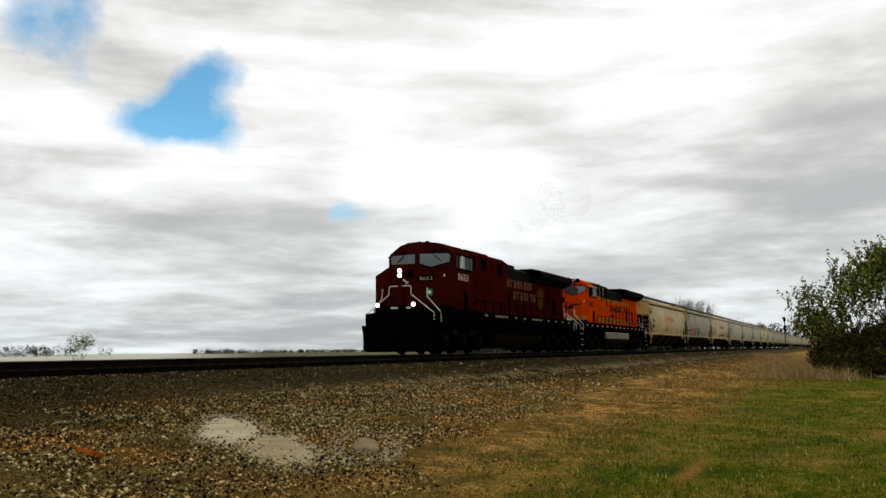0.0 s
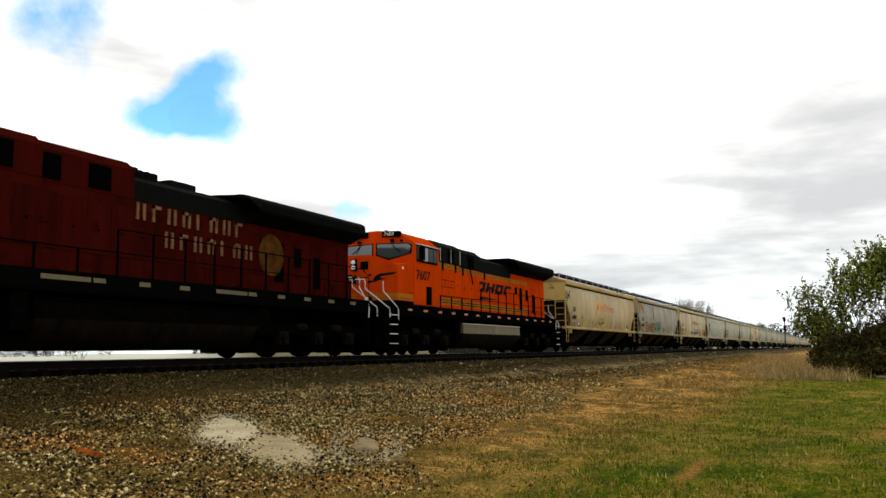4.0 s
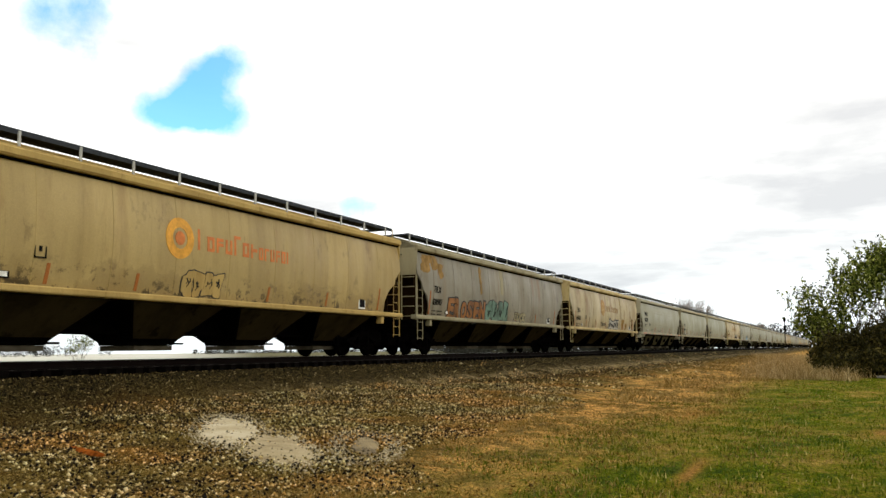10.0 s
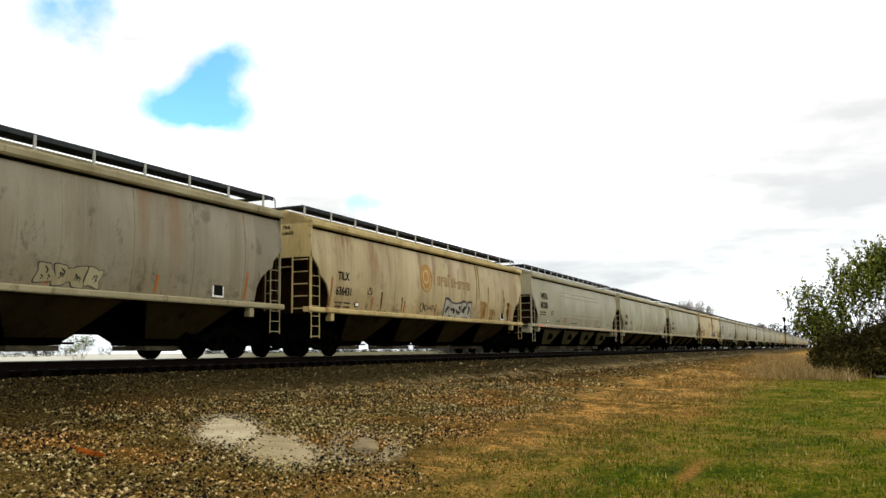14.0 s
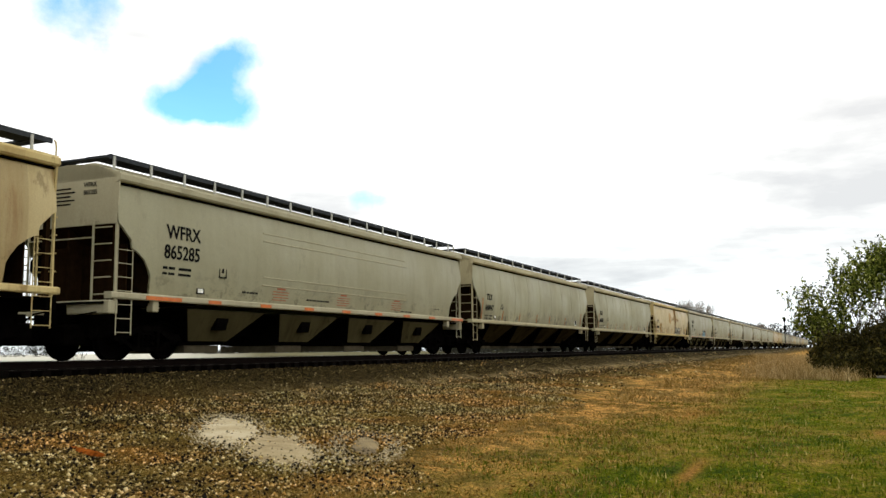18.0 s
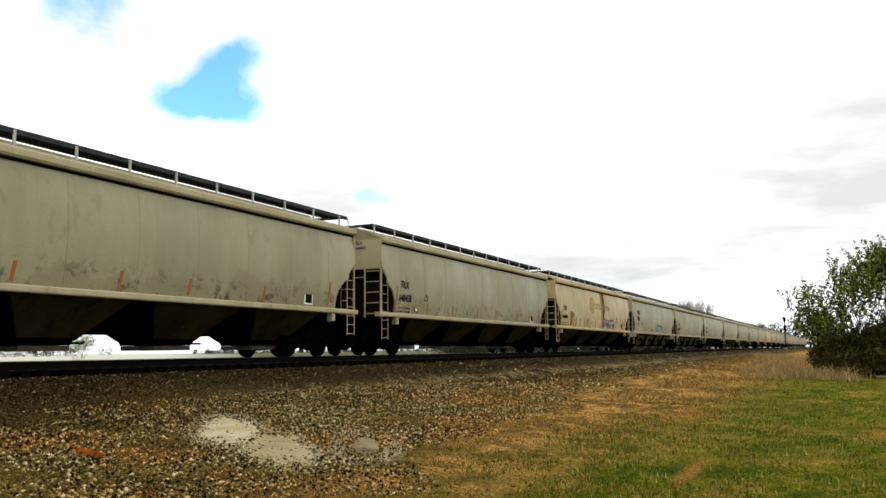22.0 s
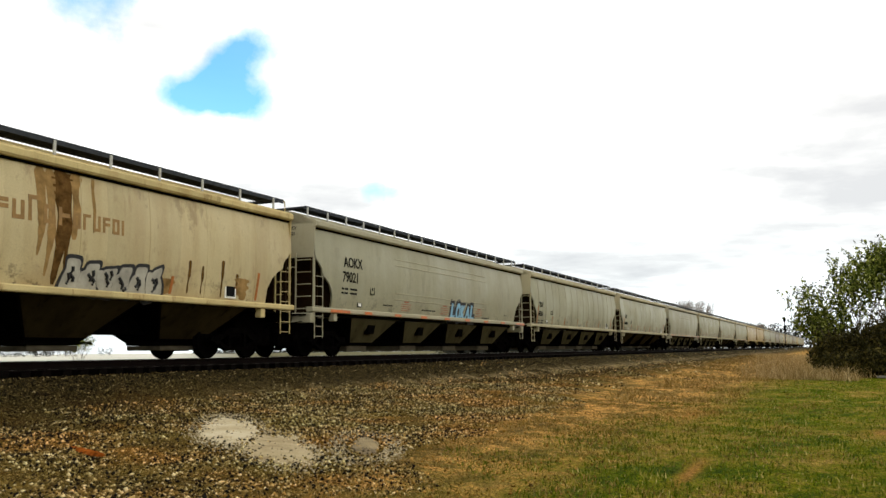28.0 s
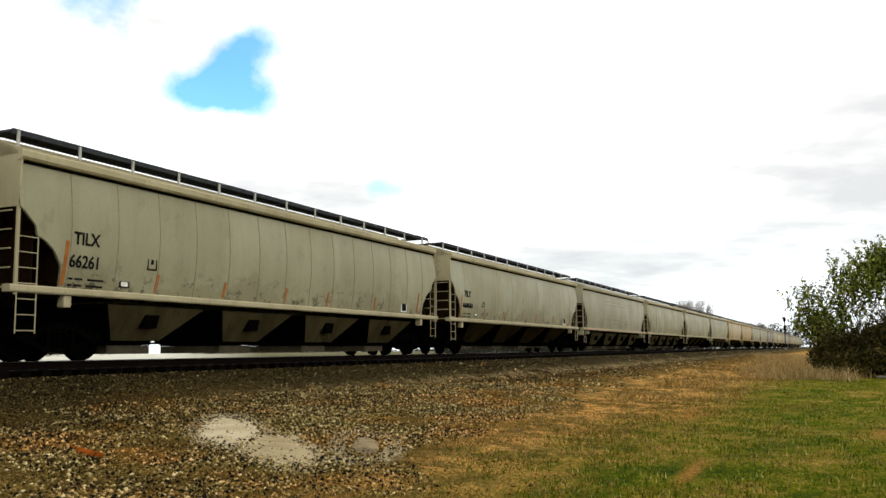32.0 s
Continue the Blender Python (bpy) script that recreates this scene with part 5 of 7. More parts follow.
def build_loco(label, body, trim, hood_top, rail_mat, lit, number, num_mat, kind):
    lo = thing("diesel_locomotive", label, "locomotive", "locomotives of the train")

    def sub(name, shape, mat, lab="", smooth=False, parent=None, at=None):
        return part(name, shape, mat, parent or lo, lab, smooth, at)

    # frame, walkway and pilot
    sub("frame", Shape().prism([(-1.5, 1.42), (-1.52, 1.50), (-1.52, 1.86), (1.52, 1.86), (1.52, 1.50), (1.5, 1.42), (1.0, 1.38), (-1.0, 1.38)], 1.35, 20.95, "x"), BLACK, "black side sill and walkway")
    sub("under_frame", Shape().box(1.2, 21.1, -0.55, 0.55, 0.85, 1.42, 0.03), UNDER)
    sub("front_platform", Shape().box(0.12, 1.45, -1.15, 1.15, 1.52, 1.66, 0.02), BLACK)
    sub("rear_platform", Shape().box(20.9, 22.1, -1.15, 1.15, 1.52, 1.66, 0.02), BLACK)
    plow = Shape()
    for sd in (-1, 1):
        rings = []
        for y, x0, zt in ((0.0, -0.02, 1.0), (0.5, 0.0, 1.0), (1.0, 0.04, 1.08), (1.5, 0.10, 1.16)):
            rings.append([(x0, sd * y, zt), (x0 + 0.10, sd * y, zt * 0.75), (x0 + 0.16, sd * y, 0.45), (x0 + 0.12, sd * y, 0.25), (x0 + 0.26 + 0.1 * y, sd * y, 0.10), (x0 + 0.34 + 0.1 * y, sd * y, 0.14), (x0 + 0.26, sd * y, 0.5), (x0 + 0.1, sd * y, zt + 0.01)])
        plow.loft(rings)
    sub("snow_plow", plow, UNDER, "black pilot plow")
    sub("front_pilot", Shape().box(0.32, 0.46, -1.45, 1.45, 0.45, 1.56, 0.03), BLACK)
    sub("rear_pilot", Shape().box(21.85, 21.98, -1.45, 1.45, 0.40, 1.56, 0.03), BLACK)
    for b, xe in ((1, 0.62), (-1, 21.68)):
        s = Shape().box(min(xe, xe - b * 0.55), max(xe, xe - b * 0.55), -0.1, 0.1, 0.78, 0.98, 0.02)
        s.prism([(xe - b * 0.50, -0.15), (xe - b * 0.68, -0.17), (xe - b * 0.76, -0.02), (xe - b * 0.70, 0.06), (xe - b * 0.66, 0.17), (xe - b * 0.50, 0.15)], 0.72, 1.02, "z")
        sub("coupler", s, UNDER)
        sub("air_hose", Shape().rod([(xe - b * 0.05, 0.42, 1.1), (xe - b * 0.3, 0.44, 0.8), (xe - b * 0.55, 0.40, 0.5), (xe - b * 0.7, 0.3, 0.45)], 0.03, 6), UNDER)
        sub("air_hose", Shape().rod([(xe - b * 0.05, -0.42, 1.1), (xe - b * 0.25, -0.44, 0.75), (xe - b * 0.42, -0.5, 0.6)], 0.03, 6), UNDER)
    # steps at the corners
    for xa, b in ((0.50, 1), (21.80, -1)):
        for side in (-1, 1):
            y0, y1 = sorted((side * 1.12, side * 1.52))
            s = Shape()
            s.box(xa - 0.03, xa + 0.0, y0, y1, 0.38, 1.66)
            s.box(xa + b * 0.68 - 0.015, xa + b * 0.68 + 0.015, y0, y1, 0.38, 1.86)
            sub("step_well", s, BLACK)
            for k in range(4):
                z = 0.40 + 0.34 * k
                sub("step", Shape().box(min(xa, xa + b * 0.68), max(xa, xa + b * 0.68), y0, y1, z, z + 0.025), BLACK)
                sub("step_edge", Shape().box(min(xa + b * 0.02, xa + b * 0.66), max(xa + b * 0.02, xa + b * 0.66), side * 1.525 - 0.006, side * 1.525 + 0.006, z, z + 0.028), SILVER if kind == "b" else UNDER)
            # grab rails sweeping up to the nose
            fx = (lambda u: u) if b == 1 else (lambda u: 22.3 - u)
            sub("grab_rail", Shape().rod([(fx(1.06), side * 1.0, 2.66), (fx(0.97), side * 1.02, 2.64), (fx(0.97), side * 1.02, 2.32), (fx(1.18), side * 1.50, 1.72), (fx(1.20), side * 1.52, 1.62), (fx(1.22), side * 1.52, 1.28)], 0.021, 6), SILVER, "white-painted grab rail")
            sub("grab_rail", Shape().rod([(fx(0.57), side * 0.10, 2.74), (fx(0.57), side * 0.46, 2.74), (fx(0.57), side * 0.5, 2.62), (fx(0.57), side * 0.5, 2.40), (fx(0.57), side * 1.48, 1.66), (fx(0.575), side * 1.5, 1.58), (fx(0.58), side * 1.5, 1.34)], 0.021, 6), SILVER, "white-painted grab rail")
    # nose
    def nose_ring(z0, tops, out):
        """Full-width nose, slightly vee-shaped in plan, with its top sloping to the corners and up to the windscreen."""
        plan = [(1.25 - out, -1.47 - out), (0.92 - out, -0.5), (0.92 - out, 0.5), (1.25 - out, 1.47 + out), (2.54, 1.48 + out), (2.54, 0.5), (2.54, -0.5), (2.54, -1.48 - out)]
        lo_ = [(x, y, z0) for x, y in plan]
        hi_ = [(x, y, z) for (x, y), z in zip(plan, tops)]
        mid = [(x + (0.05 if i < 4 else 0), y * (0.985 if i in (0, 3) else 1), z + 0.0) for i, (x, y, z) in enumerate(hi_)]
        s = Shape()
        n = len(plan)
        f = [(i, (i + 1) % n, n + (i + 1) % n, n + i) for i in range(n)]
        f += [tuple(range(n)), (n, n + 1, n + 6, n + 7), (n + 1, n + 2, n + 5, n + 6), (n + 2, n + 3, n + 4, n + 5)]
        return s.add(lo_ + hi_, f)
    nose = sub("nose", nose_ring(1.72, (3.26, 3.66, 3.66, 3.26, 3.48, 3.50, 3.50, 3.48), 0.0), body)
    if kind == "b":
        sub("nose_band", nose_ring(2.10, (2.24,) * 8, 0.008), YELLOW, "ochre stripe round the nose")
        sub("nose_thin_band", nose_ring(2.00, (2.06,) * 8, 0.008), YELLOW)
    sub("nose_lower_band", nose_ring(1.70, (1.98,) * 8, 0.010), BLACK)
    sub("nose_door", Shape().box(0.895, 0.93, -0.42, 0.06, 2.0, 3.0, 0.01), body, parent=nose)
    sub("headlight_housing", Shape().box(0.83, 0.95, 0.03, 0.25, 3.08, 3.52, 0.02), BLACK, parent=nose)
    for z in (3.20, 3.40):
        sub("headlight", Shape().disc((0.82, 0.14, z), [(0.02, 0.085), (-0.02, 0.085), (-0.04, 0.05)], "x", 16), LAMP if lit else LENS, "lit white headlight" if lit else "unlit headlight", parent=nose)
    sub("nose_hatch", Shape().box(0.90, 0.94, -0.44, -0.10, 3.12, 3.42, 0.04), BLACK, "black nose grille", parent=nose)
    for sd in (-0.80, 0.80):
        sub("ditch_light_box", Shape().box(0.16, 0.34, sd - 0.12, sd + 0.12, 1.66, 2.08, 0.02), BLACK)
        sub("ditch_light", Shape().disc((0.15, sd, 1.97), [(0.02, 0.085), (-0.02, 0.085), (-0.035, 0.05)], "x", 16), LAMP if lit else LENS, "lit white ditch light" if lit else "unlit ditch light")
    if lit:
        for y in (0.42, -0.28):
            sub("nose_plate", Shape().box(0.885, 0.93, y - 0.16, y + 0.16, 1.84, 1.92, 0.01), SILVER)
        sub("hose_rack", Shape().rod([(0.86, -0.02, 3.02), (0.84, -0.10, 2.96), (0.86, -0.22, 2.90), (0.84, -0.12, 2.82)], 0.03, 6), SILVER, "pale coiled cable on the nose")
    # cab
    cab_poly = [(0.0, 1.88), (-1.52, 1.88), (-1.52, 4.20), (-1.40, 4.32), (-0.88, 4.62), (-0.5, 4.70), (0.0, 4.72), (0.5, 4.70), (0.88, 4.62), (1.40, 4.32), (1.52, 4.20), (1.52, 1.88)]

    def vee(y):
        """The cab's front comes to a blunt edge at its middle."""
        return 2.22 + 0.34 * min(1.0, abs(y) / 1.5)
    s = Shape()
    s.loft([[(vee(y), y, z) for y, z in cab_poly], [(4.85, y, z) for y, z in cab_poly]], False)
    s.f += [(0, 1, 2, 3, 4, 5, 6), (0, 6, 7, 8, 9, 10, 11), tuple(range(12, 24))]
    cab = sub("cab", s, body)
    sub("cab_roof", Shape().prism([(-1.40, 4.30), (-0.88, 4.66), (-0.5, 4.74), (0.5, 4.74), (0.88, 4.66), (1.40, 4.30), (1.34, 4.28), (0.86, 4.60), (0.5, 4.68), (-0.5, 4.68), (-0.86, 4.60), (-1.34, 4.28)], 2.85, 4.9, "x"), body)
    for side in (-1, 1):
        # windscreen panes with black gaskets, wipers
        w = [(0.11, 3.80), (0.56, 3.64), (1.36, 3.84), (1.40, 4.12), (1.28, 4.20), (0.11, 4.20)]
        cx, cz = 0.75, 3.98
        big = [(cx + (a - cx) * 1.08, cz + (b - cz) * 1.16) for a, b in w]
        for name, poly, front, mat, lab in (("windscreen_gasket", big, 0.014, BLACK, ""), ("windscreen", w, 0.024, GLASS, "glossy sky-lit windscreen pane")):
            sub(name, Shape().loft([[(vee(a) - front, side * a, b) for a, b in poly], [(vee(a) + 0.03, side * a, b) for a, b in poly]]), mat, lab, parent=cab)
        wx = vee(0.75) - 0.05
        sub("wiper", Shape().rod([(wx - 0.05, side * 0.70, 4.34), (wx, side * 0.68, 4.20), (wx, side * 0.88, 3.98)], 0.014, 5).rod([(wx, side * 0.74, 4.10), (wx, side * 1.04, 3.88)], 0.018, 5), BLACK, parent=cab)
        sub("wiper_motor", Shape().box(wx - 0.10, wx, side * 0.72 - 0.07, side * 0.72 + 0.07, 4.26, 4.38, 0.02), BLACK, parent=cab)
        sub("brow_lamp", Shape().box(wx - 0.12, wx, side * 1.12 - 0.05, side * 1.12 + 0.05, 4.26, 4.34, 0.02), BLACK, parent=cab)
        # number boards on the brow
        if kind == "b":
            sub("number_board", Shape().box(2.24, 2.50, side * 0.66 - 0.36, side * 0.66 + 0.36, 4.47, 4.68, 0.02), BLACK, "black number board", parent=cab)
        # side windows
        ys = side * 1.525
        lo_y, hi_y = sorted((ys - side * 0.02, ys + side * 0.012))
        sub("side_window_frame", Shape().prism([(2.76, 3.54), (3.0, 3.52), (4.66, 3.52), (4.66, 4.18), (2.76, 4.18)], lo_y, hi_y), BLACK, parent=cab)
        for x0, x1 in ((2.80, 3.10), (3.22, 3.78), (3.86, 4.24), (4.30, 4.60)):
            ly, hy = sorted((ys - side * 0.01, ys + side * 0.018))
            sub("side_window", Shape().box(x0, x1, ly, hy, 3.60, 4.12), BRIGHT_GLASS if x0 == 3.22 else SIDE_GLASS, "sky-lit sliding cab window" if x0 == 3.22 else "dark cab side window", parent=cab)
            sub("window_mullion", Shape().box(x1 + 0.02, x1 + 0.05, ly, hy + 0.004 if side > 0 else hy, 3.58, 4.14), BLACK, parent=cab)
        sub("wind_deflector", Shape().box(3.18, 3.21, min(ys, ys + side * 0.16), max(ys, ys + side * 0.16), 3.60, 4.12), SIDE_GLASS if kind == "b" else REFLECT_W, parent=cab)
        # Pale visor on the orange cab paints in the roof edge's white sheen
        sub("sun_visor", Shape().prism([(ys, 4.19), (ys + side * 0.14, 4.16), (ys + side * 0.14, 4.175), (ys, 4.23)], 2.7, 4.72, "x"), POST if kind == "b" else body, parent=cab)
        # Black panel on the surface, its colour giving a recess's darkness
        sub("cab_step_door", Shape().box(3.62, 4.12, lo_y, hi_y, 1.90, 2.62, 0.01), BLACK, "flat black panel standing in for a shaded recess below the cab", parent=cab)
        sub("side_number_lamp", Shape().box(1.62, 1.70, side * 1.475 - 0.02, side * 1.475 + 0.02, 3.14, 3.24), REFLECT_W, parent=nose)
    for x, y in ((2.9, 0.2), (2.9, -0.15), (3.2, 0.6)):
        sub("roof_antenna", Shape().disc((x, y, 4.74), [(0, 0.10), (0.06, 0.09), (0.09, 0.03)], "z", 10), BLACK, parent=cab)
    sub("roof_rail", Shape().rod([(2.75, 0.75, 4.66), (2.75, 0.75, 4.76), (2.75, 0.45, 4.80), (2.75, 0.45, 4.74)], 0.012, 5), SILVER, parent=cab)
    # hood in its sections, with doors
    def hood_poly(w, zs, zt):
        return [(-w, 1.86), (-w, zs), (-w + 0.22, zt), (w - 0.22, zt), (w, zs), (w, 1.86)]
    low = 0.08 if kind == "a" else 0.0
    for name, x0, x1, w, zs, zt in (("blower_hood", 4.85, 7.6, 1.30, 4.40, 4.60), ("inverter_hood", 7.6, 10.45, 1.06, 4.42, 4.62), ("engine_hood", 10.45, 15.0, 0.98, 4.28 - low, 4.42 - low), ("radiator_hood", 15.0, 20.6, 0.98, 4.10 - low, 4.40 - low)):
        h = sub(name, Shape().prism(hood_poly(w, zs, zt), x0, x1, "x"), body)
        upper = [(-w - 0.012, 3.74), (-w - 0.012, zs + 0.005), (-w + 0.215, zt + 0.012), (w - 0.215, zt + 0.012), (w + 0.012, zs + 0.005), (w + 0.012, 3.74)]
        if name != "radiator_hood":
            sub("dark_upper_hood", Shape().prism(upper, x0 + 0.003, x1 - 0.003, "x"), hood_top if name == "engine_hood" or kind == "b" else body, parent=h)
        if kind == "b":
            for z0, z1 in ((3.44, 3.72), (2.02, 2.30)):
                if z0 < 3:
                    for dz in (0.075, 0.175):
                        sub("pinstripe", Shape().box(x0 + 0.006, x1 - 0.006, -w - 0.0125, w + 0.0125, z0 + dz, z0 + dz + 0.03), BLACK, parent=h)
                if z0 > 3 and name != "radiator_hood":
                    for dz in (0.07, 0.14, 0.21):
                        sub("stripe_line", Shape().box(x0 + 0.006, x1 - 0.006, -w - 0.0125, w + 0.0125, z0 + dz, z0 + dz + 0.012), GRIME_SHADE, parent=h)
                    for q in range(2 if name == "blower_hood" else 1):
                        xq = x0 + 0.75 + 1.35 * q
                        sub("drain_box", Shape().box(xq, xq + 0.12, -w - 0.05, -w, z0 - 0.02, z1 + 0.04, 0.01), BLACK, "black drain box over the stripe", parent=h)
                sub("ochre_stripe", Shape().box(x0 + 0.004, x1 - 0.004 - (3.0 if name == "radiator_hood" else 0), -w - 0.010, w + 0.010, z0, z1), YELLOW, parent=h)
        n = max(2, round((x1 - x0) / 0.75))
        for k in range(n):
            a, b2 = x0 + (x1 - x0) * k / n + 0.03, x0 + (x1 - x0) * (k + 1) / n - 0.03
            for side in (-1, 1):
                ly, hy = sorted((side * w, side * (w + 0.016)))
                sub("hood_door", Shape().box(a, b2, ly, hy, 2.34, 3.54, 0.006), body, parent=h)
                sub("door_latch", Shape().box((a + b2) / 2 - 0.03, (a + b2) / 2 + 0.03, min(ly, ly + side * 0.02), max(hy, hy + side * 0.02), 2.86, 2.90), BLACK, parent=h)
                if k % 2 == 0 and name in ("blower_hood", "inverter_hood"):
                    sub("intake_screen", louvre(a, b2, side * (w + 0.013), 3.80, 4.36, 9, side * 0.03), BLACK, parent=h)
    if kind == "b":
        for xh in (5.4, 6.5, 7.5):
            sub("screen_post", Shape().box(xh, xh + 0.035, -1.345, -1.315, 3.80, 4.36), POST, "pale screen post")
        for xh, zh in ((5.6, 2.74), (6.3, 2.74), (5.6, 3.02), (6.3, 3.02)):
            sub("lift_bar", Shape().box(xh, xh + 0.55, -1.335, -1.312, zh, zh + 0.025), GRIME_SHADE, "dark lifting bar on the hood")
        sub("hood_cable", Shape().rod([(8.9, -1.10, 4.40), (9.0, -1.13, 3.95), (9.25, -1.14, 3.55), (9.5, -1.12, 3.10)], 0.03, 6), BLACK, "black cable hanging down the hood")
    sub("exhaust_stack", Shape().box(12.4, 13.4, -0.45, 0.45, 4.40, 4.60, 0.03).box(12.55, 13.25, -0.3, 0.3, 4.58, 4.64), ROOF_BLACK)
    sub("hood_vent", Shape().box(10.5, 10.9, -0.8, 0.8, 4.40, 4.60, 0.05), ROOF_BLACK)
    for k in range(3):
        sub("roof_blower_cap", Shape().disc((11.2 + 0.24 * k, -0.5, 4.42), [(0, 0.12), (0.16, 0.12), (0.2, 0.06)], "z", 10), ROOF_BLACK)
    # flared radiator wings
    rad = [(-0.98, 4.00), (-1.06, 4.03), (-1.55, 4.26), (-1.57, 4.30), (-1.57, 4.56), (-1.45, 4.66), (-0.5, 4.72), (0.5, 4.72), (1.45, 4.66), (1.57, 4.56), (1.57, 4.30), (1.55, 4.26), (1.06, 4.03), (0.98, 4.00)]
    drop = 0.24 if kind == "a" else 0.0
    rad = [(y, z - drop) for y, z in rad]
    radiator = sub("radiator", Shape().loft([[(14.2 if z > 4.3 - drop else 14.9, y, z) for y, z in rad], [(20.75, y, z) for y, z in rad]]), ROOF_BLACK, "black flared radiator housing")
    for side in (-1, 1):
        sub("radiator_grille", louvre(14.9, 20.4, side * 1.575, 4.31 - drop, 4.53 - drop, 5, side * 0.02), ROOF_BLACK, parent=radiator)
    for k in range(6):
        sub("radiator_roof_panel", Shape().box(14.5 + 1.03 * k, 15.43 + 1.03 * k, -1.1, 1.1, 4.70 - drop, 4.75 - drop, 0.01), ROOF_BLACK, parent=radiator)
    sub("rear_hood_door", Shape().box(20.6, 20.64, -0.4, 0.4, 1.9, 3.4, 0.01), body)
    # Flat black plates: the darkness of recesses is painted on, nothing is cut
    for x0, x1, z0, z1 in ((16.3, 16.75, 2.2, 3.35), (17.3, 17.7, 2.7, 3.3), (18.4, 18.8, 2.1, 3.1), (15.55, 15.95, 3.0, 3.35)):
        sub("equipment_recess", Shape().box(x0, x1, -1.005, -0.99, z0, z1, 0.005), BLACK, "flat black plate standing in for a shaded hood recess")
    # fuel tank, air tanks, battery boxes
    tank = sub("fuel_tank", Shape().prism([(-1.44, 1.26), (-1.47, 1.18), (-1.48, 0.86), (1.48, 0.86), (1.47, 1.18), (1.44, 1.26)], 7.44, 14.83, "x"), TANK if kind == "b" else UNDER, "dusty silver fuel tank" if kind == "b" else "black fuel tank")
    # Belly split off and darkened: the shade of its downward faces is painted
    sub("tank_belly", Shape().prism([(-1.48, 0.86), (-1.42, 0.66), (-1.18, 0.36), (-0.95, 0.22), (0.95, 0.22), (1.18, 0.36), (1.42, 0.66), (1.48, 0.86)], 7.45, 14.82, "x"), GRIME_SHADE, "tank belly, coloured dark brown for the shade beneath it", True, parent=tank)
    sub("tank_band", Shape().prism([(-1.475, 1.265), (-1.485, 0.84), (-0.98, 0.29), (-0.9, 0.32), (-1.4, 0.86), (-1.4, 1.265)], 11.0, 11.1, "x"), TANK if kind == "b" else UNDER)
    # On the silver tank a pale colour paints in the top-lit edge
    sub("tank_top_edge", Shape().box(7.44, 14.83, -1.50, -1.44, 1.255, 1.29), POST if kind == "b" else UNDER)
    sub("air_reservoir", Shape().rod([(6.9, -1.2, 1.15), (7.3, -1.2, 1.15)], 0.2, 12), UNDER)
    sub("equipment_box", Shape().box(6.95, 7.35, -1.40, -0.6, 0.6, 1.40, 0.02), UNDER)
    sub("equipment_box", Shape().box(14.9, 15.5, -1.44, -0.6, 0.6, 1.4, 0.02), UNDER)
    # handrails along the walkway
    for side in (-1, 1):
        y = side * 1.47
        xs = [5.1 + 1.12 * k for k in range(14)]
        for x in xs:
            sub("stanchion", Shape().box(x - 0.022, x + 0.022, y - 0.022, y + 0.022, 1.5, 2.36 if x < 9.5 else 2.90, 0.005), rail_mat)
        sub("handrail", Shape().rod([(2.2, y, 2.30), (5.0, y, 2.34)] + [(x, y, 2.36) for x in xs[1:4]] + [(9.52, y, 2.38), (9.58, y, 2.46), (9.58, y, 2.84), (9.66, y, 2.90)] + [(x, y, 2.90) for x in xs[5:]] + [(20.7, y, 2.90), (21.3, side * 1.3, 2.78)], 0.019, 5), rail_mat)
        sub("mid_rail", Shape().rod([(9.58, y, 2.38), (20.7, y, 2.38)], 0.015, 5), rail_mat)
        for k in range(14):
            x = 2.0 + 1.37 * k
            if kind == "b":
                sub("reflector", Shape().box(x, x + 0.34, min(side * 1.52, side * 1.532), max(side * 1.52, side * 1.532), 1.63, 1.70), REFLECT, "orange reflective strip")
            elif k > 2:
                sub("reflector", Shape().box(x, x + (1.3 if k in (4, 8) else 0.35), min(side * 1.52, side * 1.532), max(side * 1.52, side * 1.532), 1.66, 1.76), TANK, "dusty dim reflective strip")
    sub("end_rail", Shape().rod([(21.65, -1.2, 1.66), (21.65, -1.2, 2.7), (21.65, 1.2, 2.7), (21.65, 1.2, 1.66)], 0.02, 5).rod([(21.65, -0.4, 1.66), (21.65, -0.4, 2.7)], 0.02, 5).rod([(21.65, 0.4, 1.66), (21.65, 0.4, 2.7)], 0.02, 5), rail_mat)
    sub("horn", Shape().rod([(9.6, 0.2, 4.7), (9.2, 0.2, 4.72)], 0.05, 8).box(9.4, 9.7, 0.1, 0.4, 4.58, 4.66), BLACK)
    sub("rear_sand_box", Shape().box(20.62, 21.0, -0.9, 0.9, 1.66, 2.5, 0.03), body)
    add_loco_truck(lo, 4.05)
    add_loco_truck(lo, 18.25)
    # lettering
    if kind == "a":
        write("road_number", number, 0.30, num_mat, lo, 2.98, -1.532, 3.10, 1.45, bold=0.006)
    else:
        write("road_number", number, 0.37, num_mat, lo, 2.70, -1.532, 2.86, 1.25, bold=0.006)
    return lo


LEAD = build_loco("maroon diesel locomotive with soot-black underframe and lit headlights", RED, RED, ROOF_BLACK, BLACK, True, "8653", CREAM_INK, "a")
SECOND = build_loco("orange and black diesel locomotive with ochre stripes", ORANGE, YELLOW, ROOF_BLACK, BLACK, False, "7607", INK, "b")


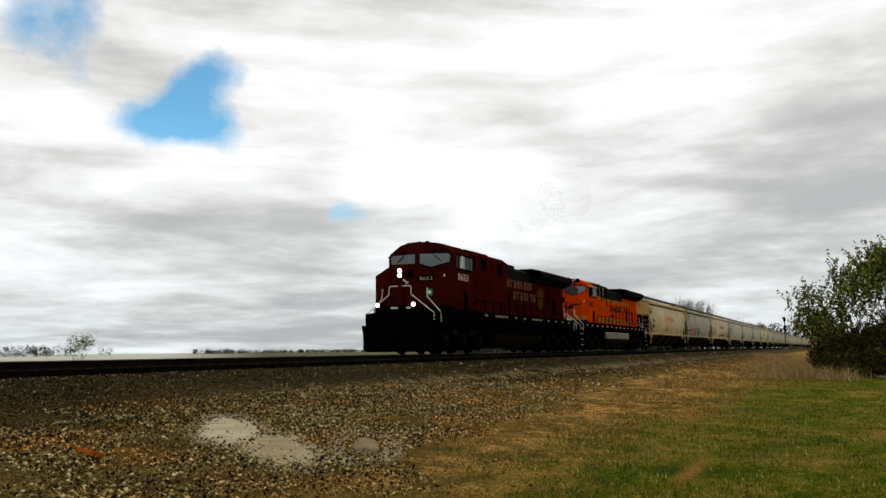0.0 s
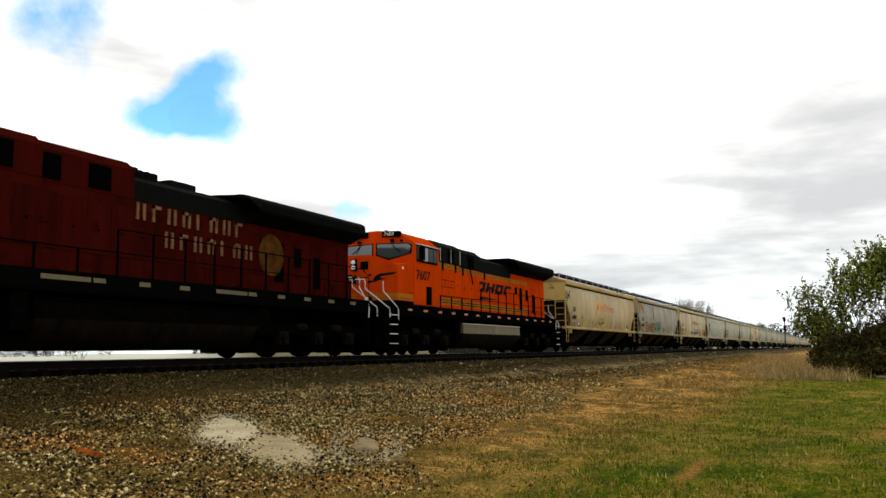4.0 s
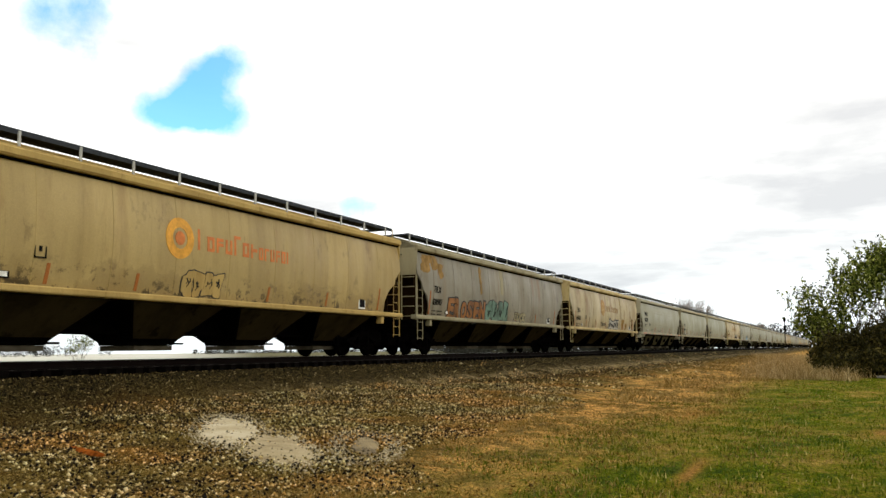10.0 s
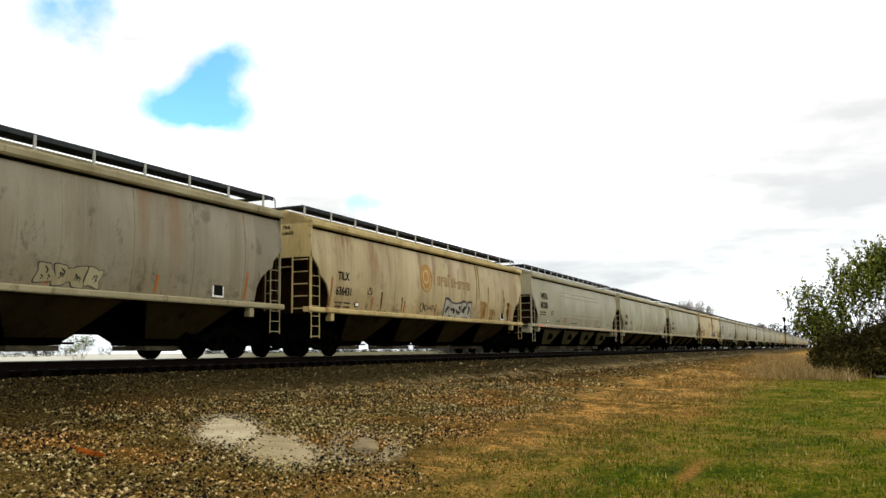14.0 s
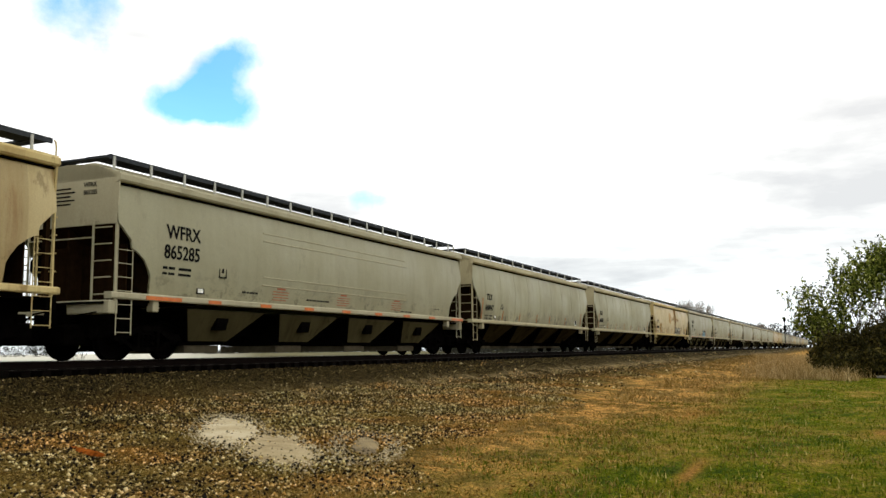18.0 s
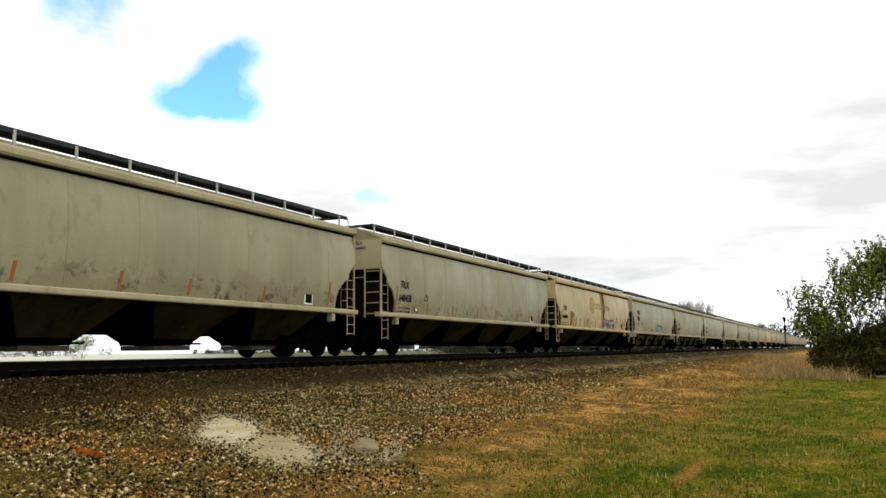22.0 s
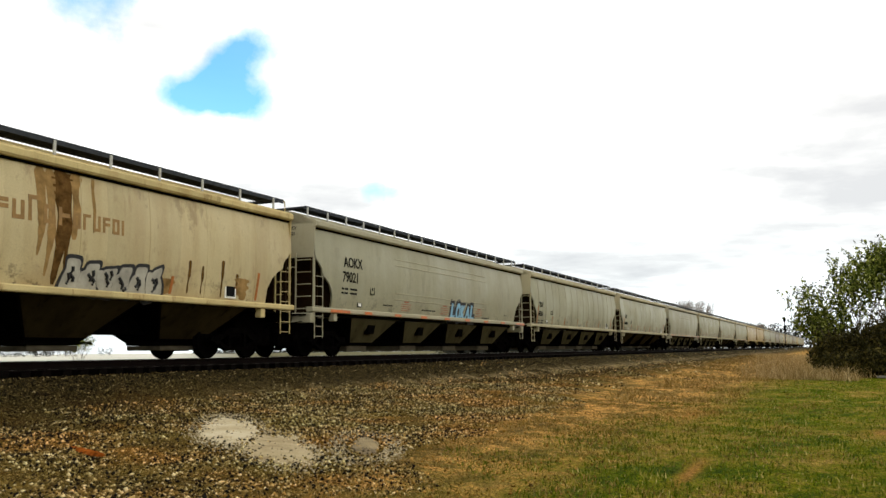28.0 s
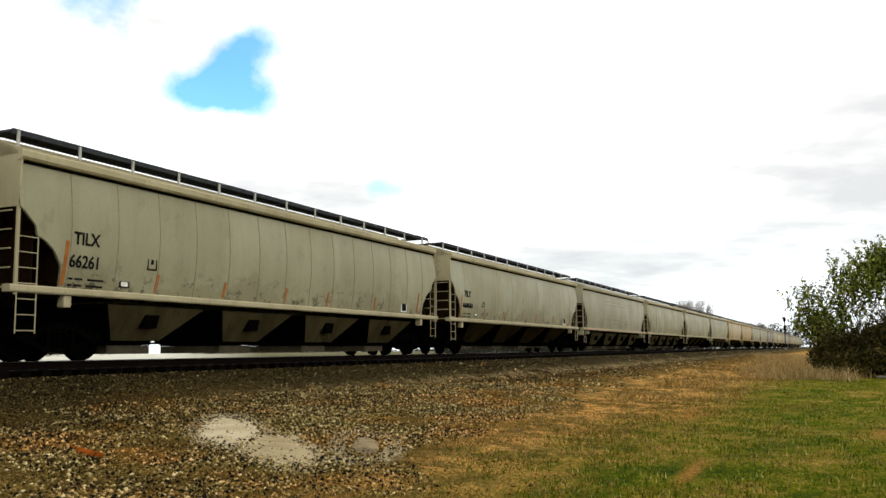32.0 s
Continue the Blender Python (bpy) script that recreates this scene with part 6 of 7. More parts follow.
def loco_marks():
    # lead: two rows of cream bars and a faded round crest on the hood
    for row, (z, x0, n) in enumerate(((3.30, 10.6, 8), (2.72, 11.6, 7))):
        for k in range(n):
            s = Shape()
            x = x0 + 0.54 * k
            s.box(x, x + 0.09, -1.02, -0.99, z, z + 0.40)
            if k % 3 != 1:
                s.box(x + 0.22, x + 0.31, -1.02, -0.99, z, z + 0.40)
            if k % 2:
                s.box(x, x + 0.30, -1.02, -0.99, z + 0.32, z + 0.40)
            part("company_letter_bar", s, DIM_INK, LEAD, "worn dim cream bar of a company name")
    part("crest", Shape().disc((16.1, -1.005, 2.95), [(0, 0.62), (-0.02, 0.60)], "y", 24), CREST, LEAD, "faded golden round crest")
    part("nose_number_board", Shape().box(0, 0.62, -0.006, 0.012, -0.05, 0.20), BLACK, LEAD, "black nose number board", at=pose(0.965, -0.66, 2.98, 0, 0, -71.2))
    write("nose_number", "8653", 0.145, CREAM_INK, LEAD, 0.968, -0.70, 2.98, 1.35, turn=-71.2)
    bpy.data.objects["nose_number"].matrix_basis = pose(0.962, -0.695, 2.985, 0, 0, -71.2)
    part("safety_sticker", Shape().box(0, 0.24, -0.008, 0.012, 0, 0.26), GREEN, LEAD, "green sticker with a white cross", at=pose(1.065, -0.95, 2.36, 0, 0, -71.2))
    s = Shape().box(0.04, 0.20, -0.012, 0.0, 0.11, 0.15).box(0.10, 0.14, -0.0125, 0.0, 0.05, 0.21)
    part("sticker_cross", s, WHITE, LEAD, at=pose(1.065, -0.95, 2.36, 0, 0, -71.2))
    # second: slanting dark bars in place of the company letters, with the wedge below
    for k, (x0, w) in enumerate(((10.15, 1.0), (11.35, 1.05), (12.6, 1.0), (13.8, 0.9))):
        s, z0, z1, ln = Shape(), 2.84, 3.32, 0.30
        for a in (0.0, w - 0.30):
            if not (k == 3 and a > 0):
                s.prism([(x0 + a, z0), (x0 + a + 0.30, z0), (x0 + a + 0.30 + ln, z1), (x0 + a + ln, z1)], -1.022, -0.99)
        for zz in ((z0, z1 - 0.13) if k != 1 else ((z0 + z1) / 2 - 0.06,)):
            if not (k == 3 and zz == z0):
                sh = ln * (zz - z0) / (z1 - z0)
                s.prism([(x0 + sh, zz), (x0 + w + sh, zz), (x0 + w + sh + 0.08, zz + 0.13), (x0 + sh + 0.08, zz + 0.13)], -1.024, -0.99)
        part("company_letter_bar", s, INK, SECOND, "slanted black bar of a company mark")
    part("wedge_mark", Shape().prism([(9.85, 2.44), (9.85, 2.66), (11.2, 2.62), (13.4, 2.55), (11.2, 2.50)], -1.022, -0.99), INK, SECOND, "black tapering wedge under the mark")
    # the same mark across the nose
    s = Shape()
    for y0, nx in ((0.46, 0.90), (0.06, 0.90), (-0.34, 0.90)):
        s.prism([(y0 + 0.16, 2.62), (y0 - 0.02, 2.62), (y0 - 0.10, 2.94), (y0 + 0.08, 2.94)], nx, nx + 0.03, "x")
        s.prism([(y0 + 0.10, 2.62), (y0 - 0.24, 2.62), (y0 - 0.26, 2.71), (y0 + 0.08, 2.71)], nx + 0.0005, nx + 0.03, "x")
        s.prism([(y0 + 0.10, 2.88), (y0 - 0.22, 2.88), (y0 - 0.24, 2.95), (y0 + 0.08, 2.95)], nx + 0.001, nx + 0.03, "x")
    part("nose_mark_bars", s, INK, SECOND, "slanted black bars across the nose")
    part("nose_mark_wing", Shape().prism([(0, 0.0), (0.10, 0.20), (0.28, 0.30), (0.95, 0.36), (0.80, 0.27), (0.36, 0.20), (0.30, 0.14), (0.55, 0.12), (0.28, 0.06), (0.14, 0.0)], -0.008, 0.012), INK, SECOND, "black winged stroke", at=pose(0.95, -0.58, 2.66, 0, 0, -71.2))
    part("nose_mark_wing", Shape().prism([(0, 0.36), (-0.5, 0.30), (-0.85, 0.10), (-0.6, 0.16), (-0.1, 0.24)], -0.008, 0.012), INK, SECOND, "black winged stroke", at=pose(0.95, 0.58, 2.56, 0, 0, 71.2))
    for lo_, n in ((SECOND, "7607"),):
        for y in (0.66, -0.66):
            write("number_board_digits", n, 0.13, WHITE, lo_, 2.234, y + 0.27, 4.51, 1.25, turn=-90)


loco_marks()
FLEET.append((SECOND, -23.0))
FLEET.append((LEAD, -45.1))


# ---- loose stones, grass, trees ----
def scatter_mesh(name, verts, faces, mat, label, category):
    me = bpy.data.meshes.new(name)
    me.vertices.add(len(verts))
    me.vertices.foreach_set("co", np.asarray(verts, dtype=np.float32).ravel())
    k = faces.shape[1]
    me.loops.add(faces.size)
    me.loops.foreach_set("vertex_index", faces.astype(np.int32).ravel())
    me.polygons.add(len(faces))
    me.polygons.foreach_set("loop_start", np.arange(0, faces.size, k, dtype=np.int32))
    me.update(calc_edges=True)
    me.validate()
    me.materials.append(mat)
    return tagged(new(name, me), label, category, kind="stuff")


def ground_at(xs, ys):
    return np.array([ground_z(float(a), float(b)) for a, b in zip(xs, ys)])


def stone_material():
    k = Mat("loose_stone", 0.85)
    k.p.inputs["Specular IOR Level"].default_value = 0.1
    k.colour(k.mix(1.0, k.ramp(k.island(), [(0.0, (0.003, 0.0018, 0.0006)), (0.36, (0.011, 0.0065, 0.0012)), (0.50, (0.105, 0.062, 0.012)), (0.68, (0.25, 0.158, 0.040)), (0.88, (0.52, 0.37, 0.135)), (1.0, (0.88, 0.70, 0.36))]), earth_tint(k), "MULTIPLY"))
    k.bump(k.noise(60.0, 3), 0.3, 0.01)
    return k.m


OCTA_F = np.array([(0, 2, 4), (2, 1, 4), (1, 3, 4), (3, 0, 4), (2, 0, 5), (1, 2, 5), (3, 1, 5), (0, 3, 5)])


def stones(name, n, area, size, mat, label, rs, keep=None, sink=0.35):
    """Many small angular stones lying on the ground."""
    x = rs.uniform(area[0], area[1], n)
    y = rs.uniform(area[2], area[3], n)
    if keep is not None:
        m = keep(x, y)
        x, y = x[m], y[m]
    n = len(x)
    s = size[0] * (size[1] / size[0]) ** (rs.random(n) ** 1.8)
    z = ground_at(x, y)
    base = np.array([(1, 0, 0), (-1, 0, 0), (0, 1, 0), (0, -1, 0), (0, 0, 1), (0, 0, -1)], dtype=float)
    v = base[None] * rs.uniform(0.6, 1.15, (n, 6, 1)) + rs.uniform(-0.28, 0.28, (n, 6, 3))
    v[:, :, 2] *= 0.8
    a = rs.uniform(0, 6.283, n)
    ca, sa = np.cos(a)[:, None], np.sin(a)[:, None]
    vx, vy = v[:, :, 0] * ca - v[:, :, 1] * sa, v[:, :, 0] * sa + v[:, :, 1] * ca
    out = np.stack([vx, vy, v[:, :, 2]], 2) * (s * 0.5)[:, None, None]
    out += np.stack([x, y, z + s * (0.36 - sink * 0.5)], 1)[:, None, :]
    f = OCTA_F[None] + (np.arange(n) * 6)[:, None, None]
    return scatter_mesh(name, out.reshape(-1, 3), f.reshape(-1, 3), mat, label, "stones")


def clumpy(x, y, scale, seed):
    return np.array([noise.noise((a * scale, b * scale, seed)) for a, b in zip(x, y)])


RS = np.random.RandomState(11)
STONE = stone_material()
def near_gravel(x, y):
    edge = 4.7 + 0.115 * np.clip(x - 8, 0, 26) + 1.3 * clumpy(x, y, 0.4, 2.0)
    thin = clumpy(x, y, 0.45, 7.0) + 0.5 * clumpy(x, y, 1.3, 3.0)
    return (y > edge) & (thin > -0.5 + 0.55 * RS.random(len(x)))


stones("gravel", 150000, (4.2, 27, 4.0, 12.2), (0.015, 0.062), STONE, "loose pale and brown gravel stones", RS, near_gravel)
def dark_stone_material():
    k = Mat("ballast_stone", 0.95)
    k.p.inputs["Specular IOR Level"].default_value = 0.05
    k.colour(k.ramp(k.island(), [(0.0, (0.002, 0.0015, 0.001)), (0.55, (0.012, 0.008, 0.002)), (0.8, (0.06, 0.040, 0.011)), (0.93, (0.20, 0.14, 0.05)), (1.0, (0.50, 0.38, 0.18))]))
    return k.m


stones("ballast", 42000, (6, 50, 9.2, 14.6), (0.022, 0.058), dark_stone_material(), "dark crushed ballast stones beside the rails", RS, lambda x, y: RS.random(len(x)) < 24.0 / (x + 12))
stones("far_gravel", 9000, (24, 75, 7.5, 12.0), (0.03, 0.085), STONE, "loose gravel stones along the track", RS, lambda x, y: (y > 5.0 + 0.10 * (x - 12) + 2.0 * clumpy(x, y, 0.3, 2.5)) & (clumpy(x, y, 0.35, 3.0) > -0.2))


def blade_material(name, stops, rough=0.7):
    k = Mat(name, rough)
    k.colour(k.ramp(k.island(), stops))
    k.p.inputs["Specular IOR Level"].default_value = 0.05
    return k.m


def blades(name, x, y, height, width, lean, mat, label, rs, category="grass"):
    """Single bent grass blades, each two quads wide at the foot and pointed at the tip."""
    n = len(x)
    z = ground_at(x, y)
    h = height[0] + (height[1] - height[0]) * rs.random(n) ** 1.4
    a, b = rs.uniform(0, 6.283, n), rs.uniform(0, 6.283, n)
    l = h * lean * rs.random(n)
    w = width * rs.uniform(0.6, 1.3, n)
    dx, dy = np.cos(a) * w, np.sin(a) * w
    lx_, ly_ = np.cos(b) * l, np.sin(b) * l
    p = np.stack([np.stack([x - dx, y - dy, z - 0.01], 1), np.stack([x + dx, y + dy, z - 0.01], 1),
                  np.stack([x + dx * 0.7 + lx_ * 0.35, y + dy * 0.7 + ly_ * 0.35, z + h * 0.55], 1),
                  np.stack([x - dx * 0.7 + lx_ * 0.35, y - dy * 0.7 + ly_ * 0.35, z + h * 0.55], 1),
                  np.stack([x + lx_, y + ly_, z + h], 1)], 1)
    i = np.arange(n)[:, None] * 5
    f = np.concatenate([i + np.array([[0, 1, 2]]), i + np.array([[0, 2, 3]]), i + np.array([[3, 2, 4]])], 0)
    return scatter_mesh(name, p.reshape(-1, 3), f, mat, label, category)


GREEN_BLADE = blade_material("spring_grass", [(0.0, (0.018, 0.036, 0.0006)), (0.40, (0.068, 0.098, 0.001)), (0.75, (0.155, 0.155, 0.009)), (0.92, (0.32, 0.26, 0.05)), (1.0, (0.54, 0.43, 0.14))])
EARTHY_BLADE = blade_material("matted_brown_grass", [(0.0, (0.045, 0.033, 0.004)), (0.5, (0.17, 0.112, 0.018)), (0.8, (0.24, 0.155, 0.03)), (1.0, (0.48, 0.33, 0.10))])
EARTH = blade_material("orange_earth", [(0.0, (0.05, 0.028, 0.004)), (0.5, (0.24, 0.125, 0.022)), (1.0, (0.52, 0.30, 0.08))], 0.95)
DRY_BLADE = blade_material("dead_grass", [(0.0, (0.08, 0.048, 0.008)), (0.5, (0.21, 0.128, 0.028)), (1.0, (0.40, 0.27, 0.09))])


WEED_BLADE = blade_material("tan_weeds", [(0.0, (0.12, 0.075, 0.022)), (0.5, (0.30, 0.20, 0.072)), (1.0, (0.52, 0.39, 0.18))])


def verge_points(n, x0, x1, ymax, rs, power=1.0):
    x = x0 + (x1 - x0) * rs.random(n) ** power
    y = rs.uniform(-6, ymax, n)
    return x, y


x, y = verge_points(120000, 6.0, 62, 8.5, RS, 1.9)
edge = 4.0 - 0.045 * np.clip(x - 17, 0, 60) + 1.6 * clumpy(x, y, 0.4, 5.0)
bare = np.exp(-((x - 10.9) / 0.85) ** 2 - ((y - 1.65) / 0.16) ** 2) + np.exp(-((x - 16.6) / 0.9) ** 2 - ((y + 0.9) / 0.5) ** 2)
m = (bare < 0.4) & (y < edge) & (y > -0.095 * x - 2.2) & (clumpy(x, y, 0.8, 1.0) + 0.5 * clumpy(x, y, 2.5, 1.0) > -0.2)
blades("grass", x[m], y[m], (0.012, 0.080), 0.007, 1.2, GREEN_BLADE, "short patchy green spring grass", RS)
x, y = verge_points(110000, 6.0, 75, 12.0, RS, 1.6)
edge = 0.03 * x + 5.0 + 2.4 * clumpy(x, y, 0.3, 8.0)
m = ((y < edge) & (y > edge - 5.0) & (clumpy(x, y, 0.7, 4.0) > -0.05)) | ((y < edge - 4) & (clumpy(x, y, 0.6, 9.0) > 0.22))
blades("dead_grass", x[m], y[m], (0.015, 0.07), 0.006, 1.8, DRY_BLADE, "flattened tan dead grass on bare dirt", RS)
x, y = RS.uniform(7, 24, 38000), RS.uniform(2.0, 7.8, 38000)
m = (clumpy(x, y, 0.9, 4.8) + 0.5 * clumpy(x, y, 2.6, 1.8) > 0.08) & (y < 5.6 + 0.13 * (x - 11)) & (y > 2.6 + 1.5 * clumpy(x, y, 0.4, 6.6))
blades("dead_grass", x[m], y[m], (0.01, 0.05), 0.006, 2.2, EARTHY_BLADE, "matted brown grass on the orange dirt", RS)
stones("clods", 9000, (7, 24, 2.5, 7.8), (0.015, 0.06), EARTH, "small clods of orange dirt", RS, lambda x, y: (y < 6.2 + 0.13 * (x - 11)) & (clumpy(x, y, 0.5, 3.3) > -0.1))
x, y = RS.uniform(24, 115, 52000), RS.uniform(2.5, 13.2, 52000)
m = (clumpy(x, y, 0.35, 4.5) + 0.4 * clumpy(x, y, 1.1, 1.5) > 0.0) & (y < np.minimum(4.5 + 0.06 * x, 10.5))
blades("dead_grass", x[m], y[m], (0.03, 0.20), 0.012, 1.6, DRY_BLADE, "dry flattened grass tufts along the track", RS)
stones("verge_stones", 14000, (24, 110, 3.5, 13.4), (0.03, 0.12), STONE, "scattered pale stones on the dry verge", RS, lambda x, y: clumpy(x, y, 0.3, 8.5) + 0.4 * clumpy(x, y, 1.0, 2.5) > 0.12)
# tall dry weeds by the bush
x, y = RS.uniform(42, 130, 42000), RS.uniform(-4.5, 11.5, 42000)
top = 1.5 + 0.07 * x + 2.0 * clumpy(x, y, 0.2, 6.0)
m = (y < top) & ((y > 0.4 + 0.8 * clumpy(x, y, 0.4, 2.0)) | ((x > 44.5) & (x < 47.5) & (clumpy(x, y, 0.5, 2.0) > 0))) & (RS.random(len(x)) < np.clip((top - y) * 0.5, 0.1, 1))
blades("tall_dry_weeds", x[m], y[m], (0.06, 0.62), 0.011, 1.3, WEED_BLADE, "tall tan dry weeds beside the bush", RS)
x, y = RS.uniform(41.5, 46.0, 4200), RS.uniform(-1.6, 3.2, 4200)
m = (clumpy(x, y, 1.3, 3.0) > -0.02) & (y > -0.3 + 1.4 * clumpy(x, y, 0.6, 7.0))
blades("tall_dry_weeds", x[m], y[m], (0.08, 0.75), 0.011, 1.1, WEED_BLADE, "tall tan dry weeds in front of the shrubs", RS)


# pale spilled grit on the gravel
def spill(x, y, rx, ry, turn, seed, pale=(0.50, 0.42, 0.26), tan=(0.36, 0.28, 0.14)):
    k = Mat("pale_grit", 0.95)
    k.colour(k.mix(k.ramp(k.noise(2.2, 6, 0.7), [(0.4, 0.0), (0.65, 1.0)]), pale, tan))
    k.bump(k.noise(30, 4), 0.4, 0.02)
    rings, n = [], 90
    for q, lift in ((1.0, -0.012), (0.9, 0.006), (0.7, 0.018), (0.4, 0.026), (0.12, 0.03)):
        ring = []
        for i in range(n):
            a = 6.28318 * i / n
            e = 1 + 0.22 * noise.noise((math.cos(a) * 1.6, math.sin(a) * 1.6, seed)) + 0.14 * noise.noise((math.cos(a) * 5, math.sin(a) * 5, seed + 3)) + 0.22 * noise.noise((math.cos(a) * 14, math.sin(a) * 14, seed + 5))
            px, py = rx * q * e * math.cos(a), ry * q * e * math.sin(a)
            gx, gy = x + px * math.cos(turn) - py * math.sin(turn), y + px * math.sin(turn) + py * math.cos(turn)
            ring.append((gx, gy, ground_z(gx, gy) + lift))
        rings.append(ring)
    s = Shape().loft(rings, False)
    s.f.append(tuple(len(s.v) - n + i for i in range(n)))
    return tagged(new("spilled_grit", s.mesh("spilled_grit", k.m, True)), "pale patch of spilled grit on dark gravel", "grit patch", "grit patches")


# ---- plants ----
BARK = plain("grey_brown_bark", (0.075, 0.055, 0.038), 0.9, var=0.4)


def branchy(seed, height, spread, levels, trunk_r, forks=3, lean=0.0, up=0.75, stem=0.32):
    """Limbs of a tree as tapered rods; returns the shape and the twig tips."""
    r = random.Random(seed)
    s, tips = Shape(), []

    def grow(p, d, length, rad, level):
        pts, q = [p], p
        for i in range(3):
            d = (d + Vector((r.uniform(-1, 1), r.uniform(-1, 1), r.uniform(-0.5, 0.9))) * 0.18).normalized()
            q = q + d * (length / 3)
            pts.append(q)
        n = 7 if level == 0 else 5 if level < 2 else 3
        rings = []
        for i, pt in enumerate(pts):
            dd = (pts[min(i + 1, 3)] - pts[max(i - 1, 0)]).normalized()
            sx = dd.cross(Vector((0.3, 0.9, 0.1))).normalized()
            sy = dd.cross(sx)
            rr = rad * (1 - 0.45 * i / 3)
            rings.append([pt + rr * (math.cos(6.283 * k / n) * sx + math.sin(6.283 * k / n) * sy) for k in range(n)])
        s.loft(rings)
        if level >= levels:
            tips.append((pts[2], d))
            tips.append((q, d))
            return
        for k in range(forks + (1 if level == 0 else 0)):
            a = 6.283 * (k + r.random() * 0.7) / forks
            out = Vector((math.cos(a), math.sin(a), 0)) * spread + Vector((0, 0, up))
            nd = (d * 0.5 + out * r.uniform(0.6, 1.0)).normalized()
            start = pts[2] if k % 2 else q
            grow(start, nd, (length if level or stem > 0.3 else height * 0.32) * r.uniform(0.62, 0.85), rad * 0.55, level + 1)
    grow(Vector((0, 0, -0.1)), Vector((lean, 0, 1)).normalized(), height * stem, trunk_r, 0)
    return s, tips


def leaf_cloud(tips, per, size, radius, rs, along=0.0):
    pts = np.array([list(t[0]) for t in tips])
    n = len(pts) * per
    c = np.repeat(pts, per, 0) + rs.normal(0, radius, (n, 3)) * np.array([1, 1, 0.8])
    if along:
        c += np.repeat(np.array([list(t[1]) for t in tips]), per, 0) * rs.uniform(-along, along * 0.5, (n, 1))
    a = rs.normal(0, 1, (n, 3))
    a /= np.linalg.norm(a, axis=1)[:, None]
    b = np.cross(a, rs.normal(0, 1, (n, 3)))
    b /= np.linalg.norm(b, axis=1)[:, None]
    l = size * rs.uniform(0.6, 1.4, (n, 1))
    w = l * 0.42
    p = np.stack([c - a * l, c + b * w, c + a * l, c - b * w], 1)
    return p.reshape(-1, 3), np.arange(n * 4).reshape(-1, 4)


def leafy_mesh(name, verts, faces, mat):
    ob = scatter_mesh(name, verts, faces, mat, "", "leaves")
    for key in ("label", "category", "kind"):
        if key in ob:
            del ob[key]
    return ob


LEAF = blade_material("young_leaves", [(0.0, (0.012, 0.020, 0.002)), (0.45, (0.065, 0.085, 0.008)), (0.8, (0.20, 0.225, 0.034)), (1.0, (0.46, 0.48, 0.11))])
DARK_LEAF = blade_material("dark_shrub_leaves", [(0.0, (0.008, 0.008, 0.0015)), (0.6, (0.030, 0.027, 0.005)), (1.0, (0.10, 0.078, 0.018))])


def plant(name, label, x, y, seed, height, spread, levels, trunk_r, leaf_mat=None, per=6, leaf=0.07, radius=0.2, forks=3, up=0.75, scale=1.0, lean=0.0, category="tree", group="", stem=0.32, bark=None, along=0.0):
    t = thing(name, label, category, group, at=pose(x, y, ground_z(x, y)))
    s, tips = branchy(seed, height, spread, levels, trunk_r, forks, lean, up, stem)
    part("trunk", s, bark or BARK, t)
    if leaf_mat:
        v, f = leaf_cloud(tips, per, leaf, radius, np.random.RandomState(seed), along)
        ob = leafy_mesh("crown", v, f, leaf_mat)
        ob.parent = t
    return t

SPILLS = [(11.28, 8.58, 1.95, 0.50, 0.66, 1.0), (10.08, 6.85, 1.45, 0.46, 0.74, 2.0), (11.05, 6.08, 0.85, 0.20, 0.5, 5.0)]
SCRAP = (8.25, 8.45, -117)
DRIFT = Matrix.Rotation(radians(3.32), 3, Vector((0.7606, -0.1422, -0.6334)))
spill(*SPILLS[0])
spill(*SPILLS[1], (0.36, 0.28, 0.14), (0.22, 0.155, 0.06))
spill(*SPILLS[2], (0.26, 0.19, 0.080), (0.10, 0.066, 0.022))


def round_spills(grow, core):
    """Keeps points near a spill's edge, thinning outwards."""
    def keep(x, y):
        m = np.zeros(len(x), bool)
        for cx, cy, rx, ry, turn, _ in SPILLS[:2] + [(11.05, 6.08, 1.50, 0.44, 0.5, 0.0)]:
            dx, dy = x - cx, y - cy
            u, v = dx * math.cos(turn) + dy * math.sin(turn), dy * math.cos(turn) - dx * math.sin(turn)
            q = np.sqrt((u / rx) ** 2 + (v / ry) ** 2)
            m |= (q > core) & (RS.random(len(x)) < np.exp(-((np.maximum(q, 0.9) - 0.9) / grow) ** 2))
        return m
    return keep


PALE_STONE = blade_material("pale_grit_stone", [(0.0, (0.24, 0.18, 0.09)), (0.5, (0.44, 0.36, 0.21)), (1.0, (0.66, 0.57, 0.38))], 0.95)
stones("grit", 90000, (7.5, 14, 4.5, 11), (0.012, 0.035), PALE_STONE, "pale grit scattered round the spilled patches", RS, round_spills(0.28, 0.6))
stones("grit_pebbles", 10000, (7.5, 14, 4.5, 11), (0.015, 0.055), dark_stone_material(), "dark pebbles lying on the spilled grit", RS, round_spills(0.12, 0.0), 0.1)

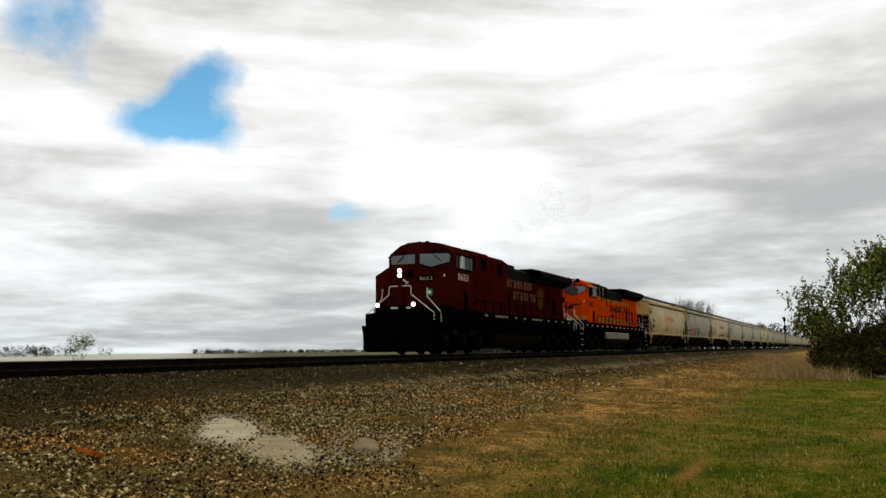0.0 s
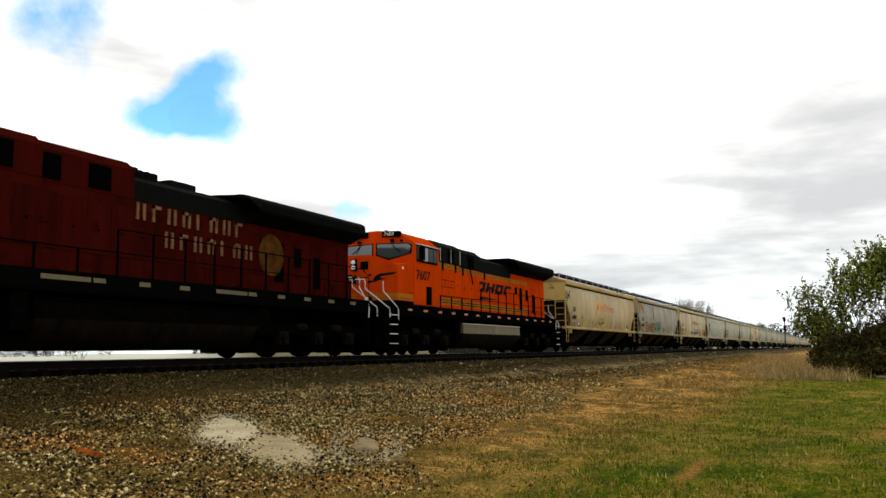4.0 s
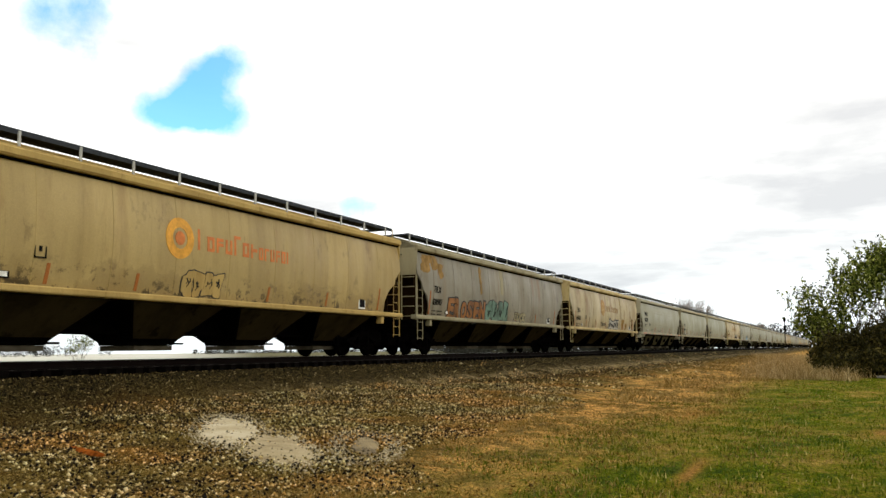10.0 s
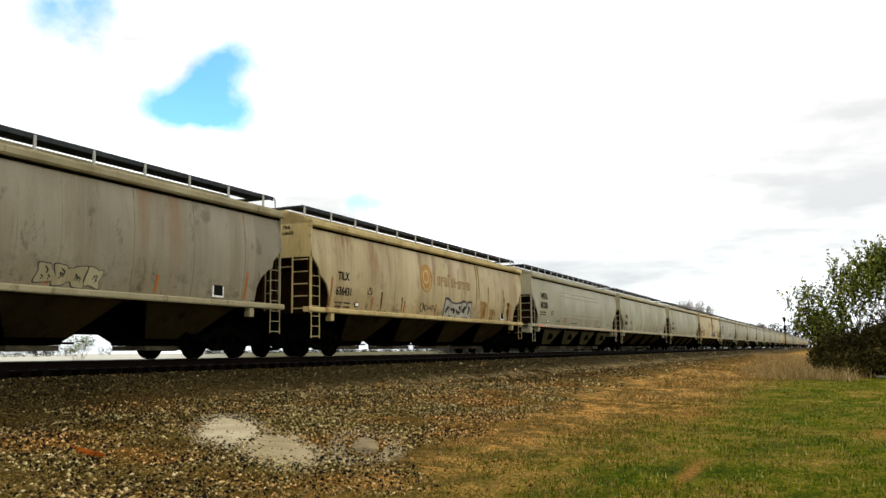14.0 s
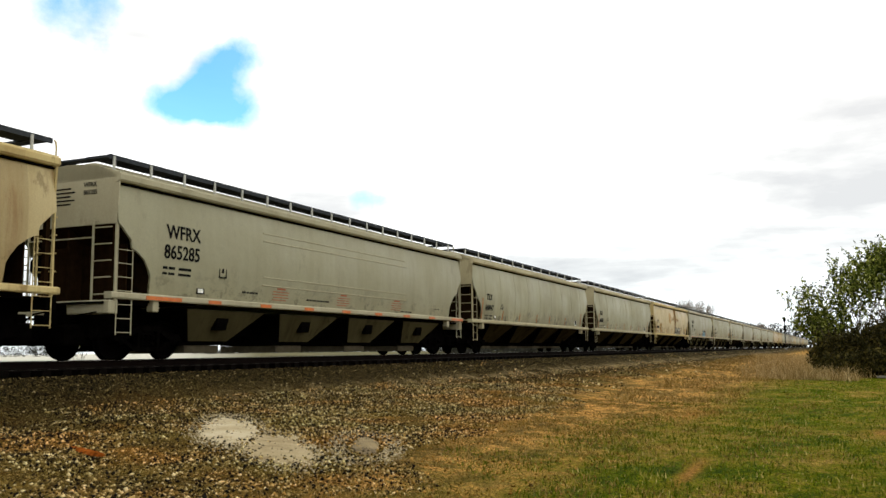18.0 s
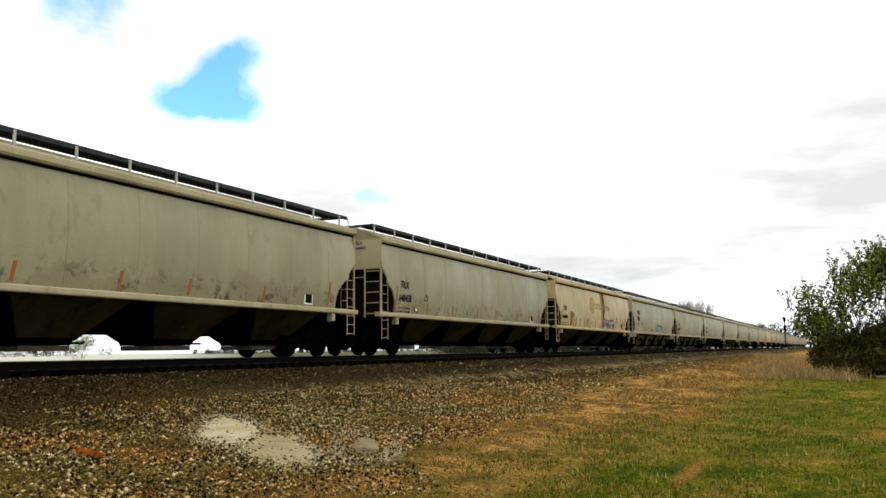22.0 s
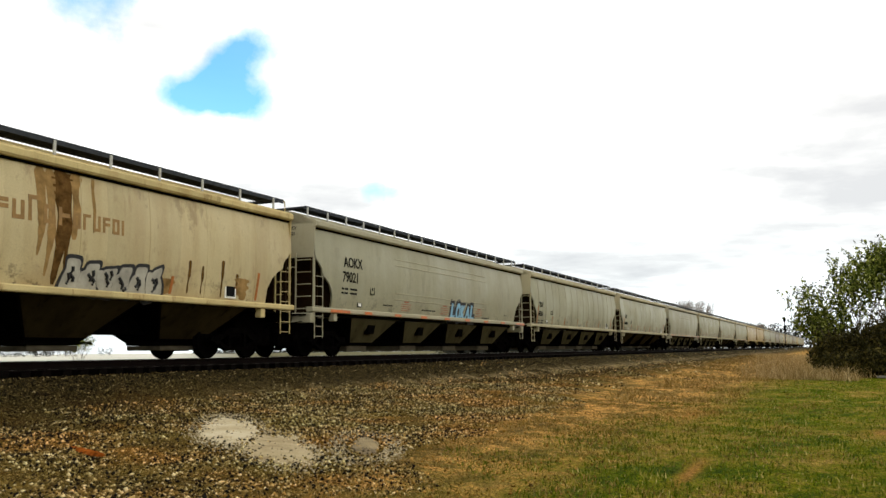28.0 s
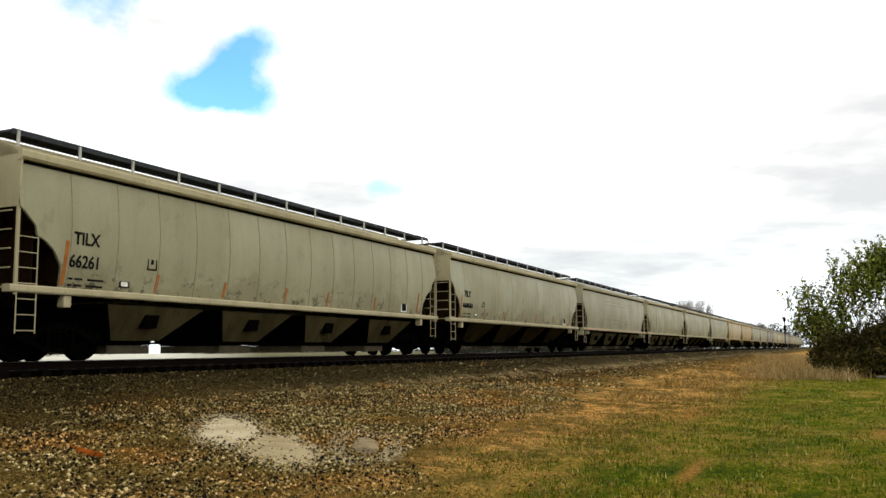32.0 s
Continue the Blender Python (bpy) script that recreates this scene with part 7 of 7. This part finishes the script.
# the leafing tree and dark shrubs at the edge of the verge
for i, (x, y, h, sp, ln) in enumerate(((54.5, -1.3, 8.0, 1.0, 0.0), (53.0, -2.7, 8.6, 0.85, 0.0), (51.5, -4.8, 8.8, 0.9, 0.0), (54.0, -0.2, 6.2, 1.3, 0.0), (52.0, -3.7, 7.8, 1.0, 0.0), (55.0, 0.5, 4.6, 1.5, 0.0))):
    plant("leafing_tree", "spring tree with thin young green leaves", x, y, 21 + i, h * 1.12, sp, 4, 0.08, LEAF, 14, 0.10, 0.06, 3, 1.15, lean=ln, stem=0.16, along=1.0, group="trees by the verge")
for i, (x, y, h, sp) in enumerate(((50.0, -0.7, 3.2, 1.1), (49.5, -1.7, 3.9, 1.1), (49.0, -2.7, 4.5, 1.1), (48.0, -3.7, 5.0, 1.0), (47.5, -4.7, 4.6, 1.0), (51.0, -0.1, 2.4, 1.2), (47.2, -3.0, 2.8, 1.3), (46.6, -1.2, 1.7, 1.5), (46.2, -2.2, 2.0, 1.5), (46.0, -3.2, 2.2, 1.5), (45.6, -4.2, 2.2, 1.5), (47.6, -0.3, 1.5, 1.4))):
    plant("dark_shrub", "dense dark brown-green shrub at the tree's foot", x, y, 40 + i, h, sp, 4, 0.05, DARK_LEAF, 18, 0.085, 0.30, 4, 0.5, stem=0.06, category="shrub", group="shrubs by the verge")

PALE_BARK = plain("weathered_pale_bark", (0.20, 0.165, 0.13), 0.9, var=0.3)
# bare trees behind the train, far trees on the horizon
for i, (dx, dist, h) in enumerate(((7.15, 26.0, 13.2), (6.6, 26.5, 11.0), (7.8, 25.5, 11.8), (7.45, 27.5, 12.5))):
    plant("bare_tree", "bare grey-brown tree behind the train", dx * dist, dist, 60 + i, h * 0.95, 0.75, 5, 0.42, None, forks=3, up=1.1, bark=PALE_BARK, group="bare trees")
for i, (dx, dist, h) in enumerate(((10.5, 25.0, 9.5), (11.4, 25.0, 10.0), (12.6, 24.5, 11.5), (13.6, 24.0, 12.6), (9.7, 26.0, 8.5), (15.5, 24.0, 12.0), (12.0, 26.0, 10.5))):
    plant("bare_tree", "bare grey-brown tree far down the line", dx * dist, dist, 70 + i, h * 0.9, 0.8, 4, 0.40, None, forks=4, up=1.0, bark=PALE_BARK, group="bare trees")
plant("roadside_bush", "sparse half-bare bush beyond the rails", 0.965 * 34, 34.0, 90, 2.7, 0.9, 4, 0.03, LEAF, 3, 0.05, 0.12, 3, 0.9, category="bush")


def far_wood(name, pts, mat, label, seed, h0, h1, step, clump=1.5):
    """A far belt of trees: short stems under ragged clumps of foliage."""
    rs = np.random.RandomState(seed)
    centres = []
    for (xa, ya), (xb, yb) in zip(pts, pts[1:]):
        n = max(2, int(math.hypot(xb - xa, yb - ya) / step))
        for i in range(n):
            k = (i + rs.random()) / n
            h = rs.uniform(h0, h1)
            cx, cy = xa + (xb - xa) * k + rs.normal(0, step), ya + (yb - ya) * k + rs.normal(0, step)
            for q in range(5):
                centres.append((Vector((cx + rs.normal(0, clump), cy + rs.normal(0, clump), h * (0.25 + 0.17 * q))), None))
    v, f = leaf_cloud(centres, 26, clump * 0.28, clump * 0.62, rs)
    return scatter_mesh(name, v, f, mat, label, "trees")


FAR_LEAF = blade_material("far_woodland", [(0.0, (0.018, 0.020, 0.014)), (0.6, (0.035, 0.036, 0.026)), (1.0, (0.06, 0.055, 0.04))])


far_wood("far_tree_belt", [(300, 372), (345, 372)], FAR_LEAF, "dark tree belt on the far horizon", 1, 4.5, 5.5, 2.2, 1.4)
far_wood("far_tree_belt", [(352, 372), (372, 372)], FAR_LEAF, "dark clump of trees on the far horizon", 2, 4, 5.5, 4.0, 1.2)
far_wood("far_tree_belt", [(575, 480), (640, 480)], FAR_LEAF, "dark low trees on the far horizon", 3, 2.5, 4.5, 3.0, 1.2)
far_wood("far_tree_belt", [(700, 560), (1150, 620), (1700, 560)], FAR_LEAF, "low wooded line on the horizon", 4, 2.5, 3.5, 4.0, 1.6)
# Added belt behind the train; it blocks the bright sky below far cars
far_wood("hedgerow", [(170, 76), (300, 82), (480, 66)], FAR_LEAF, "dark hedgerow added beyond the track to hide sky under the cars", 6, 2.2, 3.4, 1.6, 1.2)
far_wood("far_tree_belt", [(420, 62), (600, 45), (700, 6), (690, -40)], FAR_LEAF, "grey-brown woodland at the end of the line", 5, 9, 17, 2.2, 2.2)


# signal mast by the track
def signal(x, y):
    sig = thing("railway_signal", "black trackside signal mast with two heads", "signal", at=pose(x, y, ground_z(x, y)))
    part("mast", Shape().rod([(0, 0, 0), (0, 0, 9.4)], 0.09, 8), UNDER, sig)
    for z in (8.75, 6.2):
        h = part("signal_head", Shape().prism([(-0.34, z - 0.5), (-0.40, z), (-0.34, z + 0.6), (-0.15, z + 0.85), (0.15, z + 0.85), (0.34, z + 0.6), (0.40, z), (0.34, z - 0.5), (0.15, z - 0.75), (-0.15, z - 0.75)], -0.1, 0.3, "x"), UNDER, sig, "black round-backed signal head")
        for dz in (-0.36, 0.0, 0.36):
            part("lens_hood", Shape().disc((-0.1, 0, z + dz), [(0, 0.13), (-0.24, 0.13), (-0.24, 0.11), (0, 0.11)], "x", 12), UNDER, h)
    part("ladder", Shape().rod([(0.25, -0.2, 0.3), (0.25, -0.2, 8.5)], 0.02, 4).rod([(0.25, 0.2, 0.3), (0.25, 0.2, 8.5)], 0.02, 4), UNDER, sig)
    part("foundation", Shape().box(-0.35, 0.35, -0.35, 0.35, -0.3, 0.35, 0.03), plain("concrete_base", (0.30, 0.28, 0.25), 0.9), sig)
    return sig


signal(284.0, 13.2)

# rusty scrap in the gravel, a board by the shrubs
def scrap(x, y, turn):
    s = Shape()
    rings = []
    for k in range(7):
        a = k / 6
        w = 0.10 * (1 - abs(a - 0.45) * 0.9)
        px, j = -0.65 + 1.3 * a, 0.03 * noise.noise((k * 1.7, 0.2, 4.4))
        rings.append([(px, -w + j, -0.01), (px, -w * 0.6 + j, 0.02 + 0.01 * (k % 2)), (px, w * 0.6 - j, 0.022), (px, w - j, -0.01)])
    s.loft(rings)
    ob = new("rusty_scrap", s.mesh("rusty_scrap", plain("orange_rust", (0.20, 0.052, 0.008), 0.95, var=0.7, scale=9, spec=0.0)))
    ob.matrix_basis = pose(x, y, ground_z(x, y), 0, 0, turn)
    return tagged(ob, "orange rusted strip of scrap on the gravel", "scrap metal")


scrap(SCRAP[0], SCRAP[1], SCRAP[2])
board = thing("weathered_board", "grey weathered board lying at the shrubs' foot", "board", at=pose(44.6, -2.6, ground_z(44.6, -2.6) + 0.06, 0, 0, -80))
part("plank", Shape().box(-0.9, 0.9, -0.12, 0.12, -0.04, 0.06, 0.01), plain("grey_wood", (0.16, 0.14, 0.11), 0.9), board)


# thin exhaust over the lead locomotive, in nested rigid puffs
def exhaust():
    k = Mat("thin_exhaust", 1.0)
    k.colour((0.035, 0.026, 0.016))
    k.p.inputs["Specular IOR Level"].default_value = 0.0
    k.put(k.p.inputs["Alpha"], k.ramp(k.noise(0.45, 4, 0.55), [(0.30, 0.0), (0.80, 0.05)]))
    ex = thing("exhaust_plume", "thin brownish diesel exhaust above the lead locomotive", "smoke")
    r, s, rings = random.Random(8), Shape(), []
    for m in range(7):
        e = -1.5 + 3.0 * m / 6
        rings.append([(math.cos(e) * math.cos(h), math.cos(e) * math.sin(h), math.sin(e)) for h in (6.28318 * n / 12 for n in range(12))])
    me = s.loft(rings).mesh("puff", k.m, True)
    for i in range(5):
        a = i / 4
        rad = 0.45 + 1.3 * a
        at = Matrix.Translation((0.2 + 12.0 * a ** 1.5, 0.3 * (i % 2), 5.0 + 5.2 * a ** 0.8))
        part("puff", me, k.m, ex, at=at @ Matrix.Diagonal((rad * 1.6, rad, rad, 1)))
    return ex


EXHAUST = exhaust()
FLEET.append((EXHAUST, -45.1 + 12.9))


# ---- what moves ----
# metres a second every two seconds: the train gathers speed all along
SPEEDS = [6.28, 6.476, 6.667, 6.836, 6.964, 7.083, 7.154, 7.217, 7.298, 7.39, 7.49, 7.612, 7.703, 7.769, 7.836, 7.913, 8.002]


def train_x(t):
    """Where the first hopper's front end is at t seconds."""
    s, i = 76.257, 0
    while t > 2 and i < len(SPEEDS) - 2:
        s -= SPEEDS[i] + SPEEDS[i + 1]
        t, i = t - 2, i + 1
    return s - (SPEEDS[i] * t + (SPEEDS[i + 1] - SPEEDS[i]) * t * t / 4)


def motions():
    for ob, start in FLEET:
        walk(ob, [(t, pose(train_x(t) + start, TRACK_Y, RAIL)) for t in range(33)])
    for wheel, radius in WHEELS:
        at = wheel.matrix_basis.translation.copy()
        rows = []
        for k in range(481):
            t = k / 15
            turn = math.degrees((train_x(t) - train_x(0)) / radius)
            rows.append((t, pose(at.x, at.y, at.z, 0, turn, 0)))
        walk(wheel, rows)
    # the cloud deck drifts slowly
    walk(CLOUDS, [(0.0, pose(0, 0, 0)), (32.0, DRIFT.to_4x4())])


motions()
